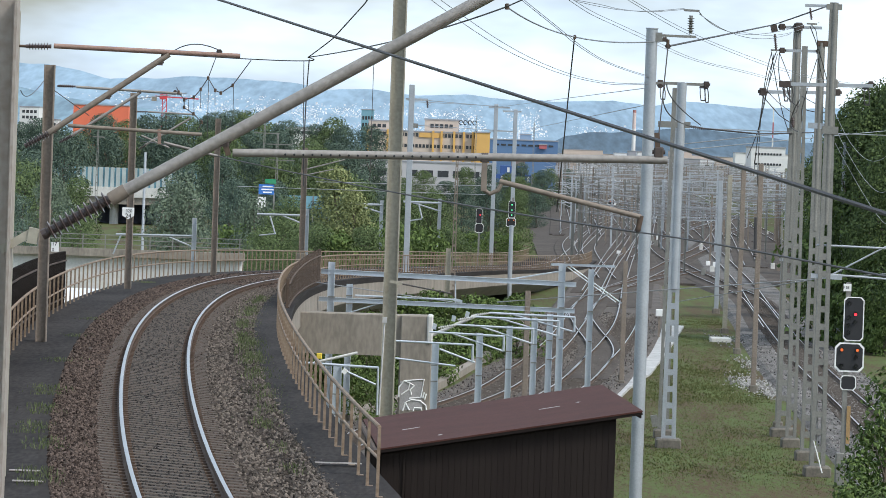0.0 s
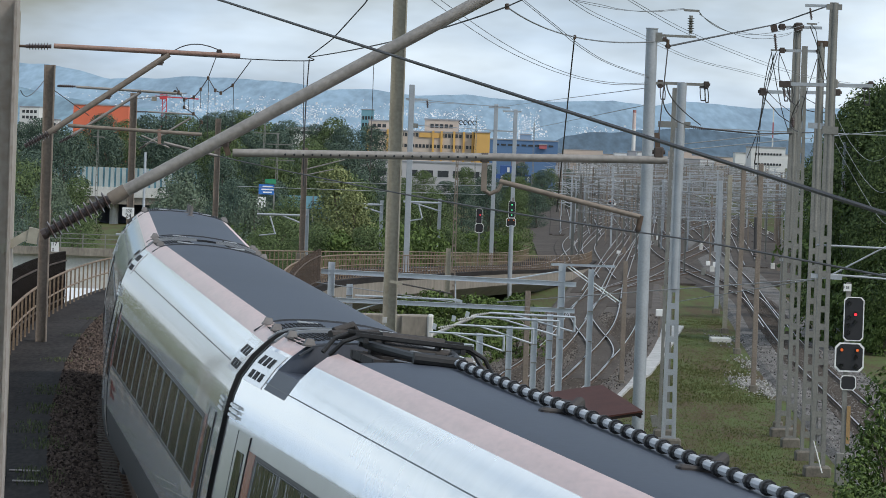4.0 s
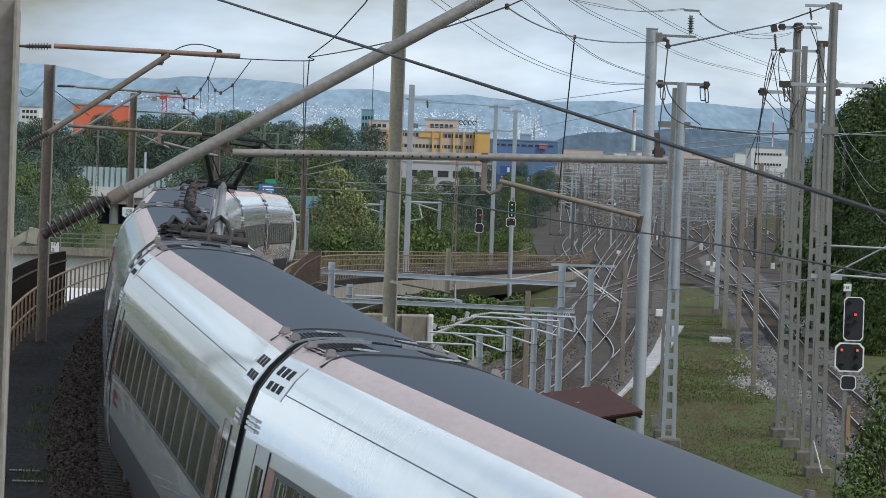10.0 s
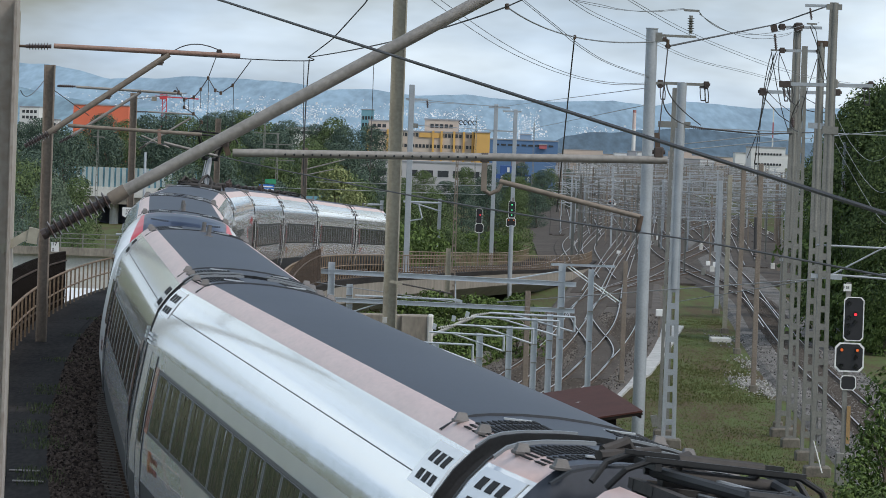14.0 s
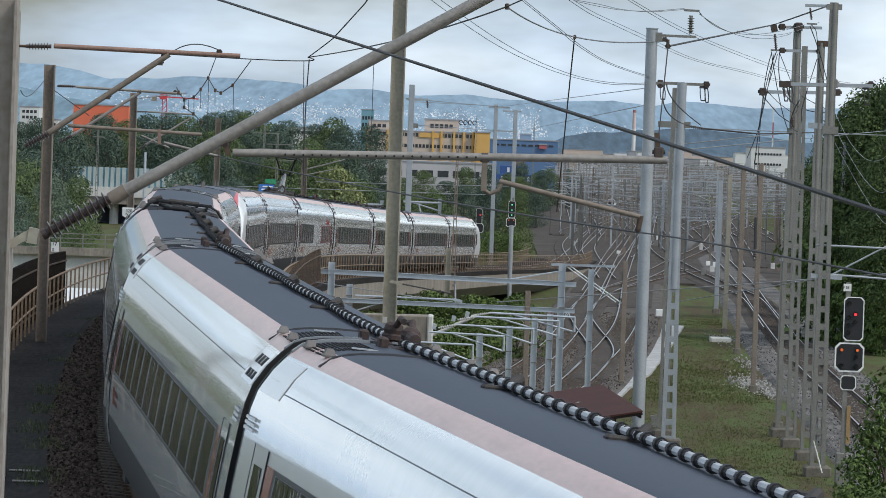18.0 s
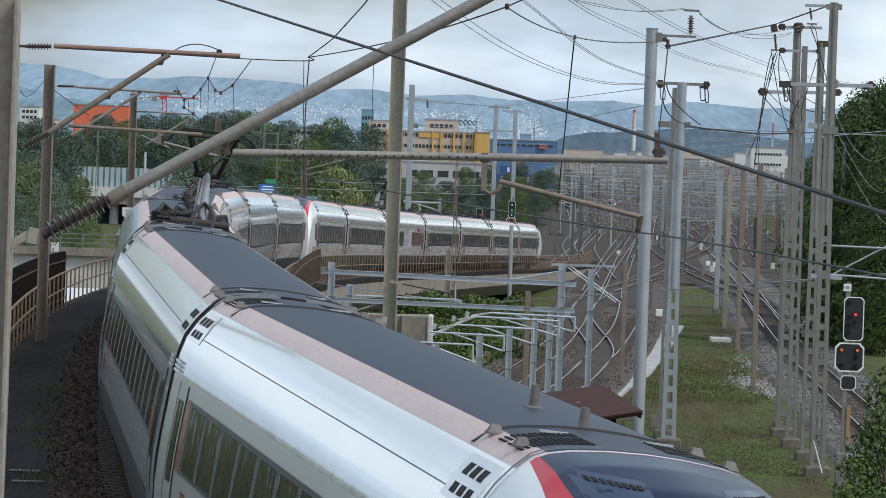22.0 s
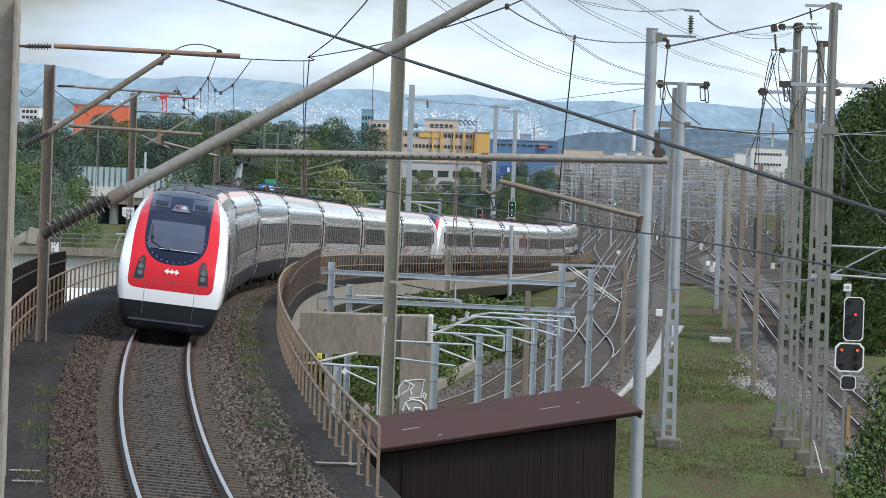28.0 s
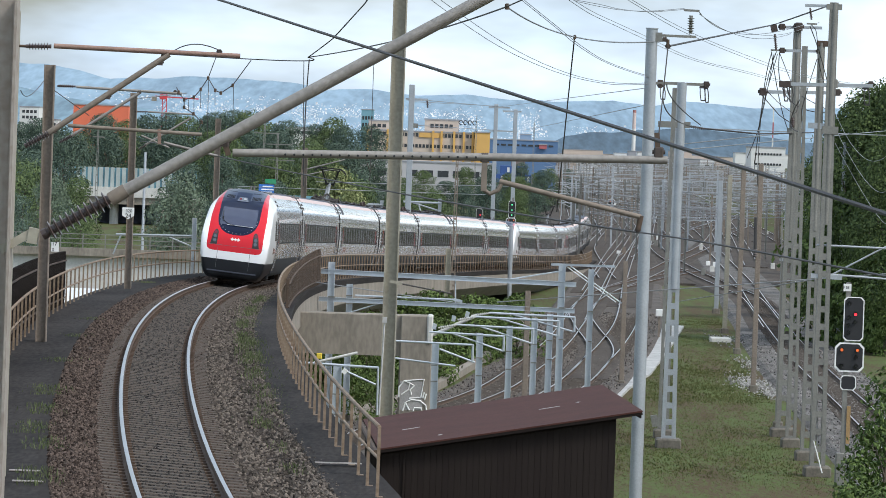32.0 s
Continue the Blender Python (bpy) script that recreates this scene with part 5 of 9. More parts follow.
m = mast((-14.00, 260.00, -6.20), 1.33, 0.25, "hbeam", GALV, "grey steel catenary mast behind the viaduct", foot=False)
rod(m, (-14.11, 260.00, 0.31), (-18.40, 260.00, 0.26), 0.063, GALV)
rod(m, (-14.16, 260.00, -0.26), (-15.38, 260.00, 0.20), 0.044, GALV, "brace")
rod(m, (-18.11, 260.00, 0.23), (-18.52, 260.00, -0.86), 0.044, GALV)
m = mast((0.34, 280.00, -6.20), -0.34, 0.31, "hbeam", OLIVE_STEEL, "grey steel catenary mast behind the viaduct", foot=False)
m = mast((4.83, 330.00, -6.20), 0.30, 0.32, "tube", GALV, "grey steel catenary mast behind the viaduct", foot=False)
m = mast((-18.25, 500.00, -6.20), 6.56, 0.37, "lattice", GALV_OLD, "grey steel catenary mast behind the viaduct", foot=False)
bar(m, (-19.42, 500.00, 5.30), (-16.67, 500.00, 5.28), 0.098, 0.098, GALV_OLD)
bar(m, (-19.12, 500.00, 3.60), (-16.31, 500.00, 3.58), 0.085, 0.085, GALV_OLD)
m = mast((-20.47, 520.00, -6.20), 7.81, 0.38, "lattice", GALV_OLD, "grey steel catenary mast behind the viaduct", foot=False)
bar(m, (-21.64, 520.00, 6.49), (-18.78, 520.00, 6.47), 0.102, 0.102, GALV_OLD)
bar(m, (-21.32, 520.00, 4.73), (-18.40, 520.00, 4.70), 0.089, 0.089, GALV_OLD)
m = mast((-45.18, 600.00, -6.20), 6.97, 0.37, "lattice", GALV_OLD, "grey steel catenary mast behind the viaduct", foot=False)
bar(m, (-45.88, 600.00, 5.33), (-44.27, 600.00, 5.31), 0.146, 0.146, GALV_OLD)
bar(m, (-45.77, 600.00, 6.51), (-44.45, 600.00, 6.48), 0.117, 0.117, GALV_OLD)
m = mast((-27.28, 420.00, -6.20), 4.26, 0.26, "tube", GALV, "grey steel catenary mast behind the viaduct", foot=False)
m = mast((13.14, 700.00, -6.20), 9.86, 0.34, "lattice", GALV_OLD, "grey steel catenary mast behind the viaduct", foot=False)
m = mast((5.05, 800.00, -6.20), 11.05, 0.29, "lattice", GALV_OLD, "grey steel catenary mast behind the viaduct", foot=False)

# signals
signal((15.13, 172.00, -6.20), 1.35, [((0.22, 0.00), 0.76, 1.64, [(-0.19, 0.57, None), (0.06, 0.17, LAMP_RED), (-0.19, 0.04, None), (0.06, -0.13, None), (-0.19, -0.25, None), (-0.19, -0.52, None)]), ((0.11, -1.43), 1.09, 1.09, [(-0.29, 0.27, LAMP_ORANGE), (0.29, 0.27, LAMP_ORANGE), (0.25, 0.00, None), (-0.29, -0.34, None), (0.25, -0.34, None)]), ((0.10, -2.38), 0.57, 0.55, [])], "tall railway signal with red and orange lights lit")
signal((3.21, 420.00, -6.20), 0.44, [((-0.04, -0.47), 0.56, 1.38, [(0.10, 0.10, LAMP_RED)]), ((0.00, -1.55), 0.77, 0.82, [])], "distant railway signal with a red light lit")
signal((6.28, 425.00, -6.20), 1.26, [((-0.08, 0.18), 0.62, 1.56, [(0.00, 0.42, LAMP_GREEN), (0.00, -0.05, LAMP_GREEN), (0.00, -0.52, LAMP_GREEN)]), ((-0.14, -1.02), 0.88, 0.83, [(-0.21, 0.21, LAMP_ORANGE), (0.26, 0.21, LAMP_ORANGE)])], "distant railway signal with green and orange lights lit")
signal((23.23, 640.00, -6.20), -0.79, [((-0.20, -1.26), 0.94, 0.78, [(-0.16, 0.08, LAMP_ORANGE), (0.23, 0.08, LAMP_ORANGE)])], "far railway signal with orange lights lit")
board((15.06, 171.80, 1.17), 0.29, 0.27, 0.02, [("F 83", 0.14, 0.0, 0.0)], "cream plate with the characters F 83 above the signal")
board((-11.52, 168.80, 3.04), 0.43, 0.43, 0.02, [("320", 0.16, 0.05, 0.10), ("24", 0.24, 0.03, -0.08)], "white pointed kilometre board with the numbers 320 and 24", "point")
board((-9.84, 117.40, 3.02), 0.19, 0.24, 0.02, [("17", 0.13, 0.0, 0.08), ("0", 0.12, -0.04, -0.07)], "small white board with the numbers 17 and 0")

# overhead wires of the curved track
wire([(1.65, 14.00, 5.72), (1.43, 15.00, 5.80), (-1.62, 32.00, 6.92), (-2.20, 36.00, 7.14)], 0.0092, WIRE, "thick dark overhead cable")
wire([(2.46, 18.00, 5.40), (2.11, 22.00, 5.42), (1.52, 36.00, 5.34)], 0.0064, WIRE, "dark contact wire over the curved track")
wire([(1.52, 36.00, 5.34), (-0.04, 50.00, 5.36), (-3.70, 75.00, 5.65)], 0.0093, WIRE, "dark contact wire over the curved track")
wire([(-3.70, 75.00, 5.65), (-7.06, 118.00, 5.69), (-11.14, 169.00, 5.69)], 0.0122, WIRE)
wire([(-1.02, 60.00, 7.92), (-1.11, 60.00, 7.77), (-1.67, 66.00, 7.42)], 0.0091, WIRE)
wire([(-1.67, 66.00, 7.42), (-1.92, 68.00, 7.30), (-2.14, 70.00, 7.21)], 0.0089, WIRE)
wire([(-2.14, 70.00, 7.21), (-3.15, 74.00, 7.22), (-4.54, 75.00, 7.27)], 0.0085, WIRE)
wire([(-4.54, 75.00, 7.27), (-4.31, 75.00, 7.41), (-3.73, 75.00, 7.36)], 0.0092, WIRE)
wire([(-2.14, 70.00, 7.21), (-0.93, 60.00, 7.23), (0.54, 45.00, 7.33)], 0.0081, WIRE)
wire([(0.54, 45.00, 7.33), (0.68, 43.00, 7.35), (0.92, 40.00, 7.40)], 0.0067, WIRE)
wire([(-2.12, 70.00, 7.18), (-2.15, 70.00, 6.37), (-2.14, 70.00, 5.26)], 0.0094, WIRE, "thin dark hanger wire")
wire([(-2.20, 70.00, 7.16), (-2.16, 70.00, 5.52)], 0.0060, WIRE)
wire([(-0.98, 60.00, 7.03), (-0.98, 60.00, 5.47)], 0.0044, WIRE)
wire([(-9.23, 100.00, 6.81), (-9.91, 110.00, 6.80), (-10.31, 118.00, 7.23)], 0.0094, WIRE)

for pts in ([(-4.62, 92.0, 7.59), (-4.78, 92.0, 7.12), (-4.92, 92.0, 6.89), (-5.05, 92.0, 6.73), (-5.25, 92.0, 6.67)],
            [(-5.4, 92.0, 6.91), (-5.36, 92.0, 6.82), (-5.24, 92.0, 6.67), (-5.24, 92.0, 6.52), (-5.05, 92.0, 6.4), (-4.88, 92.0, 6.24), (-4.95, 92.0, 6.06)],
            [(-4.78, 92.0, 7.12), (-4.63, 92.0, 6.88), (-4.52, 92.0, 6.83), (-4.29, 92.0, 6.99), (-3.94, 92.0, 7.5)]):
    wire(pts, 0.0095, WIRE, "dark stitch wire with its clamps")
    for p_ in pts[1:-1]:
        solid("wire_clamp", Shape().box(p_, (0.05, 0.05, 0.075), chamfer=0.012), RUST_DARK, "small dark clamp on the wire", "wire clamp")
for x_, z0_, z1_ in ((-4.77, 7.12, 5.87), (-4.92, 6.89, 6.51), (-4.635, 6.88, 6.57), (-4.27, 7.0, 6.17), (-5.16, 6.68, 6.46), (-5.05, 6.73, 6.44)):
    wire([(x_, 92.0, z0_), (x_ + 0.01, 92.0, z1_)], 0.006, WIRE, "thin dark hanger wire")

# high wires over the yard
solid("wire_clamp", Shape().box((0.54, 45.00, 7.33), (0.045, 0.045, 0.06), chamfer=0.01), RUST_DARK, "small dark clamp on the wire", "wire clamp")
solid("wire_clamp", Shape().box((3.22, 120.00, 8.86), (0.08, 0.08, 0.11), chamfer=0.02), RUST_DARK, "small dark clamp on the wire", "wire clamp")
wire([(1.31, 110.00, 9.28), (3.22, 120.00, 8.86), (5.75, 130.00, 9.05)], 0.0190, WIRE_PALE)
wire([(3.35, 125.00, 8.98), (3.52, 135.00, 7.83), (3.64, 150.00, 3.91)], 0.0198, WIRE)
wire([(6.11, 130.00, 8.93), (13.25, 190.00, 11.33), (14.68, 177.00, 11.87)], 0.0273, WIRE)
wire([(5.84, 128.00, 6.26), (6.11, 130.00, 8.90)], 0.0175, WIRE)
wire([(-0.55, 108.0, 9.37), (0.16, 111.14, 8.97), (1.05, 114.29, 8.51), (1.92, 117.43, 8.18), (2.87, 120.57, 7.92), (3.7, 123.71, 7.8), (4.58, 126.86, 7.76), (5.61, 130.0, 7.85)], 0.0085, WIRE_PALE, "thin grey overhead line", curved=True)
wire([(-0.34, 109.0, 9.41), (0.22, 112.06, 9.13), (1.17, 115.11, 8.62), (2.08, 118.17, 8.24), (3.03, 121.23, 7.96), (3.87, 124.29, 7.83), (4.75, 127.34, 7.81), (5.62, 130.4, 7.89)], 0.0085, WIRE_PALE, "thin grey overhead line", curved=True)
wire([(1.55, 110.0, 9.53), (2.6, 114.0, 8.92), (3.17, 118.0, 8.65), (3.93, 122.0, 8.35), (4.68, 126.0, 8.19), (5.63, 130.0, 8.03)], 0.0085, WIRE_PALE, "thin grey overhead line", curved=True)
wire([(1.62, 110.5, 9.55), (2.64, 114.48, 8.96), (3.24, 118.46, 8.68), (4.0, 122.44, 8.37), (4.76, 126.42, 8.21), (5.65, 130.4, 8.07)], 0.0085, WIRE_PALE, "thin grey overhead line", curved=True)
wire([(2.88, 118.0, 9.81), (3.85, 128.29, 9.71), (4.94, 138.57, 9.68), (6.41, 148.86, 9.49), (8.03, 159.14, 9.25), (9.6, 169.43, 9.19), (11.28, 179.71, 9.18), (13.68, 190.0, 8.96)], 0.0085, WIRE_PALE, "thin grey overhead line", curved=True)
wire([(3.01, 118.6, 9.83), (3.95, 128.8, 9.78), (5.05, 139.0, 9.75), (6.42, 149.2, 9.61), (8.04, 159.4, 9.33), (9.6, 169.6, 9.25), (11.29, 179.8, 9.25), (13.8, 190.0, 9.01)], 0.0085, WIRE_PALE, "thin grey overhead line", curved=True)
wire([(4.53, 122.0, 9.99), (5.78, 131.14, 9.78), (6.88, 140.29, 9.69), (8.26, 149.43, 9.55), (9.74, 158.57, 9.41), (11.75, 167.71, 9.13), (13.92, 176.86, 8.95), (16.0, 186.0, 8.94)], 0.0085, WIRE_PALE, "thin grey overhead line", curved=True)
wire([(4.67, 122.6, 10.01), (5.9, 131.66, 9.83), (6.99, 140.71, 9.76), (8.36, 149.77, 9.61), (9.85, 158.83, 9.48), (11.86, 167.89, 9.2), (14.03, 176.94, 8.99), (16.12, 186.0, 8.99)], 0.0085, WIRE_PALE, "thin grey overhead line", curved=True)
wire([(3.09, 118.0, 9.76), (3.85, 121.0, 9.76), (4.55, 124.0, 9.74), (5.44, 127.0, 9.79), (6.55, 130.0, 9.98)], 0.0085, WIRE_PALE, "thin grey overhead line", curved=True)
wire([(3.17, 118.0, 9.72), (3.88, 121.0, 9.7), (4.58, 124.0, 9.72), (5.44, 127.0, 9.81), (6.55, 130.0, 10.01)], 0.0085, WIRE_PALE, "thin grey overhead line", curved=True)
wire([(10.21, 165.0, 10.36), (11.12, 171.25, 10.44), (12.22, 177.5, 10.56), (13.5, 183.75, 10.87), (15.1, 190.0, 11.49)], 0.0085, WIRE_PALE, "thin grey overhead line", curved=True)
wire([(13.99, 200.0, 10.35), (13.9, 202.67, 8.57), (13.74, 205.33, 6.96), (13.51, 208.0, 5.81)], 0.016, WIRE, curved=True)
wire([(14.14, 200.0, 10.35), (13.86, 204.0, 8.08), (13.84, 208.0, 5.57)], 0.016, WIRE, curved=True)
wire([(14.23, 200.0, 10.4), (14.59, 200.5, 9.67), (14.9, 201.0, 9.07)], 0.016, WIRE, curved=True)
wire([(13.77, 177.0, 11.01), (14.18, 179.67, 10.79), (14.5, 182.33, 9.82), (14.97, 185.0, 8.92)], 0.016, WIRE, curved=True)
wire([(14.66, 185.0, 9.88), (14.34, 187.5, 7.97), (14.51, 190.0, 7.41)], 0.016, WIRE, curved=True)
wire([(13.71, 200.0, 8.78), (14.44, 200.0, 8.12), (15.01, 200.0, 7.84), (15.09, 200.0, 8.38)], 0.016, WIRE, curved=True)
wire([(14.47, 190.0, 8.45), (14.95, 188.0, 8.11), (15.32, 186.0, 7.85)], 0.016, WIRE, curved=True)
wire([(6.93, 130.00, 9.95), (10.00, 160.00, 10.13), (14.90, 195.00, 11.52)], 0.0114, WIRE_PALE, "thin grey overhead line")
wire([(6.96, 130.00, 9.87), (10.20, 160.00, 10.02), (14.32, 195.00, 11.12)], 0.0114, WIRE_PALE, "thin grey overhead line")
wire([(6.16, 131.00, 7.87), (7.90, 160.00, 7.62), (10.39, 190.00, 7.11)], 0.0198, WIRE)
wire([(6.10, 131.00, 7.87), (8.46, 170.00, 7.10), (10.39, 190.00, 6.97)], 0.0198, WIRE)
wire([(13.87, 200.00, 10.44), (14.81, 205.00, 7.87), (16.49, 215.00, 6.95)], 0.0198, WIRE)
wire([(14.09, 200.00, 10.45), (15.62, 230.00, 8.63), (17.32, 260.00, 5.16)], 0.0198, WIRE)
wire([(13.80, 178.00, 10.96), (14.87, 185.00, 9.77), (15.67, 190.00, 8.50)], 0.0198, WIRE)
wire([(14.82, 194.00, 8.51), (14.68, 198.00, 7.58), (15.03, 190.00, 6.97)], 0.0198, WIRE)
wire([(13.89, 200.00, 10.39), (16.20, 240.00, 7.28), (17.51, 260.00, 4.21)], 0.0198, WIRE)
wire([(14.23, 200.00, 10.45), (14.80, 200.00, 8.33), (16.52, 200.00, 7.90)], 0.0198, WIRE)
wire([(13.51, 201.00, 8.66), (14.69, 205.00, 7.74), (15.46, 205.00, 7.27)], 0.0198, WIRE)
wire([(-2.31, 300.00, 8.64), (4.46, 420.00, 9.57)], 0.0214, WIRE_PALE, "thin grey overhead line")
wire([(-1.32, 300.00, 8.75), (5.60, 420.00, 9.46)], 0.0214, WIRE_PALE, "thin grey overhead line")
wire([(-2.07, 300.00, 7.12), (6.49, 430.00, 7.36)], 0.0214, WIRE_PALE, "thin grey overhead line")
wire([(-13.49, 200.00, 7.46), (-11.87, 210.00, 7.87)], 0.0214, WIRE_PALE, "thin grey overhead line")
wire([(4.47, 420.00, 9.47), (5.69, 131.00, 7.77)], 0.012, WIRE_PALE, "thin grey overhead line")
wire([(6.54, 430.00, 7.36), (5.70, 131.00, 7.30)], 0.012, WIRE_PALE, "thin grey overhead line")
wire([(-8.35, 300.00, 3.23), (5.74, 420.00, 2.33)], 0.0214, WIRE_PALE, "thin grey overhead line")
wire([(-13.46, 300.00, 2.76), (3.72, 420.00, 1.49)], 0.0214, WIRE_PALE, "thin grey overhead line")
wire([(10.68, 191.00, 6.98), (21.79, 230.00, 7.16)], 0.0214, WIRE_PALE, "thin grey overhead line")
wire([(9.77, 191.00, 6.32), (14.92, 201.00, 6.99)], 0.0214, WIRE_PALE, "thin grey overhead line")
wire([(9.90, 191.00, 6.09), (24.62, 260.00, 7.57)], 0.0214, WIRE_PALE, "thin grey overhead line")
wire([(12.03, 238.00, -1.74), (14.45, 180.00, 1.21)], 0.0214, WIRE_PALE, "thin grey overhead line")
wire([(2.30, 190.00, -0.44), (18.21, 190.00, 1.28)], 0.0214, WIRE_PALE, "thin grey overhead line")
wire([(-5.15, 190.00, 0.11), (2.19, 200.00, -1.03)], 0.0214, WIRE_PALE, "thin grey overhead line")
wire([(15.05, 180.00, 7.71), (14.92, 170.00, 6.40), (14.36, 150.00, 6.20)], 0.0083, WIRE_PALE, "thin grey overhead line")
wire([(15.07, 180.00, 7.12), (15.14, 170.00, 5.53), (14.40, 150.00, 5.11)], 0.0083, WIRE_PALE, "thin grey overhead line")
wire([(15.09, 180.00, 6.53), (15.36, 170.00, 4.67), (14.44, 150.00, 4.01)], 0.0083, WIRE_PALE, "thin grey overhead line")
# ================= the train =================
T_SILVER = mat("glossy_silver_white_paint", (0.82, 0.82, 0.83), 0.20, 0.16, var=0.05, scale=0.3, fine=0.9, bump=0.05, stretch=(0.6, 1.0, 0.6), coat=0.7, spec=0.2)
T_SILVER.node_tree.nodes["Principled BSDF"].inputs["Coat IOR"].default_value = 1.5
T_SHOULDER = mat("polished_silver_shoulder_paint", (0.87, 0.88, 0.90), 0.14, 0.40, var=0.07, scale=0.6, fine=1.6, bump=0.32, stretch=(0.8, 1.2, 0.8), coat=0.8)
T_SHOULDER.node_tree.nodes["Principled BSDF"].inputs["Coat Roughness"].default_value = 0.05
T_PINK = mat("dust_stained_roof_edge", (0.64, 0.465, 0.425), 0.34, 0.0, var=0.12, scale=0.8, fine=6.0, stretch=(3, 0.7, 3))
T_ROOF = mat("dark_grey_roof_coat", (0.046, 0.053, 0.070), 0.48, 0.0, var=0.14, scale=0.35, fine=14.0, bump=0.05, spec=0.36)
T_DARK = mat("black_underframe", (0.025, 0.025, 0.027), 0.7, var=0.3)
T_RUBBER = mat("black_rubber", (0.018, 0.018, 0.02), 0.6, var=0.2)
T_BAND = mat("dark_window_band", (0.034, 0.035, 0.038), 0.4, 0.0, var=0.1, spec=0.15)
T_DRED = mat("dark_red_paint", (0.33, 0.022, 0.032), 0.25, 0.0, var=0.06, coat=0.6)
T_SCREEN = mat("windscreen_glass", (0.062, 0.072, 0.115), 0.14, 0.0, var=0.08, spec=0.3, coat=0.1)
T_FRAME = mat("bright_window_frame", (0.22, 0.225, 0.23), 0.3, 0.5, var=0.08)
T_GLASS = mat("tinted_window_glass", (0.012, 0.013, 0.015), 0.06, 0.0, var=0.05, fine=2.6, bump=1.0, spec=0.14, stretch=(1, 1.6, 0.5))
T_SEAM = mat("panel_joint", (0.12, 0.125, 0.13), 0.6, var=0.2)
T_RED = mat("red_paint", (0.62, 0.018, 0.03), 0.18, 0.0, var=0.05, coat=0.9)
T_BLUE = mat("dark_blue_paint", (0.006, 0.010, 0.028), 0.3, 0.0, var=0.06, coat=0.2)
T_VENT = mat("blue_vent_panel", (0.032, 0.045, 0.085), 0.35, 0.0, var=0.06, coat=0.3)
T_GRILLE = mat("grey_grille_plate", (0.62, 0.63, 0.64), 0.3, 0.5, var=0.1)
T_SLOT = mat("dark_slot", (0.008, 0.008, 0.009), 0.8, var=0.1)
T_BRACKET = mat("dirty_roof_equipment", (0.052, 0.046, 0.043), 0.7, 0.2, var=0.3, fine=20)
T_LUG = mat("grey_cast_lug", (0.16, 0.15, 0.145), 0.6, 0.2, var=0.25, fine=20)
T_ARM = mat("grey_pantograph_tube", (0.30, 0.31, 0.32), 0.5, 0.1, var=0.2)
T_ARMD = mat("dark_pantograph_tube", (0.022, 0.022, 0.023), 0.6, 0.1, var=0.3)
T_RING = mat("pale_insulator_pipe", (0.50, 0.51, 0.53), 0.4, var=0.15)
T_LENS = mat("lamp_lens", (0.13, 0.14, 0.155), 0.08, 0.3, var=0.1, coat=1.0)
T_LAMPBOX = mat("grey_lamp_housing", (0.10, 0.11, 0.14), 0.2, 0.0, var=0.1, coat=0.5)
T_LAMP = mat("bright_lamp_lens", (0.55, 0.57, 0.58), 0.1, 0.4, var=0.1, coat=1.0)
T_LENS_RED = mat("dark_red_lens", (0.18, 0.02, 0.03), 0.1, var=0.1, coat=1.0)

# half section of the body: sideways, up from the rails
SECTION = [(1.05, 0.42), (1.25, 0.50), (1.34, 0.80), (1.39, 1.12), (1.415, 1.50), (1.415, 1.78), (1.40, 2.08), (1.37, 2.46), (1.337, 2.82), (1.303, 3.06), (1.248, 3.26), (1.12, 3.48), (0.99, 3.635), (0.87, 3.745), (0.765, 3.79), (0.60, 3.825), (0.30, 3.855), (0.0, 3.865)]


def tall(z):
    """True height of a place on the side, from the drawing's own scale."""
    return float(np.interp(z, (0, 0.8, 1.12, 1.56, 1.74, 2.10, 2.47, 2.66, 2.92, 3.06, 3.28, 3.39, 3.555, 3.65, 6), (0, 0.8, 1.34, 1.60, 1.77, 2.19, 2.63, 2.80, 3.06, 3.25, 3.49, 3.635, 3.79, 3.865, 6.2)))


ROOF = 3.865
SEC_SLOT = [2, 2, 2, 0, 0, 0, 0, 0, 3, 3, 3, 3, 1, 1, 4, 4, 4]   # silver, edge, underframe, band, roof
SEC_MATS = [T_SILVER, T_PINK, T_DARK, T_SHOULDER, T_ROOF]
sec_z = np.array([q[1] for q in SECTION])
sec_x = np.array([q[0] for q in SECTION])


def sec_half(z):
    return float(np.interp(z, sec_z, sec_x))


def ring_at(y, w=1.0, bot=0.42, top=ROOF):
    k = (top - bot) / (ROOF - 0.42)
    right = [(x * w, y, bot + (z - 0.42) * k) for x, z in SECTION]
    left = [(-x, q, z) for x, q, z in right[-2::-1]]
    return right + left


RING_SLOT = SEC_SLOT + SEC_SLOT[::-1] + [2]


def side_point(side, y, z, out=0.0):
    return (side * (sec_half(tall(z)) + out), y, tall(z))


def skin_patch(y0, y1, z0, z1, side, out=0.004, thick=0.03, nz=4):
    """A thin curved plate that lies on the side or shoulder of the body."""
    s = Shape()
    zs = np.linspace(z0, z1, nz + 1)
    outer = [[side_point(side, y, z, out) for z in zs] for y in (y0, y1)]
    inner = [[side_point(side, y, z, out - thick) for z in zs] for y in (y0, y1)]
    s.loft([outer[0], outer[1], inner[1], inner[0], outer[0]], closed=False)
    return s


def roof_z(x):
    return float(np.interp(abs(x), sec_x[::-1], sec_z[::-1]))


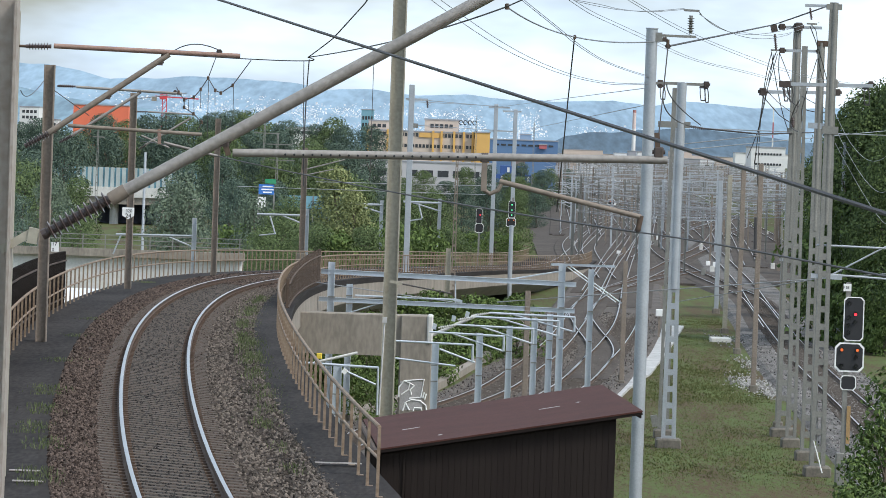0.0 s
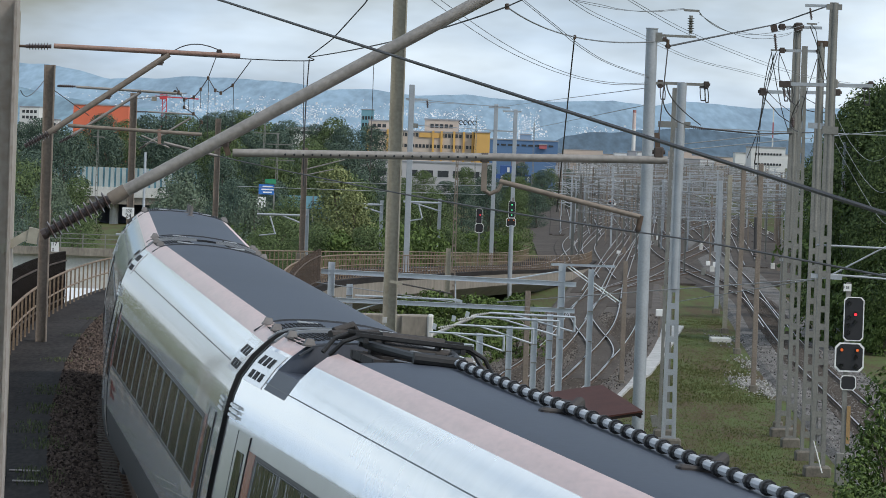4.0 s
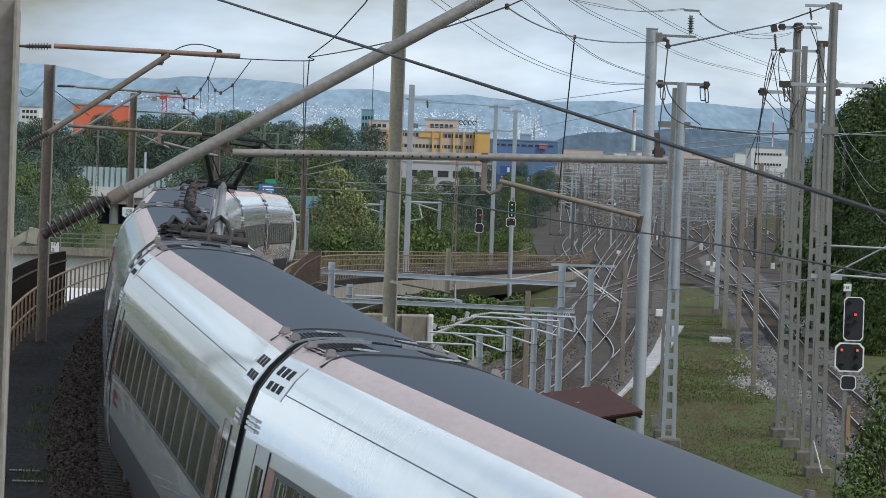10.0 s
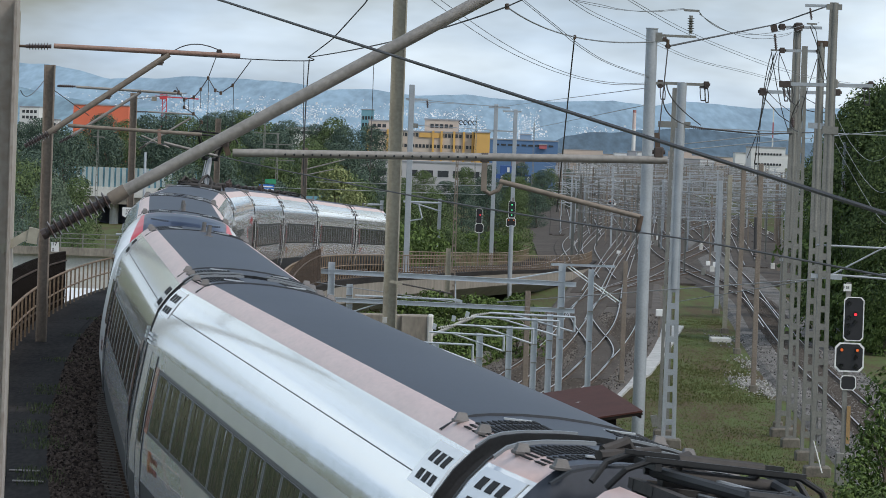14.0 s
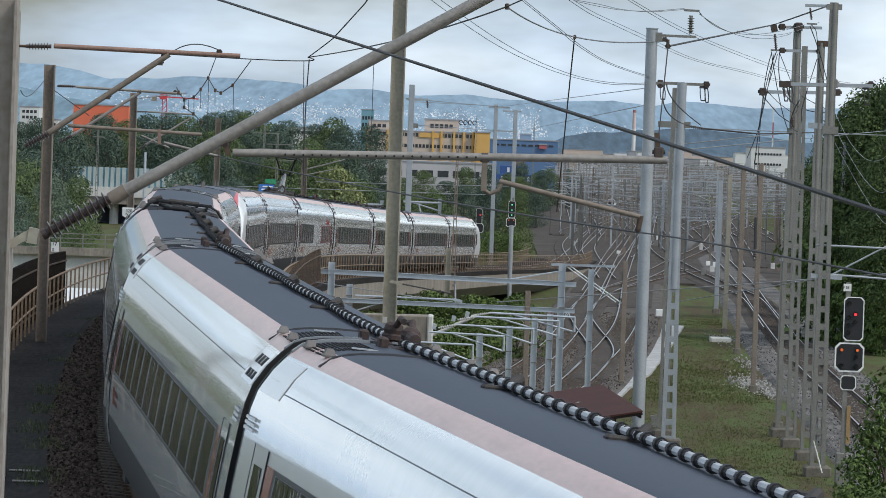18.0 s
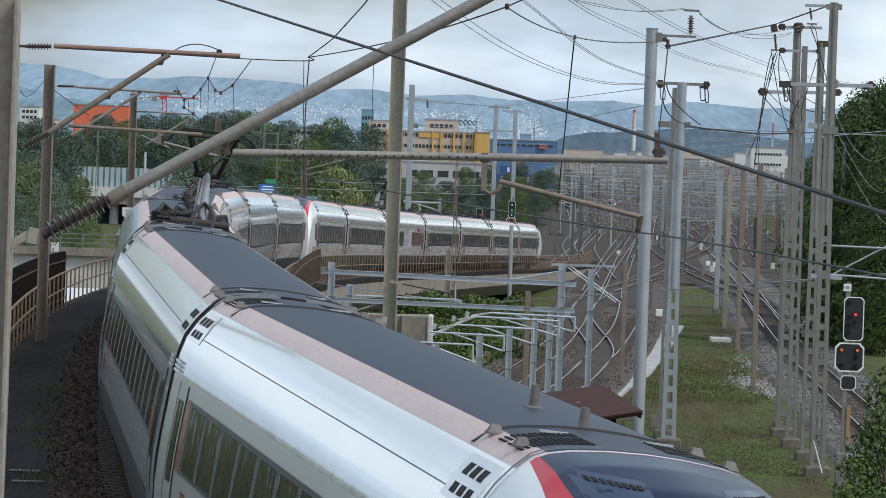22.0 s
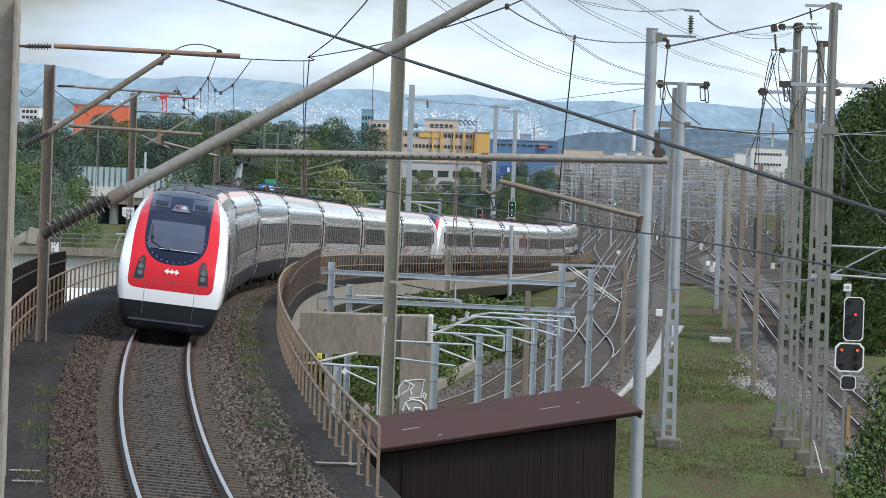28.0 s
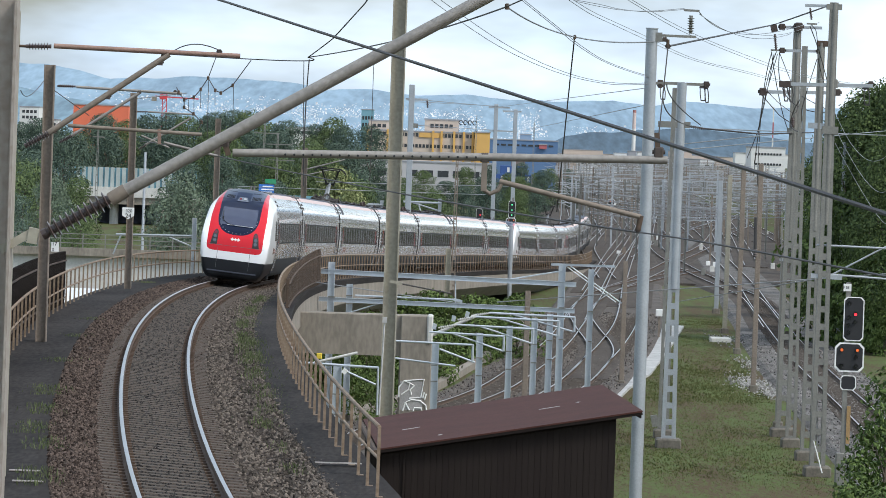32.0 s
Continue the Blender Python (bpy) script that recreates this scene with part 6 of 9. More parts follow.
BODY_MID, PITCH_MID = 26.49, 27.04
BODY_END, PITCH_END = 26.52, 26.8
NOSE_D = [0.0, 0.03, 0.10, 0.25, 0.5, 0.85, 1.3, 1.8, 2.4, 3.1, 3.9, 4.8]
NOSE_W = [0.86, 0.93, 0.965, 0.982, 0.992, 0.998, 1.0, 1.0, 1.0, 1.0, 1.0, 1.0]
NOSE_T = [1.40, 1.62, 1.88, 2.12, 2.40, 2.70, 3.02, 3.32, 3.56, 3.73, 3.83, 3.865]
NOSE_B = [0.52, 0.38, 0.27, 0.20, 0.16, 0.15, 0.15, 0.18, 0.24, 0.31, 0.38, 0.42]


def nose_dims(d):
    return tuple(float(np.interp(d, NOSE_D, q)) for q in (NOSE_W, NOSE_T, NOSE_B))


def nose_half(d, z):
    """Half width of the nose at a distance behind the tip: full sides, rounded upper corners."""
    w, t, b = nose_dims(d)
    full = sec_half(0.42 + (z - b) if z - b < 0.38 else max(z, 0.80))
    r = 0.30 + 0.30 * min(1.0, d / 3.0)
    u = min(1.0, max(0.0, (z - (t - r)) / r))
    full *= (1 - u ** 2.6) ** (1 / 2.6)
    plain = sec_half(0.42 + (z - b) * (ROOF - 0.42) / (t - b))
    full *= 1 - 0.085 * min(1.0, max(0.0, (1.25 - z) / 0.95)) ** 1.5
    m = min(1.0, d / 4.8) ** 2
    m = m * m * (3 - 2 * m)
    return w * (full * (1 - m) + plain * m)


def nose_ring(y, d):
    w, t, b = nose_dims(d)
    right = []
    for x, z in SECTION:
        q = b + (z - 0.42) * (t - b) / (ROOF - 0.42)
        right.append((nose_half(d, q) if z < ROOF else 0.0, y, q))
    return right + [(-x, q, z) for x, q, z in right[-2::-1]]


def nose_depth(x, z):
    """How far behind the tip the nose's skin lies at that place of its face."""
    lo, hi = 0.0, 5.0
    for _ in range(30):
        d = (lo + hi) / 2
        w, t, b = nose_dims(d)
        if b <= z <= t and abs(x) <= nose_half(d, z):
            hi = d
        else:
            lo = d
    return hi


def nose_paint():
    """Silver-white paint with the red U and the dark blue centre, laid out on the face of the nose."""
    m = mat("nose_paint", (0.84, 0.85, 0.86), 0.2, 0.0, var=0.03, scale=0.3, fine=2.0, coat=0.12, spec=0.2)
    n, l = m.node_tree.nodes, m.node_tree.links
    b = n["Principled BSDF"]
    base = b.inputs["Base Color"].links[0].from_socket
    tc = n.new("ShaderNodeTexCoord")
    sp = n.new("ShaderNodeSeparateXYZ")
    l.new(tc.outputs["Object"], sp.inputs[0])

    def op(kind, a, b_=0.0, c=None):
        q = n.new("ShaderNodeMath")
        q.operation = kind
        for i, v in enumerate((a, b_, c)):
            if v is None:
                continue
            if isinstance(v, (int, float)):
                q.inputs[i].default_value = v
            else:
                l.new(v, q.inputs[i])
        return q.outputs[0]

    ax = op("ABSOLUTE", sp.outputs["X"])
    z, y = sp.outputs["Z"], sp.outputs["Y"]

    def panel(half, power, floor, soft_from, zpower):
        a = op("POWER", op("DIVIDE", ax, half), power)
        low = op("DIVIDE", op("MAXIMUM", op("SUBTRACT", soft_from, z), 0.0), soft_from - floor)
        return op("LESS_THAN", op("ADD", a, op("POWER", low, zpower)), 1.0)

    tip = BODY_END / 2
    red_half = op("MULTIPLY_ADD", op("MAXIMUM", op("SUBTRACT", tip - 1.0, y), 0.0), -0.060, 1.13)
    red = panel(red_half, 11.0, 1.27, 1.95, 8.0)
    red = op("MULTIPLY", red, op("GREATER_THAN", y, tip - 4.72))
    blue = op("MULTIPLY", panel(0.84, 2.6, 1.96, 2.72, 2.2), op("GREATER_THAN", y, tip - 4.70))
    black = op("LESS_THAN", z, 0.94)
    cur = base
    for mask, colour in ((red, T_RED), (blue, T_BLUE), (black, None)):
        mx = n.new("ShaderNodeMixRGB")
        l.new(mask, mx.inputs["Fac"])
        l.new(cur, mx.inputs["Color1"])
        if colour is None:
            mx.inputs["Color2"].default_value = (0.020, 0.022, 0.026, 1)
        elif colour is T_RED:
            mx.inputs["Color2"].default_value = (0.60, 0.018, 0.03, 1)
        else:
            mx.inputs["Color2"].default_value = (0.005, 0.010, 0.034, 1)
        cur = mx.outputs[0]
    l.new(cur, b.inputs["Base Color"])
    paint = op("MAXIMUM", op("MAXIMUM", red, blue), black)
    l.new(op("MULTIPLY_ADD", paint, 0.1, 0.2), b.inputs["Roughness"])
    return m


NOSE_PAINT = nose_paint()


def face_patch(name, outline, material, parent, tip, out=0.006, thick=0.02, label="", n=10):
    """A plate on the nose's face: outline(u, v) gives its place across and up."""
    s = Shape()
    rings = []
    us = np.linspace(0, 1, n + 1)
    for v in us:
        rings.append([])
        for u in us:
            x, z = outline(u, v)
            rings[-1].append((x, tip - nose_depth(x, z) + out, z + out * 0.6))
    s.loft(rings, closed=False)
    low = [[(x, y - thick, z - thick * 0.5) for x, y, z in r] for r in rings]
    edge = rings[0] + [r[-1] for r in rings[1:]] + rings[-1][-2::-1] + [r[0] for r in rings[-2:0:-1]]
    edge2 = low[0] + [r[-1] for r in low[1:]] + low[-1][-2::-1] + [r[0] for r in low[-2:0:-1]]
    s.loft([edge, edge2], closed=True)
    return part(name, s, material, parent, label, smooth=True)


def quad(x0, x1, z0, z1):
    return lambda u, v: (x0 + (x1 - x0) * u, z0 + (z1 - z0) * v)


def bogie(car, y):
    s = Shape()
    for sx in (-1, 1):
        s.box((sx * 1.0, y, 0.55), (0.16, 3.3, 0.22), chamfer=0.04)
        s.box((sx * 1.08, y, 0.42), (0.14, 0.9, 0.34), chamfer=0.03)
    s.box((0, y, 0.6), (2.0, 0.5, 0.25))
    b = part("bogie", s, T_DARK, car, "black bogie frame")
    for dy in (-1.35, 1.35):
        w = Shape()
        for sx in (-1, 1):
            w.tube((sx * 0.69, y + dy, 0.46), (sx * 0.82, y + dy, 0.46), 0.46, n=24)
        w.tube((-0.8, y + dy, 0.46), (0.8, y + dy, 0.46), 0.09, n=10)
        part("wheelset", w, RAIL_SIDE, b)


def end_fittings(car, y, inward, plain=False, cab=False):
    """Grilles, lifting lugs and the raised rim at one end of a car's roof; inward: +1 or -1 along the car."""
    for side in (-1, 1):
        g = skin_patch(*sorted((y + inward * 0.16, y + inward * 1.55)), 3.06, 3.37, side, 0.012, 0.03, 3)
        gp = part("grille_panel", g, T_SILVER, car, "silver grille panel")
        rows = ((3.095, 3.195), (3.235, 3.335)) if not plain else ((3.19, 3.215),)
        for z0, z1 in rows:
            for k in range(3 if not plain else 2):
                a = y + inward * (0.38 + 0.34 * k)
                part("slot", skin_patch(*sorted((a, a + inward * (0.21 if not plain else 0.20))), z0 + 0.012, z1 - 0.012, side, 0.018, 0.01, 4), T_SLOT, gp)
        for dy in (0.5, 1.75):
            lz = roof_z(0.84) + 0.012
            q = y + inward * dy
            l = Shape().box((side * 0.84, q, lz), (0.14, 0.15, 0.025), chamfer=0.006)
            l.add([(side * 0.84 + a * dx, q + b * dyy, lz + dz) for dz, dx, dyy in ((0.010, 0.058, 0.062), (0.070, 0.036, 0.034)) for a, b in ((-1, -1), (1, -1), (1, 1), (-1, 1))],
                  [(4, 5, 6, 7), (0, 1, 5, 4), (1, 2, 6, 5), (2, 3, 7, 6), (3, 0, 4, 7)])
            part("lifting_lug", l, T_LUG, car)
        for z0 in (2.705, 2.76, 2.815):   # ribbed bright strip over the door
            part("gutter", skin_patch(*sorted((y + inward * 0.10, y + inward * 0.74)), z0, z0 + 0.032, side, 0.03, 0.04, 1), T_GRILLE, car, "bright ribbed strip")
        part("panel_joint", skin_patch(*sorted((y + inward * 1.555, y + inward * 1.572)), 3.06, 3.37, side, 0.004, 0.02, 3), T_SEAM, car)
        slots = Shape()
        for k in range(13):   # ribbed roof grille behind the rim
            x = side * (0.86 - 0.046 * k)
            for d_ in (0.34, 0.45, 0.56, 0.67, 0.78, 0.89, 1.10, 1.21, 1.32):
                slots.box((x, y + inward * d_, roof_z(x) + 0.003), (0.030, 0.075, 0.012))
        part("roof_slot", slots, T_SLOT, car, "rows of dark roof grille slots", kind="stuff")
        s = Shape().box((side * 0.42, y + inward * 1.35, roof_z(0.42) + 0.012), (0.26, 0.07, 0.015))
        part("roof_plate", s, T_GRILLE, car)
    # dark step across the roof, and the rim
    step = Shape()
    xs = np.linspace(-0.97, 0.97, 15)
    step.loft([[(x, y + inward * d, roof_z(x) + h) for x in xs] for d, h in ((2.05, 0.0), (2.02, 0.018), (1.97, 0.02), (1.94, 0.0))], closed=False)
    part("roof_joint", step, T_RUBBER, car)
    if cab:
        return
    rim = Shape()
    ring = ring_at(0)
    for a, b in ((0.0, 0.05),):
        outer = [(x * 1.003, y + inward * a, 0.42 + (z - 0.42) * 1.003) for x, _, z in ring[4:31]]
        back = [(x * 1.003, y + inward * b, 0.42 + (z - 0.42) * 1.003) for x, _, z in ring[4:31]]
        inn = [(x * 0.97, y + inward * a, 0.42 + (z - 0.42) * 0.975) for x, _, z in ring[4:31]]
        rim.loft([back, outer, inn], closed=False)
    part("end_rim", rim, T_RUBBER, car, "black rubber rim")
    for side in (-1, 1):
        xs = [side * q for q in np.linspace(0.16, 0.96, 9)]
        strip = Shape().loft([[(x, y + inward * a, roof_z(x) + b_) for x in xs] for a, b_ in ((0.055, 0.0), (0.06, 0.03), (0.12, 0.03), (0.125, 0.0))], closed=False)
        part("rim_strip", strip, T_FRAME, car, "thin bright metal strip at the roof end")


def windows_row(car, y0, y1, n, side, skip=(), band=None):
    """A dark band with its panes, one object each."""
    part("window_band", skin_patch(y0 - 0.12, y1 + 0.12, 1.74, 2.47, side, 0.004, 0.02, 4), band or T_BAND, car, "dark red window band" if band else "dark grey window band")
    w, m = (y1 - y0) / n, 0.26 if band else 0.09
    for i in range(n):
        if i in skip:
            continue
        a = y0 + w * i + m
        p = part("window", skin_patch(a, a + w - 2 * m, 1.79, 2.42, side, 0.010, 0.015, 4), T_GLASS, car, "tinted train window")
        f, b = Shape(), a + w - 2 * m
        zs = np.linspace(1.78, 2.43, 5)
        loop = [[side_point(side, q, z, o_) for q, z in [(a0, z) for z in zs] + [(a1, z) for z in zs[::-1]]] for a0, a1, o_ in ((a - 0.026, b + 0.026, 0.004), (a - 0.022, b + 0.022, 0.013), (a - 0.003, b + 0.003, 0.013), (a, b, 0.008))]
        f.loft(loop, closed=True)
        part("window_frame", f, T_FRAME, p)


def door(car, y, side, plug=0.46):
    d = part("door", skin_patch(y - plug, y + plug, 0.62, 2.62, side, 0.010, 0.04, 8), T_SILVER, car, "silver-white plug door")
    for q in (y - plug, y + plug):
        part("door_seal", skin_patch(q - 0.014, q + 0.014, 0.62, 2.62, side, 0.014, 0.04, 8), T_RUBBER, d)
    part("door_window", skin_patch(y - plug * 0.55, y + plug * 0.55, 1.55, 2.42, side, 0.018, 0.02, 4), T_GLASS, d)
    inw = -1 if y > 0 else 1
    part("red_panel", skin_patch(*sorted((y + inw * (plug + 0.05), y + inw * (plug + 0.52))), 1.74, 2.47, side, 0.006, 0.02, 4), T_DRED, car, "dark red panel beside the door")


def roof_line(car, y0, y1, x0=0.12):
    """High-voltage pipe with its ring insulators."""
    z = 3.815 + 0.11
    pts = [(x0 + 0.02 * math.sin(q * 0.9), q, z) for q in np.linspace(y0, y1, 40)]
    pipe = part("roof_cable", Shape().line(pts, 0.039, 8), T_RING, car, "pale high-voltage pipe along the roof")
    s = Shape()
    n = int(abs(y1 - y0) / 0.46)
    for i in range(n):
        q = y0 + (y1 - y0) * (i + 0.5) / n
        x = x0 + 0.02 * math.sin(q * 0.9)
        s.tube((x, q - 0.10, z), (x, q + 0.10, z), 0.046, n=8)
        s.tube((x, q - 0.03, z), (x, q + 0.03, z), 0.060, n=10)
    part("ring_insulator", s, T_RUBBER, pipe, "black ring insulators", kind="stuff")
    for q in np.linspace(y0, y1, 5)[1:-1]:
        c = Shape().box((x0, q, 3.855), (0.44, 0.14, 0.09), chamfer=0.02)
        c.line([(x0, q - 0.25, z), (x0 + 0.1, q - 0.1, z + 0.06), (x0 + 0.16, q + 0.12, z), (x0 + 0.02, q + 0.3, z)], 0.05, 8)
        part("cable_clamp", c, T_BRACKET, car)


def stack(s, x, y, z, h, r0=0.045, r1=0.12, n=6, slot=0):
    """A ribbed standing insulator."""
    s.tube((x, y, z), (x, y, z + h), r0, n=8, slot=slot)
    for i in range(n):
        q = z + h * (i + 0.5) / n
        s.tube((x, y, q - 0.014), (x, y, q + 0.014), r1, r1 * 0.75, n=12, slot=slot)


def junction(car, y, inw):
    """Rust-brown connection gear beside a gap; inw: the way into the car."""
    s = Shape()
    px, py = 0.2, y
    prof = ((0.10, 0.0), (0.10, 0.08), (0.15, 0.10), (0.15, 0.15), (0.12, 0.17), (0.135, 0.22), (0.12, 0.28), (0.07, 0.32), (0.02, 0.33))
    s.loft([[(px + 0.8 * r * math.cos(k * math.pi / 7), py + 0.8 * r * math.sin(k * math.pi / 7), 3.815 + 0.85 * h_) for k in range(14)] for r, h_ in prof], caps=True)
    s.tube((px, py, 3.985), (px, py + inw * 0.3, 3.975), 0.08, 0.06, n=12)
    s.line([(px, py, 4.), (px + 0.04, py - inw * 0.2, 4.135), (px + 0.05, py - inw * 0.45, 4.115)], 0.035, 8)
    s.box((px, py + inw * 0.1, 3.845), (0.42, 0.6, 0.06), chamfer=0.02)
    s.box((px - 0.3, py + inw * 0.1, 3.895), (0.10, 0.22, 0.14), chamfer=0.02)
    part("roof_connector", s, mat("rust_brown_connector", (0.055, 0.036, 0.032), 0.75, var=0.35, fine=18.0, bump=0.3) if "rust_brown_connector" not in bpy.data.materials else bpy.data.materials["rust_brown_connector"], car, "rust-brown cable connector on the roof")


def pantograph(car, y, sgn, raised):
    """Single-arm current collector in the roof well; sgn: the way that the knee points along the car."""
    ox, kn = (0.20, 1) if raised else (0.0, sgn)     # sideways place of the arms; which way the knee points
    base = Shape()
    for px, py in ((-0.5, -0.55), (0.5, -0.55), (-0.5, 0.6), (0.5, 0.6)):
        stack(base, px, y + py, 3.525, 0.22, 0.05, 0.10, 4)
    if raised:
        base.line([(ox - 0.17, y - 0.75, 3.815), (ox - 0.2, y - 0.45, 3.995), (ox - 0.12, y - 0.2, 4.175), (ox, y + 0.05, 4.255), (ox + 0.12, y - 0.2, 4.175), (ox + 0.2, y - 0.45, 3.995), (ox + 0.17, y - 0.75, 3.815)], 0.045, 8)
        base.tube((ox - 0.5, y - 0.55, 3.895), (ox + 0.5, y - 0.55, 3.895), 0.08, n=12)
        base.tube((ox - 0.12, y - 0.2, 3.815), (ox - 0.12, y - 0.2, 4.), 0.11, n=12)
    for px in (-0.5, 0.5):
        base.beam((px, y - 0.7, 3.785), (px, y + 0.75, 3.785), 0.09, 0.08)
    for py in (-0.6, 0.1, 0.65):
        base.beam((-0.55, y + py, 3.785), (0.55, y + py, 3.785), 0.09, 0.08)
    base.tube((-0.42, y + 0.35, 3.865), (0.42, y + 0.35, 3.865), 0.085, n=12)
    base.line([(-0.25, y - 0.5 * sgn, 3.845), (-0.3, y - 0.3 * sgn, 4.015), (0.3, y - 0.3 * sgn, 4.015), (0.25, y - 0.5 * sgn, 3.845)], 0.05, 8)
    frame_ = part("pantograph_base", base, T_BRACKET, car, "dirty pantograph base on ribbed insulators")
    yg = y + (0.45 if raised else 0.0)
    for px, d_, hh in ((-0.70, 1.0, 0.42), (-0.42, 1.15, 0.40), (-0.68, 1.35, 0.36), (-0.30, 0.85, 0.36), (-0.55, 0.75, 0.30), (0.0, 1.2, 0.30)):
        one = Shape()
        stack(one, px if raised else 0.3 - px * 0.5, yg - sgn * d_, 3.535, hh * (1.0 if raised else 0.7), 0.055, 0.125, 6)
        part("ribbed_insulator", one, T_BRACKET, car, "dirty ribbed roof insulator")
    for pts in ([(-0.70, 1.0, 3.975), (-0.5, 1.1, 4.055), (-0.42, 1.15, 3.955)], [(-0.62, 1.35, 3.915), (-0.3, 1.1, 3.945), (0.1, 0.9, 3.875), (0.3, 0.6, 3.845)],
                [(-0.30, 0.85, 3.915), (0.0, 1.2, 3.995), (0.12, 1.5, 3.795)], [(-0.75, 0.9, 3.945), (-0.2, 1.3, 3.995)]):
        part("bus_bar", Shape().line([(a, yg - sgn * b, c) for a, b, c in pts], 0.04, 7), T_BRACKET, car, "bent dark bus bar")
    part("switch_box", Shape().box((0.35, yg - sgn * 1.15, 3.615), (0.5, 0.42, 0.2), chamfer=0.04), T_BRACKET, car, "low dark switch box")
    if raised:
        for k in range(5):
            a = -0.66 + 0.27 * k
            part("bus_bar", Shape().line([(a, yg + 0.8 + 0.1 * (k % 2), 3.955), (a + 0.1, yg + 0.95, 4.135 - 0.03 * k), (a + 0.24, yg + 1.2, 4.035), (a + 0.3, yg + 1.35, 3.845)], 0.04, 7), T_BRACKET, car, "bent dark bus bar")
            one = Shape()
            stack(one, a + 0.12, yg + 0.55 + 0.12 * (k % 3), 3.535, 0.40 - 0.04 * k, 0.06, 0.13, 6)
            part("ribbed_insulator", one, T_BRACKET, car, "dirty ribbed roof insulator")
            part("bus_sleeve", Shape().tube((a, yg + 1.0, 3.875), (a + 0.2, yg + 0.7, 3.945), 0.07, n=10), T_BRACKET, car)
    h = 1.72 if raised else 0.10
    knee = (ox, y + kn * (0.75 if raised else 1.35), 3.865 + (0.93 if raised else 0.05))
    root = (ox, y - kn * 0.28, 3.865)
    head_y, head_z = y - kn * (0.10 if raised else 0.45), 3.865 + h
    low = Shape().tube(root, knee, 0.085 if raised else 0.045, 0.065 if raised else 0.04, n=10)
    low.line([(ox - 0.16, root[1], 3.865), (ox - 0.05, knee[1], knee[2])], 0.03, 8)
    low.line([(ox - 0.2, root[1] + 0.2 * kn, 3.795), (ox - 0.13, knee[1] - 0.1 * kn, knee[2] - 0.08)], 0.018, 6)
    part("lower_arm", low, T_ARM, frame_, "grey lower arm")
    up = Shape()
    up.tube((ox - 0.27, knee[1], knee[2]), (ox + 0.24, knee[1], knee[2]), 0.06, n=10)
    for sx in (-1, 1):
        up.line([(ox + sx * 0.19, knee[1], knee[2]), (ox + sx * 0.45, head_y, head_z - 0.06)], 0.045, 8)
        up.line([(ox + sx * 0.05, knee[1], knee[2] + 0.06), (ox + sx * 0.38, head_y + 0.2 * kn, head_z - 0.1)], 0.012, 6)
    up.tube((ox - 0.52, head_y, head_z - 0.06), (ox + 0.52, head_y, head_z - 0.06), 0.03, n=8)
    mid_y, mid_z = (knee[1] + head_y) / 2, (knee[2] + head_z) / 2
    up.line([(ox - 0.2, knee[1], knee[2]), (ox + 0.32, mid_y, mid_z)], 0.012, 6)
    part("upper_arm", up, T_ARMD, frame_, "dark forked upper arm")
    hd = Shape()
    for dy in (-0.28, 0.28):
        hd.line([(ox - 0.84, head_y + dy * 0.8, head_z - 0.20), (ox - 0.73, head_y + dy, head_z - 0.05), (ox - 0.56, head_y + dy, head_z + 0.03), (ox + 0.56, head_y + dy, head_z + 0.03), (ox + 0.73, head_y + dy, head_z - 0.05), (ox + 0.84, head_y + dy * 0.8, head_z - 0.20)], 0.024, 8)
        hd.beam((ox - 0.6, head_y + dy, head_z + 0.045), (ox + 0.6, head_y + dy, head_z + 0.045), 0.05, 0.03)
    for sx in (-0.5, 0.5):
        hd.beam((ox + sx, head_y - 0.3, head_z - 0.01), (ox + sx, head_y + 0.3, head_z - 0.01), 0.05, 0.05)
    part("contact_head", hd, T_ARMD, frame_, "dark contact head with bent horns")


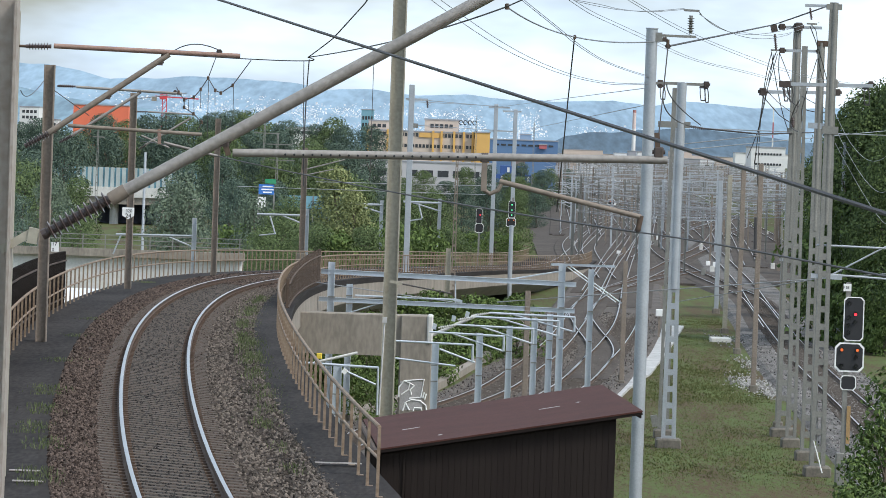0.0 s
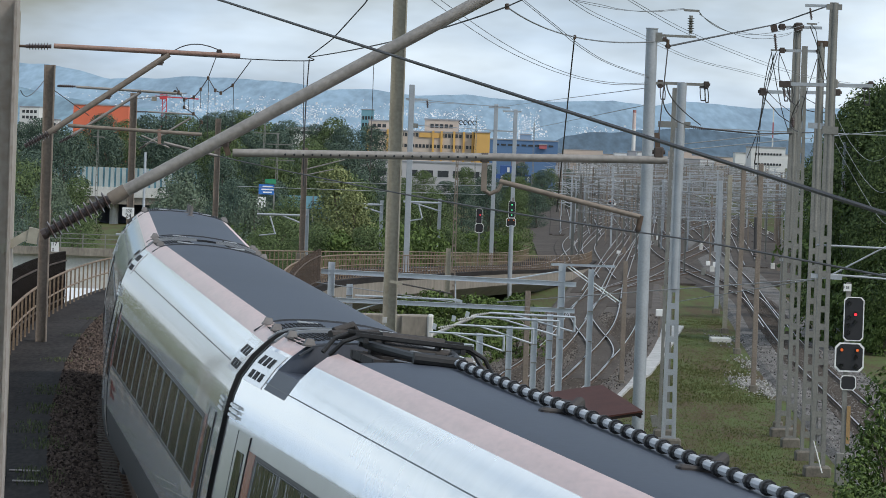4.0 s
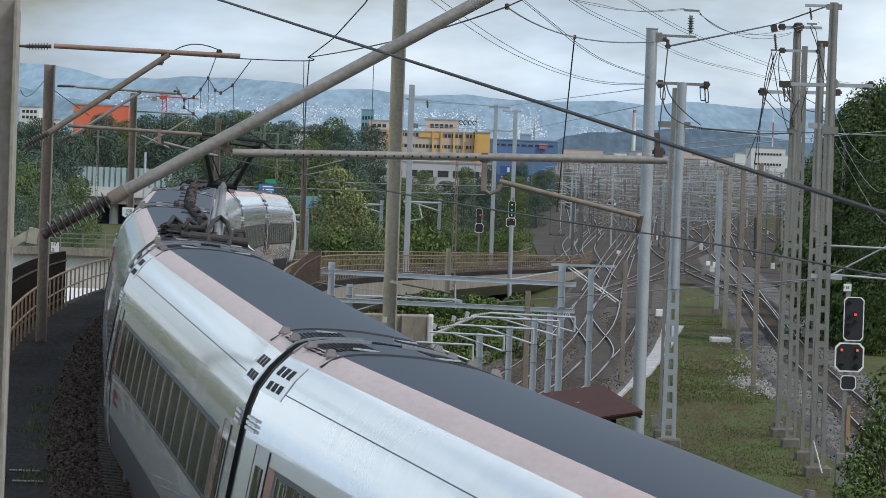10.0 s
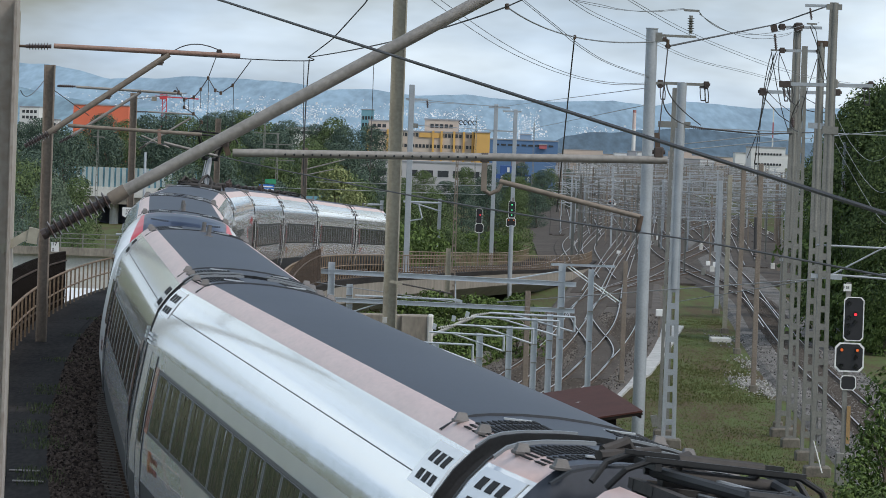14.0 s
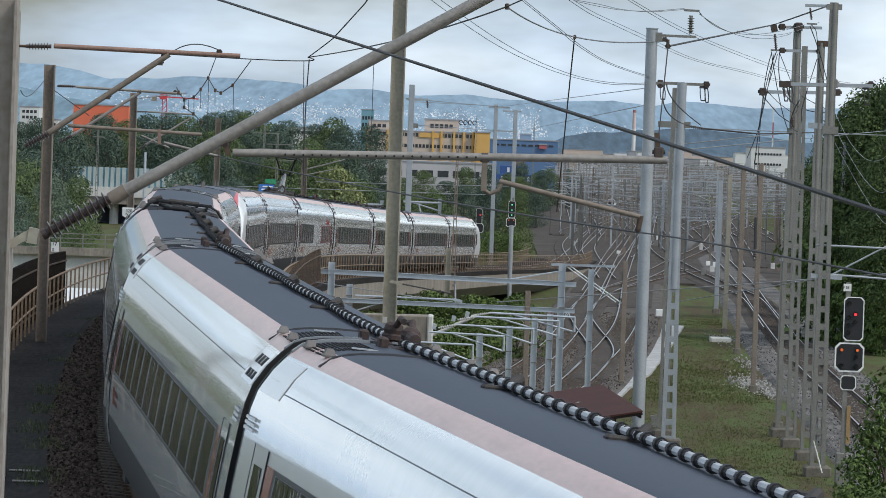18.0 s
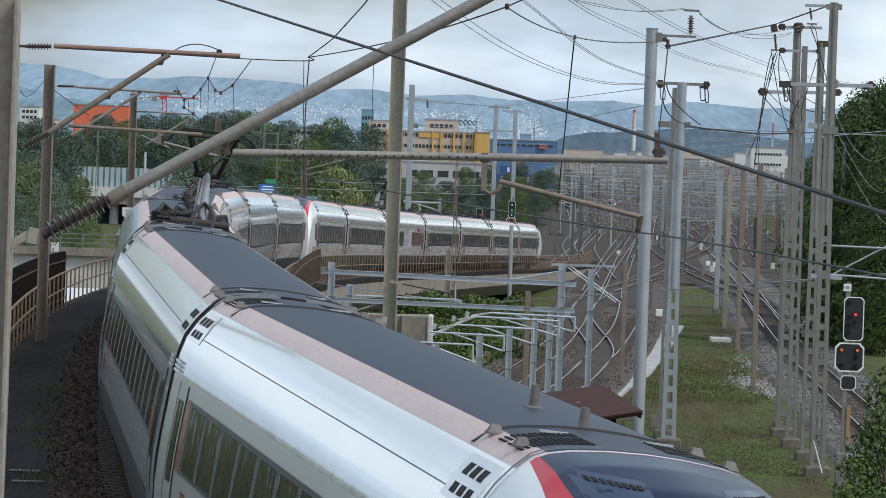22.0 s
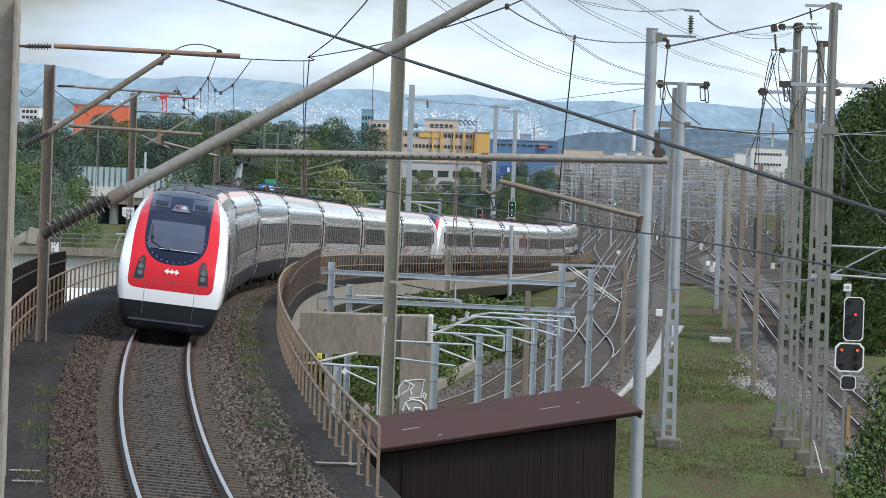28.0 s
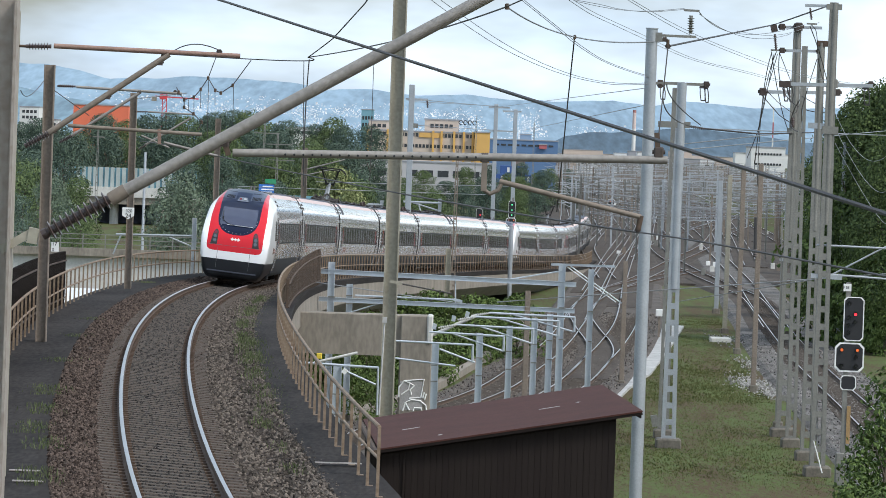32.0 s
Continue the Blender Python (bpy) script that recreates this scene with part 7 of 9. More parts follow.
def car_shell(kind, diner=True):
    """Body, ends, roof fittings, windows and doors of one kind of car, centred over the track, y forward."""
    end = kind == "end"
    L = BODY_END if end else BODY_MID
    ya, yb = -L / 2, L / 2
    car = thing("train_car", {"end": "silver-white tilting train end car with red and dark blue nose",
                              "plain": "glossy silver-white train coach with a dark grey roof",
                              "folded": "silver-white train coach with a lowered pantograph on its dark roof",
                              "cable": "silver-white train coach with a ringed power cable along its dark roof",
                              "raised": "silver-white restaurant coach with a raised pantograph" if diner else "silver-white train coach with a raised pantograph"}[kind], "train car", group="cars of the train")
    body = Shape()
    if end:
        body.loft([ring_at(ya), ring_at(yb - 4.8)], RING_SLOT)
    elif kind in ("folded", "raised"):
        w0, w1 = (yb - 4.6, yb - 1.7) if kind == "folded" else (ya + 1.7, ya + 4.6)
        low_slot = [4 if z > 3.25 else q for q, (x, z) in zip(SEC_SLOT, SECTION)]
        low_slot = low_slot + low_slot[::-1] + [2]
        sunk = lambda y: [(x, q, min(z, 3.47)) for x, q, z in ring_at(y)]
        mid_sunk = lambda y: [(x, q, min(z, 3.51) if abs(x) < 0.7 else z) for x, q, z in ring_at(y)]
        if kind == "folded":
            rows = [ring_at(ya), ring_at(w0), mid_sunk(w0 + 0.12), mid_sunk(w1 - 1.5), sunk(w1 - 1.4), sunk(w1 - 0.12), ring_at(w1), ring_at(yb)]
        else:
            rows = [ring_at(ya), ring_at(w0), sunk(w0 + 0.12), sunk(w0 + 1.4), mid_sunk(w0 + 1.5), mid_sunk(w1 - 0.12), ring_at(w1), ring_at(yb)]
        m = len(RING_SLOT)
        for r, ring in enumerate(rows):
            body.v.extend(ring)
            if r:
                for i in range(m):
                    j = (i + 1) % m
                    body.f.append(((r - 1) * m + i, (r - 1) * m + j, r * m + j, r * m + i))
                    body.s.append((low_slot if (r in (4, 5, 6) if kind == "folded" else r in (2, 3, 4)) else RING_SLOT)[i])
    else:
        body.loft([ring_at(ya), ring_at(yb)], RING_SLOT)
    body.f.append(tuple(range(len(RING_SLOT) - 1, -1, -1)))
    body.s.append(2)
    if not end:
        body.f.append(tuple(range(len(body.v) - len(RING_SLOT), len(body.v))))
        body.s.append(2)
    part("body", body, SEC_MATS, car, "glossy silver-white body", smooth=True)
    part("underframe", Shape().box((0, (ya + yb) / 2 - (1.5 if end else 0), 0.55), (2.1, L - (5.0 if end else 1.0), 0.4)), T_DARK, car)
    bogie(car, -9.2 if not end else ya + 3.7)
    bogie(car, 9.2 if not end else yb - 6.2)
    bel = Shape()
    gap = PITCH_MID - BODY_MID
    inner = [[(x * k, y, 0.42 + (z - 0.42) * k) for x, _, z in ring_at(0)] for y, k in ((ya - gap + 0.02, 0.90), (ya - gap * 0.75, 0.93), (ya - gap * 0.5, 0.89), (ya - gap * 0.25, 0.93), (ya, 0.90))]
    bel.loft(inner)
    part("gangway_bellows", bel, T_RUBBER, car, "black gangway bellows")
    # long panel joints on both shoulders
    y_hi = yb - 5.2 if end else yb - 0.15
    for side in (-1, 1):
        part("panel_joint", skin_patch(ya + 1.6, y_hi - 1.4, 3.121, 3.131, side, 0.002, 0.01, 1), T_SEAM, car)
        lo, hi = (ya + 2.6, yb - (7.1 if end else 2.6))
        if kind == "raised" and diner:
            windows_row(car, lo, lo + 8.4, 6, side)
            windows_row(car, hi - 7.2, hi, 5, side, band=T_DRED)
        else:
            windows_row(car, lo, hi, int((hi - lo) / 1.55), side)
        door(car, yb - 6.0 if end else yb - 1.5, side)
        door(car, ya + 1.5, side)
        e_ = side * (-L / 2 + 3.0)
        face = (0, 1, 2, 3) if side < 0 else (3, 2, 1, 0)
        logo = Shape().add([side_point(side, e_ + side * q, z, 0.006) for q, z in ((0, 1.12), (0.42, 1.12), (0.42, 1.56), (0, 1.56))], [face])
        part("operator_mark", logo, T_RED, car, "small red operator mark")
        bars = Shape()
        for k in range(3):
            for z0_, z1_ in ((1.16, 1.28), (1.38, 1.5)):
                bars.add([side_point(side, e_ + side * (0.5 + 0.34 * k + q), z, 0.006) for q, z in ((0, z0_), (0.26, z0_), (0.26, z1_), (0, z1_))], [face])
        part("operator_mark", bars, T_DRED, car, "dark red operator lettering as bars", kind="stuff")
    end_fittings(car, ya, 1)
    if not end:
        end_fittings(car, yb, -1, plain=(kind == "raised"))
    if kind == "end":
        # nose
        nose = Shape()
        ds = np.concatenate([np.linspace(0, 0.3, 10), np.linspace(0.36, 4.8, 46)])[::-1]
        nose.loft([nose_ring(yb - d, d) for d in ds])
        nose.f.append(tuple(range(len(nose.v) - len(RING_SLOT), len(nose.v))))
        nose.s.append(0)
        nb = part("nose", nose, NOSE_PAINT, car, "rounded nose, red and dark blue on white", smooth=True)
        face_patch("windscreen", lambda u, v: ((u - 0.5) * (1.42 + 0.10 * (1 - v)) * (1 - 0.06 * (1 - v) ** 4), 2.34 + 0.72 * v), T_SCREEN, nb, yb, 0.012, 0.02, "dark slanted windscreen", 12)
        face_patch("sill", quad(-0.62, 0.42, 2.328, 2.340), T_GRILLE, nb, yb, 0.03, 0.02)
        for sx in (-1, 1):
            lamp = face_patch("lamp_housing", lambda u, v, sx=sx: (sx * (0.825 - 0.06 * (v - 0.5)) + (u - 0.5) * (0.27 - 0.08 * v) * (1 - max(0.0, 2 * v - 1) ** 4 * 0.6), 1.52 + 0.60 * v), BLACK, nb, yb, 0.010, 0.02, "black lamp housing with three lamps", 12)
            for k, (zz, m) in enumerate(((1.67, T_LENS), (1.83, T_LENS), (1.99, T_LENS_RED))):
                d = yb - nose_depth(sx * 0.825, zz)
                part("lamp", Shape().tube((sx * 0.825, d - 0.03, zz), (sx * 0.825, d + 0.035, zz + 0.01), 0.072, n=16), m, lamp)
            gr = face_patch("vent_panel", quad(sx * 0.30, sx * 0.78, 3.41, 3.75), T_VENT, nb, yb, 0.008, 0.02, "dark blue vent panel", 6)
            for r in range(3):
                for k in range(7):
                    x0 = sx * (0.36 + 0.05 * k)
                    face_patch("slot", quad(x0, x0 + sx * 0.034, 3.44 + 0.046 * r, 3.476 + 0.046 * r), T_SLOT, gr, yb, 0.016, 0.01, "", 1)
            for k in range(8):
                x0 = sx * (0.35 + 0.046 * k)
                face_patch("slot", quad(x0, x0 + sx * 0.03, 3.70, 3.722), T_SLOT, gr, yb, 0.016, 0.01, "", 1)
        tl = face_patch("top_lamp", lambda u, v: ((u - 0.5) * (0.48 - 0.18 * v), 3.34 + 0.17 * v), T_LAMPBOX, nb, yb, 0.018, 0.03, "silver framed top lamp", 4)
        d = yb - nose_depth(-0.08, 3.425)
        part("lamp", Shape().tube((-0.08, d - 0.02, 3.425), (-0.08, d + 0.05, 3.445), 0.062, n=16), T_LAMP, tl)
        d = yb - nose_depth(0.10, 3.425)
        part("lamp", Shape().tube((0.10, d - 0.02, 3.425), (0.10, d + 0.04, 3.445), 0.05, n=14), T_LENS_RED, tl)
        face_patch("bumper_lip", quad(-1.0, 1.0, 0.42, 0.47), T_LAMPBOX, nb, yb, 0.03, 0.03, "grey lip along the dark skirt", 14)
        # white arrow mark, plain
        for sx in (-1, 1):
            face_patch("operator_mark", lambda u, v, sx=sx: (sx * (0.02 + 0.10 * u), 1.78 + (v - 0.5) * 0.05), WHITE, nb, yb, 0.008, 0.01, "", 2)
            face_patch("operator_mark", lambda u, v, sx=sx: (sx * (0.10 + 0.10 * u), 1.78 + (v - 0.5) * 0.16 * (1 - u)), WHITE, nb, yb, 0.008, 0.01, "", 3)
        face_patch("operator_mark", quad(-0.02, 0.02, 1.72, 1.84), WHITE, nb, yb, 0.008, 0.01, "", 2)
        for sx in (-0.66, 0.66):
            face_patch("panel_joint", quad(sx - 0.006, sx + 0.006, 0.45, 1.40), T_SEAM, nb, yb, 0.003, 0.01, "", 6)
        face_patch("panel_joint", quad(-1.18, 1.18, 1.50, 1.511), T_SEAM, nb, yb, 0.003, 0.01, "", 14)
        for k in range(15):   # rivets along the lower rim of the blue panel
            a = math.pi * (k + 0.5) / 15
            x_, z_ = 0.77 * math.cos(a), 2.68 - 0.66 * math.sin(a) ** 0.92
            d_ = yb - nose_depth(x_, z_)
            part("rivet", Shape().tube((x_, d_ - 0.01, z_), (x_, d_ + 0.016, z_), 0.013, n=6), T_GRILLE, nb)
        # wiper
        on_face = lambda x, z, out: (x, yb - nose_depth(x, z) + out, z)
        wp = Shape()
        wp.line([on_face(0.62, 2.50, 0.06), on_face(0.66, 2.66, 0.07), on_face(0.67, 2.92, 0.06)], 0.013, 6)
        wp.line([on_face(0.62, 2.52, 0.06), on_face(0.40, 2.40, 0.05), on_face(0.12, 2.34, 0.04)], 0.012, 6)
        wp.box(on_face(0.63, 2.60, 0.05), (0.06, 0.05, 0.12))
        part("wiper", wp, BLACK, nb)
        # cab side window and joints
        for side in (-1, 1):
            a, b = yb - 4.75, yb - 3.75
            sw = skin_patch(a, b, 1.85, 2.55, side, 0.008, 0.02, 4)
            part("cab_window", sw, T_GLASS, car, "dark cab side window")
        for k, yy in enumerate((yb - 9.4, yb - 7.1)):
            an = Shape().box((0.05, yy, 3.86), (0.16, 0.22, 0.03), chamfer=0.01)
            an.tube((0.05, yy, 3.865), (0.05, yy, 4.04 + 0.02 * (1 - k)), 0.045, 0.038, n=12)
            part("roof_antenna", an, T_LUG, car, "short grey roof antenna")
        rb = Shape()
        ring = ring_at(0)
        rb.loft([[(x * 1.008, yb - 4.9 + e, 0.42 + (z - 0.42) * 1.006) for x, _, z in ring[4:31]] for e in (0.0, 0.07)], closed=False)
        part("cab_joint", rb, T_SEAM, car)
        end_fittings(car, yb - 5.0, -1, cab=True)
    if kind == "folded":
        pantograph(car, yb - 3.35, -1, False)
        roof_line(car, ya + 0.7, yb - 4.9)
        junction(car, ya + 0.42, 1)
    if kind == "cable":
        roof_line(car, ya + 0.7, yb - 0.7)
        junction(car, ya + 0.42, 1)
        junction(car, yb - 0.42, -1)
    if kind == "raised":
        pantograph(car, ya + 3.3, -1, True)
        roof_line(car, ya + 4.9, yb - 0.7)
        junction(car, yb - 0.42, -1)
        z0 = 2.47
        for side in (-1, 1) if diner else ():
            o = side_point(side, (yb - 3.2) if side < 0 else (yb - 6.0), z0 + 0.06, 0.03)
            word("lettering", "Restaurant", 0.42, T_DRED, car, o, (0, -1, 0) if side < 0 else (0, 1, 0), (-side * 0.125, 0, 1.0))
    return car


CAR = {k: car_shell(k) for k in ("end", "plain", "folded", "cable", "raised")}
CAR["second"] = car_shell("raised", False)
ORDER = ["end", "plain", "folded", "cable", "raised", "plain", "end"]   # from the leading end


TAIL_T = [-3, 0, 3, 6, 9, 12, 15, 18, 20, 22, 24, 25.5, 28, 31, 32, 33]
TAIL_S = [-467.0, -411.37, -356.1, -302.26, -249.1, -197.2, -146.05, -96.79, -64.96, -33.65, -5.35, 17.29, 57.32, 106.48, 122.87, 139.3]


def tail_at(t):
    """Where the last nose of the train is along the track: smooth through the known places."""
    i = max(1, min(len(TAIL_T) - 3, int(np.searchsorted(TAIL_T, t, "right")) - 1))
    t0, t1, p0, p1 = TAIL_T[i], TAIL_T[i + 1], TAIL_S[i], TAIL_S[i + 1]
    v0 = (p1 - TAIL_S[i - 1]) / (t1 - TAIL_T[i - 1])
    v1 = (TAIL_S[i + 2] - p0) / (TAIL_T[i + 2] - t0)
    h, u = t1 - t0, (t - t0) / (t1 - t0)
    return (2 * u ** 3 - 3 * u * u + 1) * p0 + (u ** 3 - 2 * u * u + u) * h * v0 + (3 * u * u - 2 * u ** 3) * p1 + (u ** 3 - u * u) * h * v1


train = []      # car, its centre ahead of the last nose, whether it faces back
used = set()
for unit in (0, 1):
    ahead = 188.8 * (1 + unit)      # leading tip of this unit
    for i, kind in enumerate(ORDER):
        pitch = PITCH_END if kind == "end" else PITCH_MID
        back = i == len(ORDER) - 1
        mid = ahead - pitch / 2
        if kind == "end":
            mid = ahead - BODY_END / 2 - 0.06 if not back else ahead - pitch + BODY_END / 2 + 0.06
        if kind == "raised" and unit == 0:
            kind = "second"
        ob = CAR[kind] if kind not in used else copy_thing(CAR[kind], Matrix())
        used.add(kind)
        train.append((ob, mid, back))
        ahead -= pitch


def car_pose(s, back):
    a, b = on_track(s - 9.0), on_track(s + 9.0)
    fwd = (b - a).normalized()
    up = (on_track(s, 0.02, 1.0) - on_track(s)).normalized()
    right = fwd.cross(up).normalized()
    up = right.cross(fwd)
    if back:
        fwd, right = -fwd, -right
    m = Matrix((right, fwd, up)).transposed().to_4x4()
    m.translation = (a + b) / 2 + right * (0.10 if not back else -0.10)
    return m


def motions():
    for ob, mid, back in train:
        walk(ob, [(t, car_pose(tail_at(t) + mid, back)) for t in np.arange(0.0, 32.01, 0.5)])
# ================= trees =================
BARK = mat("grey_brown_bark", (0.11, 0.09, 0.07), 0.95, var=0.4, scale=2.0, fine=14, bump=0.5, stretch=(3, 3, 0.6))
# dark: distance haze is mixed into the leaf colour, paler and bluer
LEAVES = {"dark": island_mat("hazed_dark_green_leaves", (0.044, 0.070, 0.060), (0.125, 0.172, 0.125), 0.7),
          "mid": island_mat("green_leaves", (0.052, 0.078, 0.038), (0.155, 0.205, 0.085), 0.7),
          "pale": island_mat("yellow_green_leaves", (0.09, 0.11, 0.04), (0.30, 0.33, 0.15), 0.7),
          "willow": island_mat("grey_green_leaves", (0.07, 0.095, 0.068), (0.16, 0.205, 0.14), 0.7),
          "bush": island_mat("fresh_green_leaves", (0.045, 0.075, 0.022), (0.15, 0.21, 0.065), 0.7),
          "near": island_mat("hedge_leaves", (0.03, 0.055, 0.018), (0.12, 0.17, 0.05), 0.6)}
LEAVES["bank"] = island_mat("bank_tree_leaves", (0.034, 0.055, 0.024), (0.10, 0.14, 0.05), 0.7)
TREE_LABEL = {"bank": "tall dense green tree on the bank", "dark": "dense dark green broadleaf tree", "mid": "leafy green broadleaf tree", "pale": "tall yellow-green flowering tree", "willow": "soft grey-green willow tree",
              "bush": "small fresh green leafy bush", "near": "leafy green bush beside the track"}


def make_tree(kind, seed, h, w, leaves, leaf, trunk_part):
    r = np.random.RandomState(seed)
    t = thing("tree" if kind not in ("bush", "near") else "bush", TREE_LABEL[kind], "tree" if kind not in ("bush", "near") else "bush", group="trees and bushes")
    tr = Shape()
    top = h * 0.8
    pts = [Vector((r.normal(0, 0.02) * h, r.normal(0, 0.02) * h, top * k)) for k in np.linspace(0, 1, 5)]
    pts[0] = Vector((0, 0, 0))
    rad = h * 0.022
    for a, b, k in zip(pts, pts[1:], range(4)):
        tr.tube(a, b, rad * (1 - 0.22 * k), rad * (1 - 0.22 * (k + 1)), n=8)
    lobes = []
    n_l = 9
    for i in range(n_l):
        zf = trunk_part + (1 - trunk_part) * (i + 0.5) / n_l * 0.9
        ang = i * 2.4 + r.uniform(-0.5, 0.5)
        spread = w * 0.5 * math.sin(math.pi * min(1, (zf - trunk_part + 0.12) / (1.1 - trunk_part)) ** 0.8) * r.uniform(0.35, 0.75)
        c = Vector((math.cos(ang) * spread, math.sin(ang) * spread, h * zf))
        rr = Vector((w * r.uniform(0.20, 0.30), w * r.uniform(0.20, 0.30), h * r.uniform(0.10, 0.17)))
        lobes.append((c, rr))
        st = pts[min(3, int(zf * 4))]
        tr.tube(st, c, rad * 0.45, rad * 0.12, n=6)
    lobes.append((Vector((0, 0, h * (0.5 + trunk_part / 2))), Vector((w * 0.36, w * 0.36, h * (1 - trunk_part) * 0.42))))
    lobes.append((Vector((0, 0, h * 0.88)), Vector((w * 0.2, w * 0.2, h * 0.12))))
    part("trunk", tr, BARK, t, "tapered trunk with limbs")
    cr = Shape()
    for _ in range(leaves):
        c, rr = lobes[r.randint(len(lobes))]
        d = r.normal(0, 1, 3)
        d /= np.linalg.norm(d)
        k = r.uniform(0.55, 1.08) ** 0.6
        p = Vector((c.x + d[0] * rr.x * k, c.y + d[1] * rr.y * k, max(0.03 * h, c.z + d[2] * rr.z * k)))
        nn = Vector((d[0], d[1], d[2] + 0.4)) + Vector(r.normal(0, 0.55, 3))
        nn.normalize()
        u = nn.orthogonal().normalized()
        u.rotate(Matrix.Rotation(r.uniform(0, 6.28), 3, nn))
        v = nn.cross(u)
        s = leaf * r.uniform(0.6, 1.3)
        cr.add([p - u * s, p - v * s * 0.55 + u * s * 0.1, p + u * s + nn * s * 0.25, p + v * s * 0.55 - u * s * 0.1], [(0, 1, 2, 3)])
    part("crown", cr, LEAVES[kind], t, "crown of many small leaf clumps")
    return t, h, w


TREES = {"bank": [make_tree("bank", q, 15.0, 10.0, 15000, 0.13, 0.04) for q in (14, 15)],
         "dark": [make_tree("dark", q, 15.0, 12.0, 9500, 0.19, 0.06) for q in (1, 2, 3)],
         "mid": [make_tree("mid", q, 13.0, 11.0, 9000, 0.17, 0.06) for q in (4, 5, 6)],
         "pale": [make_tree("pale", q, 8.0, 5.0, 4500, 0.12, 0.12) for q in (7,)],
         "willow": [make_tree("willow", q, 8.0, 6.0, 5000, 0.115, 0.05) for q in (8,)],
         "bush": [make_tree("bush", q, 3.0, 3.2, 2400, 0.09, 0.02) for q in (9, 10, 11)],
         "near": [make_tree("near", q, 4.0, 2.4, 2600, 0.065, 0.02) for q in (12, 13)]}
# ---- planting ----
grow = random.Random(5)


def plant(kind, x, y, foot, h, w):
    src, h0, w0 = TREES[kind][grow.randrange(len(TREES[kind]))]
    k = min(2.2, max(0.85, (w / w0) / (h / h0)))
    return copy_thing(src, Matrix.LocRotScale((x, y, foot), Euler((0, 0, grow.uniform(0, 6.28))), (h / h0 * k, h / h0 * k, h / h0)))


def tree_row(y, x0, x1, step, tops, kinds, w):
    """A loose row of trees across the view; tops: x and height of the row's outline."""
    x = x0
    while x < x1:
        top = float(np.interp(x, [q[0] for q in tops], [q[1] for q in tops])) + grow.uniform(-9, 9) * y / 8192
        plant(grow.choice(kinds), x, y * grow.uniform(0.95, 1.05), -6.3, top + 6.3, step * w * grow.uniform(0.8, 1.25))
        x += step * grow.uniform(0.75, 1.2)


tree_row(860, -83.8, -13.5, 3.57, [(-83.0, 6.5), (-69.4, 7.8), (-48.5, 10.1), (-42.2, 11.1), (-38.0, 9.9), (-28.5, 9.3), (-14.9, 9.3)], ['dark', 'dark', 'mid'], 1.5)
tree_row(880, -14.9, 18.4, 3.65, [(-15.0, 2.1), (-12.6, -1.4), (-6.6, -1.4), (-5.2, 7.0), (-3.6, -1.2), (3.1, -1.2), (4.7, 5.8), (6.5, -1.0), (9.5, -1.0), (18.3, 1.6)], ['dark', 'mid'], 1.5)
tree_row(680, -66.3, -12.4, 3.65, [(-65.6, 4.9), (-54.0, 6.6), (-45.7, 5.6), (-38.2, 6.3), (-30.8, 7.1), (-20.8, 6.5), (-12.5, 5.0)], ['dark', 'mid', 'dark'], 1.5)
tree_row(520, -50.7, -42.4, 3.30, [(-50.2, 5.8), (-42.5, 4.8)], ['mid', 'dark'], 1.5)
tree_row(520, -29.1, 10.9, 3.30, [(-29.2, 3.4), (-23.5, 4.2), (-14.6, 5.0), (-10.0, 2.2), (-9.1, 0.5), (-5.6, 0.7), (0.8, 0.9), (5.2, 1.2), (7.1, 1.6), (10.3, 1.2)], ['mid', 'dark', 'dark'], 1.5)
tree_row(430, -41.9, -33.5, 3.15, [(-41.4, 3.7), (-38.3, 4.3), (-33.5, 1.4)], ['mid', 'mid', 'dark'], 1.5)
tree_row(425, -18.6, 1.6, 2.85, [(-18.6, 2.0), (-11.8, 1.2), (-7.7, 2.4), (-4.6, 1.9), (1.7, 2.0)], ['mid', 'dark', 'mid'], 1.5)
plant("pale", -8.5, 365.0, -6.3, 10.4, 4.2)
plant("pale", -7.2, 362.0, -6.3, 8.7, 3.1)
plant("willow", -19.5, 345.0, -6.3, 9.4, 4.0)
plant("willow", -20.5, 345.0, -6.3, 8.4, 2.9)
plant("mid", -34.5, 380.0, -6.3, 9.7, 4.6)
plant("willow", -31.7, 375.0, -6.3, 8.6, 4.1)
plant("mid", -29.2, 370.0, -6.3, 6.0, 3.2)
plant("dark", -34.2, 365.0, -6.3, 7.3, 3.6)
tree_row(540, -42.1, -29.9, 2.77, [(-41.9, -5.4), (-29.7, -5.4)], ['bush', 'mid'], 1.6)
plant("willow", -14.6, 350.0, -6.3, 7.9, 3.0)
plant("mid", -12.5, 345.0, -6.3, 6.9, 2.5)
tree_row(345, -16.6, -3.7, 1.77, [(-16.4, -0.5), (-13.3, -0.6), (-9.5, -0.4), (-4.4, -0.4)], ['bush', 'bush', 'mid'], 1.9)
tree_row(392, -4.7, 2.4, 2.01, [(-4.6, -1.2), (-1.2, -1.0), (2.6, -0.9)], ['bush', 'bush', 'mid'], 1.9)
tree_row(900, 8.7, 24.3, 3.30, [(8.7, 1.3), (14.9, 2.0), (22.1, 1.8), (24.3, 1.2)], ['mid', 'dark', 'mid'], 1.5)
tree_row(700, 7.8, 14.6, 2.91, [(7.8, 0.5), (14.7, 0.3)], ['mid', 'dark'], 1.5)
tree_row(470, 2.9, 7.2, 2.29, [(3.1, -2.7), (7.5, -3.1)], ['bush'], 1.8)
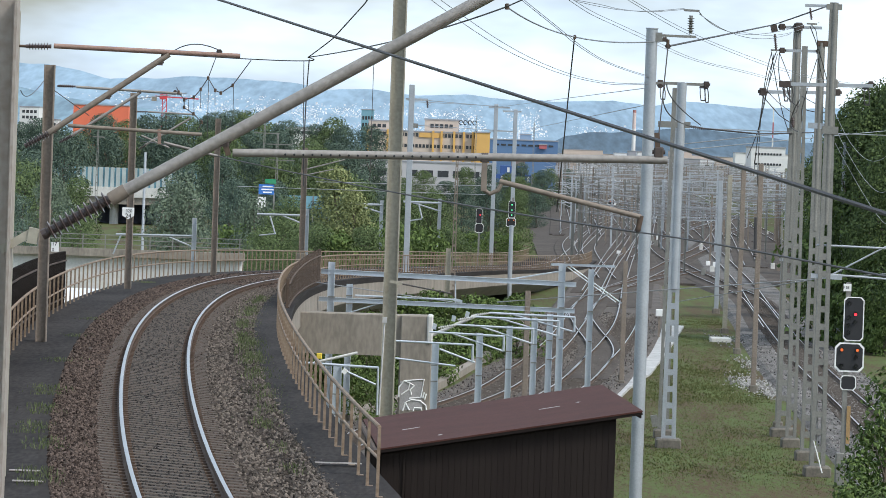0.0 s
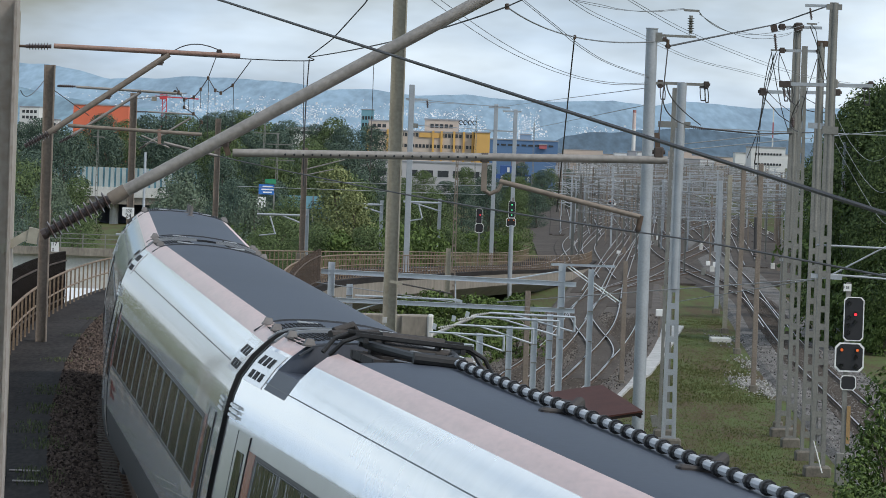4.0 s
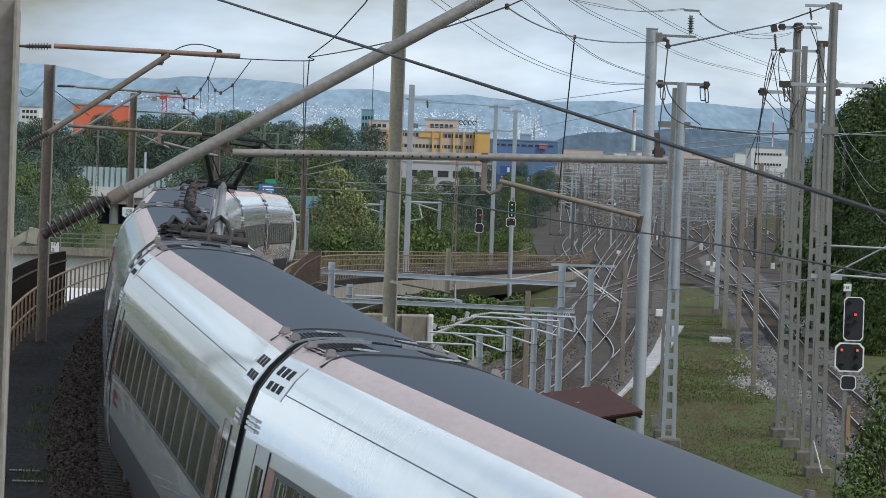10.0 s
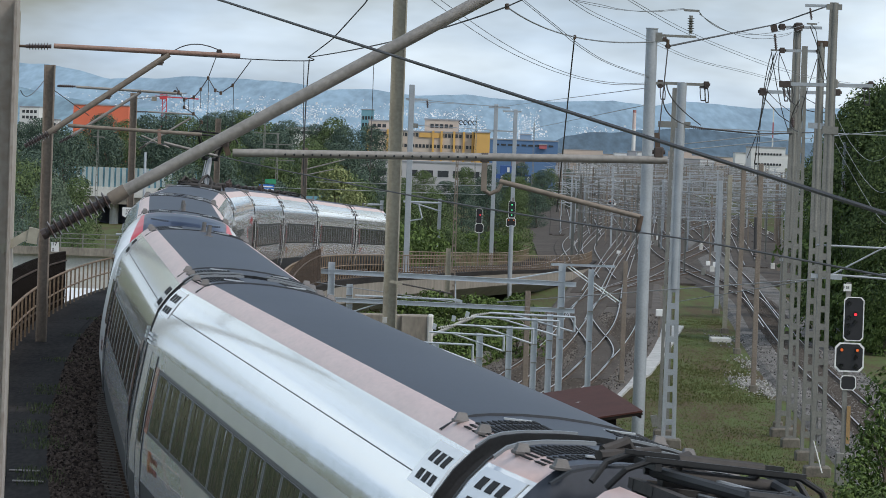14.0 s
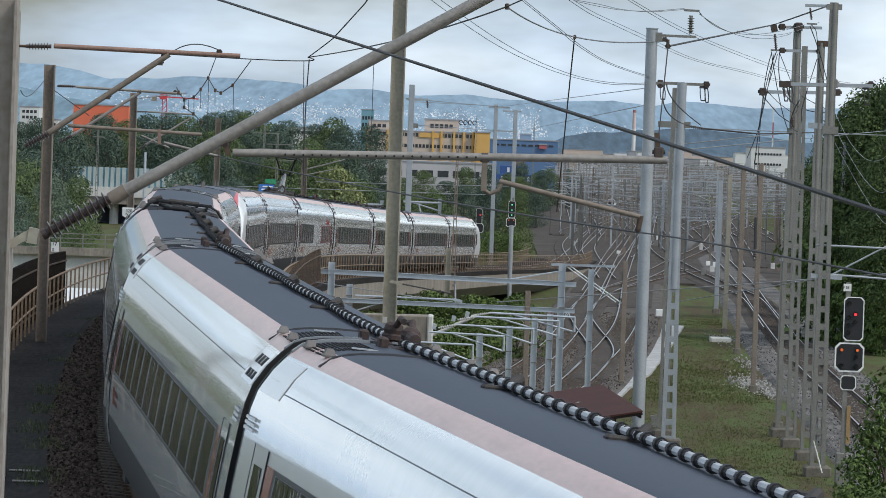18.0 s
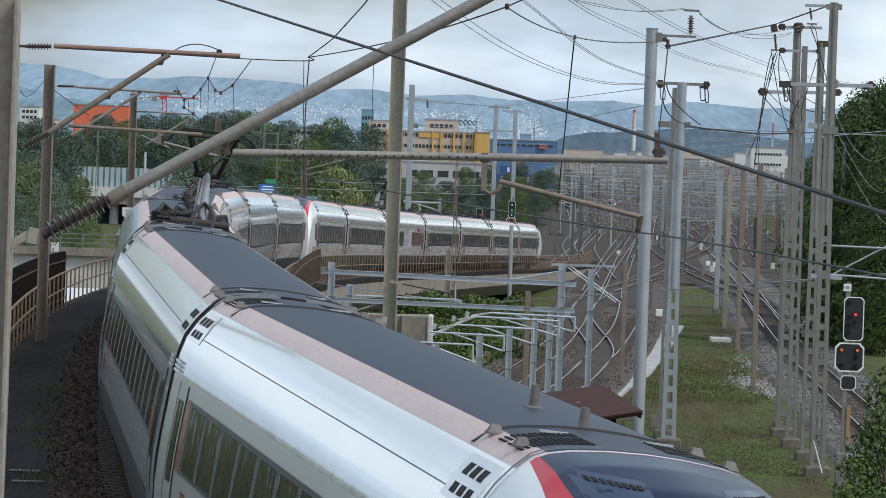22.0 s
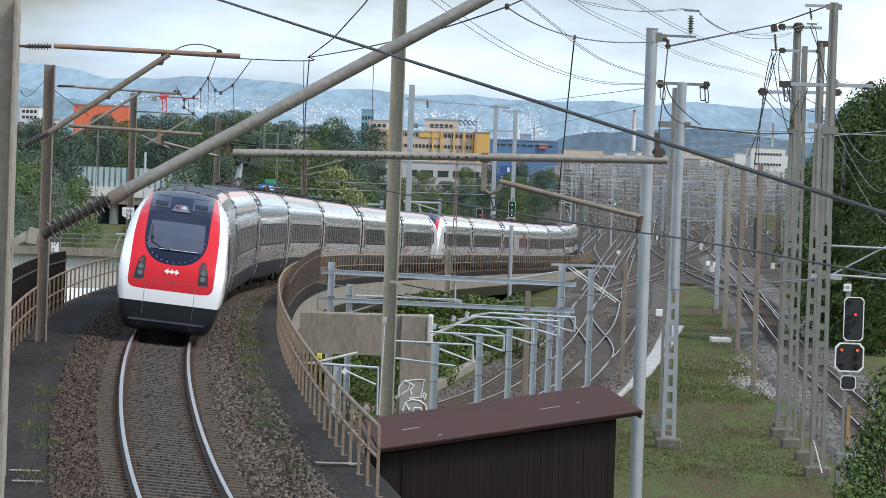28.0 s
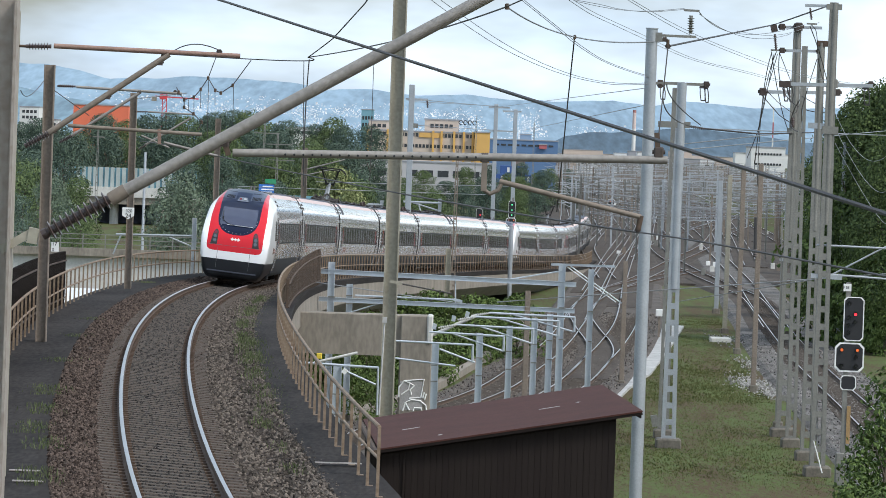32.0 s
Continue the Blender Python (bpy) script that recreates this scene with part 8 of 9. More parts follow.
tree_row(262, -2.2, 5.5, 1.34, [(-2.0, -2.6), (-0.0, -2.6), (2.5, -2.5), (5.7, -2.4)], ['bush'], 2.0)
tree_row(232, -6.5, 0.3, 1.30, [(-6.2, -2.9), (-2.2, -3.2), (0.6, -2.6)], ['bush'], 2.0)
tree_row(205, -6.7, -1.7, 1.25, [(-6.4, -3.5), (-4.4, -3.8), (-1.9, -4.2)], ['bush'], 2.0)
plant("bank", 29.3, 300.0, -6.3, 17.9, 5.9)
plant("bank", 29.5, 310.0, -6.3, 17.2, 4.9)
plant("bank", 27.8, 296.0, -6.3, 11.5, 3.6)
plant("bank", 28.5, 288.0, -6.3, 15.1, 4.9)
plant("bank", 26.9, 300.0, -6.3, 16.4, 3.7)
plant("bank", 31.1, 360.0, -6.3, 15.7, 3.5)
plant("bank", 31.1, 340.0, -6.3, 17.9, 4.6)
plant("bank", 36.0, 430.0, -6.3, 14.5, 3.7)
plant("bank", 41.0, 500.0, -6.3, 13.2, 3.7)
plant("bank", 46.4, 580.0, -6.1, 11.5, 3.5)
plant("bush", 26.8, 300.0, -6.3, 10.4, 2.9)
plant("bush", 27.9, 320.0, -6.3, 7.5, 2.7)
plant("bush", 27.4, 294.0, -6.3, 7.2, 3.6)
plant("bush", 27.5, 310.0, -6.3, 5.8, 2.6)
plant("bush", 28.0, 288.0, -6.3, 5.6, 3.9)
plant("bush", 28.7, 330.0, -6.3, 3.3, 2.4)
plant("bush", 26.9, 292.0, -6.3, 3.3, 2.5)
plant("bush", 27.6, 286.0, -6.3, 3.0, 2.8)
plant("bush", 42.0, 520.0, -6.3, 8.9, 2.5)
plant("bank", 50.8, 640.0, -5.5, 9.6, 3.1)
plant("bank", 59.0, 760.0, -4.3, 8.1, 3.7)
plant("bush", 29.2, 290.0, -6.3, 8.1, 3.2)
plant("bank", 34.2, 400.0, -6.3, 11.2, 2.9)
plant("bush", 39.1, 470.0, -6.3, 9.3, 2.9)
plant("near", 12.3, 128.0, -6.2, 5.6, 1.9)
plant("near", 10.9, 118.0, -6.2, 4.7, 1.6)
plant("near", 13.3, 135.0, -6.2, 6.3, 1.8)
plant("near", 10.0, 112.0, -6.2, 4.4, 1.1)
plant("near", 10.1, 105.0, -6.2, 4.8, 1.5)
for i in range(26):   # unseen trees added on the outer side of the viaduct, for the train's side to mirror
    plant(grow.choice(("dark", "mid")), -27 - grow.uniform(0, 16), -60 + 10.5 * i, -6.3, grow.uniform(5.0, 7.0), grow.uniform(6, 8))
for src in [q[0] for v in TREES.values() for q in v]:
    for o in (*src.children_recursive, src):
        bpy.data.objects.remove(o)
# ---- grass tufts, gravel heaps ----
rgr = np.random.RandomState(8)
PALE_STONE = island_mat("pale_gravel_stones", (0.16, 0.155, 0.15), (0.46, 0.45, 0.43))
for cx, cy, sx, sy, n in ((16.6, 246, 1.1, 9, 420), (17.0, 236, 0.9, 6, 260), (18.7, 303, 0.9, 7, 200), (18.0, 268, 0.7, 9, 160)):
    s = Shape()
    for _ in range(n):
        r = rgr.uniform(0.03, 0.10)
        c = Vector((cx + rgr.normal(0, sx * 0.5), cy + rgr.normal(0, sy * 0.5), LAND_Z + 0.04))
        e = Euler(rgr.uniform(0, 6.3, 3)).to_matrix()
        s.add([c + e @ Vector(q) * r for q in STONE_V], STONE_F)
    solid("gravel_heap", s, PALE_STONE, "spilled pale gravel in the grass", "gravel", group="gravel heaps", kind="stuff")
solid("concrete_slab", Shape().box((18.2, 300.5, LAND_Z + 0.1), (1.3, 2.6, 0.3), chamfer=0.04), CONCRETE_PALE, "flat pale concrete cover slab in the grass", "slab")
s = Shape()
for _ in range(9000):
    t = rgr.rand() ** 1.3
    y = 118 + 190 * t
    x = float(np.interp(y, [q[1] for q in MAIN_R], [q[0] for q in MAIN_R])) + rgr.uniform(-3.0, 3.0)
    r = rgr.uniform(0.03, 0.07)
    c = Vector((x, y, BED_Z + 0.03 - max(0, abs(x - float(np.interp(y, [q[1] for q in MAIN_R], [q[0] for q in MAIN_R]))) - 2.5) * 0.35))
    e = Euler(rgr.uniform(0, 6.3, 3)).to_matrix()
    s.add([c + e @ Vector(q) * r for q in STONE_V], STONE_F)
solid("loose_gravel", s, island_mat("grey_main_line_stones", (0.03, 0.028, 0.027), (0.36, 0.34, 0.32)), "loose grey ballast stones of the main line", "gravel", kind="stuff")

# grass tufts on the strip between the yard and the main line
TUFT = island_mat("grass_blades", (0.054, 0.080, 0.026), (0.140, 0.140, 0.056))
for part_no, (ya_, yb_, n_) in enumerate(((140, 200, 22000), (200, 260, 15000), (260, 345, 9000))):
    vv, ff = [], []
    for _ in range(n_):
        y = rgr.uniform(ya_, yb_)
        left = float(np.interp(y, [q[1] for q in LOWER_B], [q[0] for q in LOWER_B])) + 3.2
        right = float(np.interp(y, [q[1] for q in MAIN_R], [q[0] for q in MAIN_R])) - 3.6
        x = rgr.uniform(min(left, right - 1.0), right)
        if noise.noise(Vector((x * 0.6, y * 0.16, 7))) * 0.8 + 0.25 < rgr.uniform(-0.5, 0.5):
            continue
        c = Vector((x, y, land_z(x, y) - 0.02))
        for _b in range(3):
            hh = rgr.uniform(0.03, 0.11)
            a = rgr.uniform(0, 6.28)
            d = Vector((math.cos(a), math.sin(a), 0))
            w = Vector((-d.y, d.x, 0)) * rgr.uniform(0.010, 0.022)
            k = len(vv)
            p = c + d * 0.05
            vv += [p - w, p + w, p + d * hh * 0.6 + Vector((0, 0, hh))]
            ff.append((k, k + 1, k + 2))
    me = bpy.data.meshes.new("grass")
    me.from_pydata(vv, [], ff)
    me.materials.append(TUFT)
    tagged(new("grass", me), "short rough green and yellowish grass", "grass", kind="stuff")
# loose stones along the curving yard tracks
s = Shape()
for line_ in (LOWER_A, LOWER_B):
    for _ in range(5000):
        y = 190 + 150 * rgr.rand()
        x = float(np.interp(y, [q[1] for q in line_], [q[0] for q in line_])) + rgr.uniform(-2.3, 2.3)
        r = rgr.uniform(0.035, 0.08)
        c = Vector((x, y, BED_Z + 0.03))
        e = Euler(rgr.uniform(0, 6.3, 3)).to_matrix()
        s.add([c + e @ Vector(q) * r for q in STONE_V], STONE_F)
solid("loose_gravel", s, island_mat("brown_yard_stones", (0.025, 0.021, 0.018), (0.27, 0.24, 0.215)), "loose grey-brown ballast stones of the yard tracks", "gravel", kind="stuff")
# ================= far yard: portals =================
def portal_row(y, x0, x1, posts, top, material=GALV):
    """A portal over the tracks: posts, a trussed beam, droppers."""
    t = thing("catenary_portal", "grey steel catenary portal across the yard", "catenary portal", ((x0 + x1) / 2, y, BED_Z), group="catenary portals")
    xs = np.linspace(x0, x1, posts)
    h = top - BED_Z
    cx = (x0 + x1) / 2
    for x in xs:
        part("post", Shape().box((x - cx, 0, h / 2 + 0.6), (0.20, 0.20, h + 1.2)), material, t)
    for dz in (-0.25, 0.25):
        part("chord", Shape().beam((x0 - cx - 0.6, 0, h + dz), (x1 - cx + 0.6, 0, h + dz), 0.12, 0.09), material, t)
    n = int((x1 - x0) / 1.3)
    tr = Shape()
    for i in range(n):
        a = x0 - cx + (x1 - x0) * i / n
        tr.box((a, 0, h), (0.07, 0.07, 0.5))
    part("web", tr, material, t, kind="stuff")
    for i in range(int((x1 - x0) / 4.6)):
        a = x0 - cx + 2.2 + 4.6 * i
        part("dropper", Shape().box((a, 0, h - 0.9), (0.06, 0.06, 1.5)).beam((a, 0, h - 1.5), (a + 1.6, 0, h - 1.75), 0.07, 0.07), material, t)


def yard_edges(y):
    f_ = max(0.0, min(1.0, (y - 640) / 960))
    if y < 640:
        return 12 + (y - 425) * 0.018, 33 + (y - 425) * 0.135
    return 15 + 22 * f_, 62 + 45 * f_


rngy = random.Random(11)
y = 560.0
k = 0
while y < 1650:
    xl, xr = yard_edges(y)
    a_cut, b_cut = rngy.uniform(0, 0.35), rngy.uniform(0.65, 1.0)
    portal_row(y, xl + (xr - xl) * a_cut, xl + (xr - xl) * b_cut, 3 + k % 3, 0.2 + 1.3 * rngy.random() + (1.4 if k % 4 == 0 else 0), (GALV, GALV_OLD, BROWN_STEEL)[k % 3])
    y += 12 + 10 * rngy.random() + (y - 560) * 0.010
    k += 1
for i in range(200):
    yy = 560 + 1050 * rngy.random() ** 1.2 if i > 22 else rngy.uniform(440, 600)
    xl, xr = yard_edges(yy)
    x = rngy.uniform(xl, xr)
    hgt = rngy.choice((5.5, 6.5, 7.5, 8.5, 9.5))
    m = mast((x, yy, BED_Z), BED_Z + hgt, 0.19, rngy.choice(("hbeam", "hbeam", "square")), rngy.choice((GALV, GALV_OLD, GALV_OLD, BROWN_STEEL)), "grey steel mast in the far yard", foot=False)
    sx = rngy.choice((-1, 1))
    rod(m, (x, yy, BED_Z + hgt - 0.3), (x + sx * 3.1, yy, BED_Z + hgt - 0.2), 0.04, GALV)
    rod(m, (x, yy, BED_Z + hgt - 1.4), (x + sx * 2.6, yy, BED_Z + hgt - 0.3), 0.03, GALV, "brace")
# contact and carrier lines over the far tracks, and cross spans between masts
for a, b in zip(FAR_FROM, FAR_TO):
    for dz, sag in ((-0.4, 0.0), (0.9, 0.5)):
        for y0 in (640, 700, 760, 820, 890, 960):
            t0, t1 = (y0 - 640) / 960, (y0 + 62 - 640) / 960
            wire([(a + (b - a) * t0 + 0.3, y0, dz), (a + (b - a) * t1 - 0.3, y0 + 62, dz)], 0.022, WIRE_PALE, "thin grey overhead line", sag=sag, n=6)
for i in range(100):
    yy = rngy.uniform(450, 900)
    xl, xr = yard_edges(yy)
    x0 = rngy.uniform(xl, xr - 12)
    z = rngy.uniform(-1.4, 1.6)
    wire([(x0, yy, z), (x0 + rngy.uniform(9, 22), yy + rngy.uniform(-4, 4), z + rngy.uniform(-0.3, 0.3))], 0.032, WIRE_PALE, "grey cross-span wire over the yard", sag=0.35, n=6)
for i in range(26):
    yy = 440 + 800 * rngy.random()
    xl, xr = yard_edges(yy)
    x = rngy.uniform(xl, xr)
    dx = rngy.uniform(-8, 8)
    wire([(x, yy, rngy.uniform(-0.5, 1.2)), (x + dx, yy + rngy.uniform(40, 160), rngy.uniform(-0.5, 1.2))], 0.02, WIRE_PALE, "thin grey overhead line", sag=0.4)
for i in range(46):
    yy = 440 + 620 * rngy.random()
    xl, xr = yard_edges(yy)
    x = rngy.uniform(xl, xr)
    c = rngy.choice((WHITE, CONCRETE_PALE, GALV_OLD, BROWN_STEEL))
    hh = rngy.uniform(0.4, 0.9)
    solid("trackside_box", Shape().box((x, yy, BED_Z + hh / 2), (0.45, 0.35, hh), chamfer=0.03), c, "small trackside equipment box in the yard", "equipment box", group="trackside boxes")

# ================= buildings =================
# tan and orange are lightened to carry the haze over the distance
TAN = mat("tan_render", (0.55, 0.455, 0.385), 0.85, var=0.08, scale=0.2)
ORANGE = mat("orange_panels", (0.66, 0.39, 0.12), 0.7, var=0.08, scale=0.3)
PANE = mat("dark_pane", (0.05, 0.055, 0.06), 0.15, var=0.2)
SIGNAL_ORANGE = mat("signal_orange_cladding", (0.72, 0.17, 0.09), 0.7, var=0.05, scale=0.2)
PALE_WALL = mat("pale_render", (0.68, 0.68, 0.66), 0.8, var=0.08, scale=0.2)
GREY_ROOF = mat("grey_flat_roof", (0.30, 0.31, 0.33), 0.8, var=0.15, scale=0.3)
RED_CLAD = mat("red_cladding", (0.40, 0.12, 0.13), 0.7, var=0.06)
TEAL = mat("teal_glass", (0.18, 0.36, 0.44), 0.2, var=0.08)


def building(x0, x1, y, depth, z1, wall, label, rows=(), roof=GREY_ROOF, name="building", pane=PANE, foot=LAND_Z):
    """A block with its roof slab and its windows; rows: height, window height, count, share of the width."""
    t = thing(name, label, "building", ((x0 + x1) / 2, y + depth / 2, foot), kind="")
    w = x1 - x0
    h = z1 - foot
    part("wall", Shape().box((0, 0, h / 2), (w, depth, h)), wall, t)
    part("roof", Shape().box((0, 0, h + 0.15), (w + 0.3, depth + 0.3, 0.3)), roof, t)
    for z, wh, n, share in rows:
        pw = w * share / n
        me = Shape().box((0, 0, 0), (pw * 0.7, 0.12, wh)).mesh("window", pane)
        for i in range(n):
            ob = part("window", me, None, t)
            ob.location = (-w * share / 2 + pw * (i + 0.5), -depth / 2 - 0.03, z - foot)
    return t


b = building(-19.3, 7.6, 1100, 30, 8.6, TAN, "long tan commercial building with orange pillars", ((5.3, 0.8, 30, 0.96), (7.9 - 0.9 + 0.9, 0.85, 30, 0.96)), name="commercial_building")
for x_ in (-12.9, -8.2, -5.3, 2.6, 4.6, 7.6, 9.9, 12.0):
    ob = part("pillar", Shape().box((x_, -15.25, (9.0 - LAND_Z) / 2), (0.5, 0.5, 9.0 - LAND_Z)), ORANGE, b, "orange pillar")
part("panel_band", Shape().box((2.0, -15.12, 7.9 - LAND_Z), (5.5, 0.25, 1.1)), ORANGE, b, "orange panel band")
building(6.6, 10.2, 1098, 32, 8.9, ORANGE, "orange stair tower of the commercial building")
building(-5.4, 2.7, 1106, 12, 11.6, TAN, "tan plant room on the roof", ((10.2, 0.9, 5, 0.7),), foot=8.5)
building(-18.8, -13.7, 1106, 10, 10.9, TAN, "tan plant room on the roof", ((9.8, 0.8, 3, 0.7),), foot=8.5)
signm = thing("roof_sign", "dark curved roof sign drawn as plain loops", "sign", (4.8, 1104, 8.6))
for i in range(4):
    part("loop", Shape().line([(-1.6 + 1.1 * i + 0.45 * math.cos(a), 0, 2.6 + 0.5 * math.sin(a)) for a in np.linspace(0, 5.2, 9)], 0.12, 6), BLACK, signm)
for dx in (-2, 2):
    part("leg", Shape().box((dx, 0, 1.2), (0.1, 0.1, 2.4)), BLACK, signm)
building(-17.6, 10.2, 950, 16, 2.0, mat("grey_white_render", (0.47, 0.46, 0.47), 0.8, var=0.1, scale=0.2), "low grey-white industrial building with a flat roof", ((-0.2, 1.3, 7, 0.8),))
building(-26.5, -17.6, 955, 16, 0.4, PALE_WALL, "low white flat-roofed annex", ((-1.0, 0.8, 5, 0.8),))
# the store's blue is dulled, haze put into the wall colour
building(11.7, 30.0, 1250, 40, 7.6, mat("hazed_blue_cladding", (0.10, 0.185, 0.33), 0.7, var=0.12, scale=0.15), "large blue warehouse store with haze in its colour", ((6.3, 0.5, 9, 0.9),))
building(20.0, 23.0, 1262, 10, 9.2, mat("muted_blue_cladding", (0.22, 0.31, 0.43), 0.6, var=0.08), "muted blue stair tower of the store")
building(17.5, 21.0, 1235, 8, 3.6, mat("brown_cladding", (0.24, 0.18, 0.17), 0.8), "brown low front building")
building(25.0, 27.0, 1249.3, 0.5, 6.6, RED_CLAD, "small faded red sign on the store front", foot=5.5, name="advertising_sign")
CONTAINER = mat("faded_container_blue", (0.035, 0.09, 0.27), 0.6, var=0.15)
for x_, z_ in ((11.6, -0.6), (14.4, -0.6), (17.2, -0.6), (12.9, 1.25), (15.7, 1.25)):
    ct = thing("container", "blue shipping container stacked in the yard", "container", (x_, 985, z_ - 1.2), group="containers")
    part("body", Shape().box((0, 0, 0.9), (2.7, 2.4, 1.75), chamfer=0.05), CONTAINER, ct)
    part("door_panel", Shape().box((0.4, -1.24, 0.9), (0.5, 0.05, 1.0)), PALE_WALL, ct, "white marking panel")
solid("container_stand", Shape().box((14.4, 985, -4.1), (9.0, 3.0, 4.6)), CONCRETE, "concrete base under the containers", "plinth")
building(-101, -86.1, 1250, 30, 13.1, SIGNAL_ORANGE, "large plain orange-red hall")
building(-120.1, -114.6, 1300, 14, 12.2, PALE_WALL, "white apartment block among trees", ((11.0, 0.8, 4, 0.8), (9.4, 0.8, 4, 0.8)))
building(-112.5, -108.5, 1290, 10, 8.8, PALE_WALL, "white house among the trees", ((7.6, 0.8, 3, 0.8),))
building(72.4, 80.5, 1100, 20, 7.7, PALE_WALL, "white factory block with windows", ((6.2, 0.5, 9, 0.8), (3.8, 0.5, 9, 0.8)))
building(-33.5, -28.7, 1800, 10, 18.1, TEAL, "teal glass office tower far off", ((15.0, 1.4, 4, 0.9), (12.4, 1.4, 4, 0.9)))
building(-40.2, -28.3, 1150, 14, 8.6, PALE_WALL, "long white building among the trees", ((7.6, 0.7, 10, 0.9),))
for i in range(34):
    yy = 1700 + 900 * rngy.random()
    x0 = rngy.uniform(0.020, 0.068) * yy
    w = rngy.uniform(6, 22)
    building(x0, x0 + w, yy, 14, rngy.uniform(0.5, 6.5), rngy.choice((PALE_WALL, PALE_WALL, GREY_ROOF, TAN, GREY_ROOF)), rngy.choice(("far pale industrial building", "far flat-roofed industrial building")), ((0.4, 0.9, 6, 0.85),))

# chimney, crane, aerial mast
ch = thing("chimney", "tall pale chimney with a red-brown top", "chimney", (100.8, 2500, LAND_Z))
for z0, z1, m in ((0, 24.0, PALE_WALL), (24.0, 32.6, mat("faded_pink_band", (0.62, 0.50, 0.47), 0.8)), (32.6, 34.0, mat("faded_red_band", (0.40, 0.17, 0.15), 0.8))):
    part("section", Shape().tube((0, 0, z0), (0, 0, z1), 1.15 - z0 * 0.006, 1.15 - z1 * 0.006, n=18), m, ch, smooth=True)
cr = thing("tower_crane", "red tower crane above the trees", "crane", (-91.8, 1500, LAND_Z))
CRANE_RED = mat("crane_red", (0.60, 0.06, 0.07), 0.6)
for sx in (-0.7, 0.7):
    for sy in (-0.7, 0.7):
        part("leg", Shape().box((sx, sy, 13), (0.18, 0.18, 26)), CRANE_RED, cr)
lat_ = Shape()
for i in range(14):
    lat_.beam((-0.7, -0.7, 1.8 * i), (0.7, -0.7, 1.8 * i + 1.8), 0.2, 0.2)
part("bracing", lat_, CRANE_RED, cr)
part("jib", Shape().beam((-3, 0, 24.4), (11, 0, 23.9), 0.3, 0.4), CRANE_RED, cr)
part("cab", Shape().box((-0.5, 0, 24.2), (2.2, 2, 1.6)), CRANE_RED, cr)
part("counterweight", Shape().box((-3.4, 0, 23.6), (1.6, 1.5, 1.6)), CONCRETE, cr)
am = thing("aerial_mast", "thin lattice aerial mast behind the factory", "aerial mast", (87.9, 1250, LAND_Z))
for k_ in range(6):
    part("section", Shape().box((0, 0, 2.2 + 4.2 * k_), (0.34, 0.34, 4.2)), PALE_WALL if k_ % 2 else RED_CLAD, am)

# blue road sign, overpass, road bridge
rs = thing("road_sign", "blue motorway direction sign on two posts", "road sign", (-16.2, 420, LAND_Z))
part("panel", Shape().box((0, 0, 7.5), (1.4, 0.08, 0.9), chamfer=0.02), mat("sign_blue", (0.03, 0.16, 0.50), 0.5), rs)
for dz, w_ in ((0.25, 0.9), (0.0, 1.1), (-0.25, 0.8)):
    part("lettering_bar", Shape().box((0.1, -0.06, 7.5 + dz), (w_, 0.02, 0.12)), WHITE, rs)
part("green_panel", Shape().box((0.35, 0, 8.25), (1.0, 0.08, 0.4)), mat("sign_green", (0.03, 0.25, 0.12), 0.5), rs)
for dx in (-0.7, 0.7):
    part("post", Shape().box((dx, 0.1, 3.6), (0.14, 0.14, 7.2)), GALV_OLD, rs)
part("white_panel", Shape().box((-0.45, 0.02, 6.3), (0.8, 0.06, 1.0)), WHITE, rs)
nb1 = thing("noise_barrier", "long grey-green transparent noise barrier", "noise barrier", (-8.0, 440, LAND_Z))
for i in range(4):
    part("panel", Shape().box((-7.2 + 1.8 * i, 0, 6.2), (1.7, 0.08, 1.2)), TEAL, nb1)
    part("post", Shape().box((-8.1 + 1.8 * i, 0, 3.4), (0.12, 0.14, 6.9)), GALV_OLD, nb1)

BARRIER = mat("grey_green_barrier_panel", (0.40, 0.45, 0.44), 0.6, var=0.2, scale=0.6)
ov = thing("road_overpass", "grey concrete road overpass with slatted pale noise walls", "overpass", (-46, 615, LAND_Z))
part("deck", Shape().box((0, 4, 3.2), (26, 10, 1.0)), CONCRETE, ov)
part("parapet", Shape().box((0, -1.1, 4.3), (26, 0.4, 1.3)), CONCRETE_PALE, ov)
for i in range(34):
    ob = part("barrier_slat", Shape().box((-12.6 + 0.76 * i, -1.0 + (i % 2) * 0.1, 6.2), (0.5, 0.12, 2.7)), BARRIER, ov)
part("barrier_glass", Shape().box((0, -0.8, 6.2), (26, 0.06, 2.6)), TEAL, ov)
for dx in (-10, -4.5, 2, 8):
    part("column", Shape().tube((dx, 2, -0.2), (dx, 2, 2.8), 0.6, n=12), CONCRETE_PALE, ov)
part("abutment", Shape().box((11, 3, 1.4), (5, 9, 2.9)), CONCRETE, ov)
# dark blue sheet that stands in for the shade under the deck
part("shadowed_wall", Shape().box((0, 8.8, 1.4), (26, 0.4, 3.0)), mat("painted_blue_grey_shade", (0.10, 0.11, 0.15), 0.9), ov)

rb_ = thing("road_bridge", "pale concrete road bridge with a steel railing", "bridge", (-25, 300, LAND_Z))
part("girder", Shape().box((-5, 1, 3.15), (34, 3, 2.2), chamfer=0.1), CONCRETE_PALE, rb_, "pale concrete girder")
part("edge_beam", Shape().box((-5, -0.6, 4.4), (34.4, 0.7, 0.5)), CONCRETE, rb_)
for z in (4.95, 5.25, 5.55):
    part("handrail", Shape().beam((-22, -0.6, z), (12, -0.6, z), 0.05, 0.05), GALV_OLD, rb_)
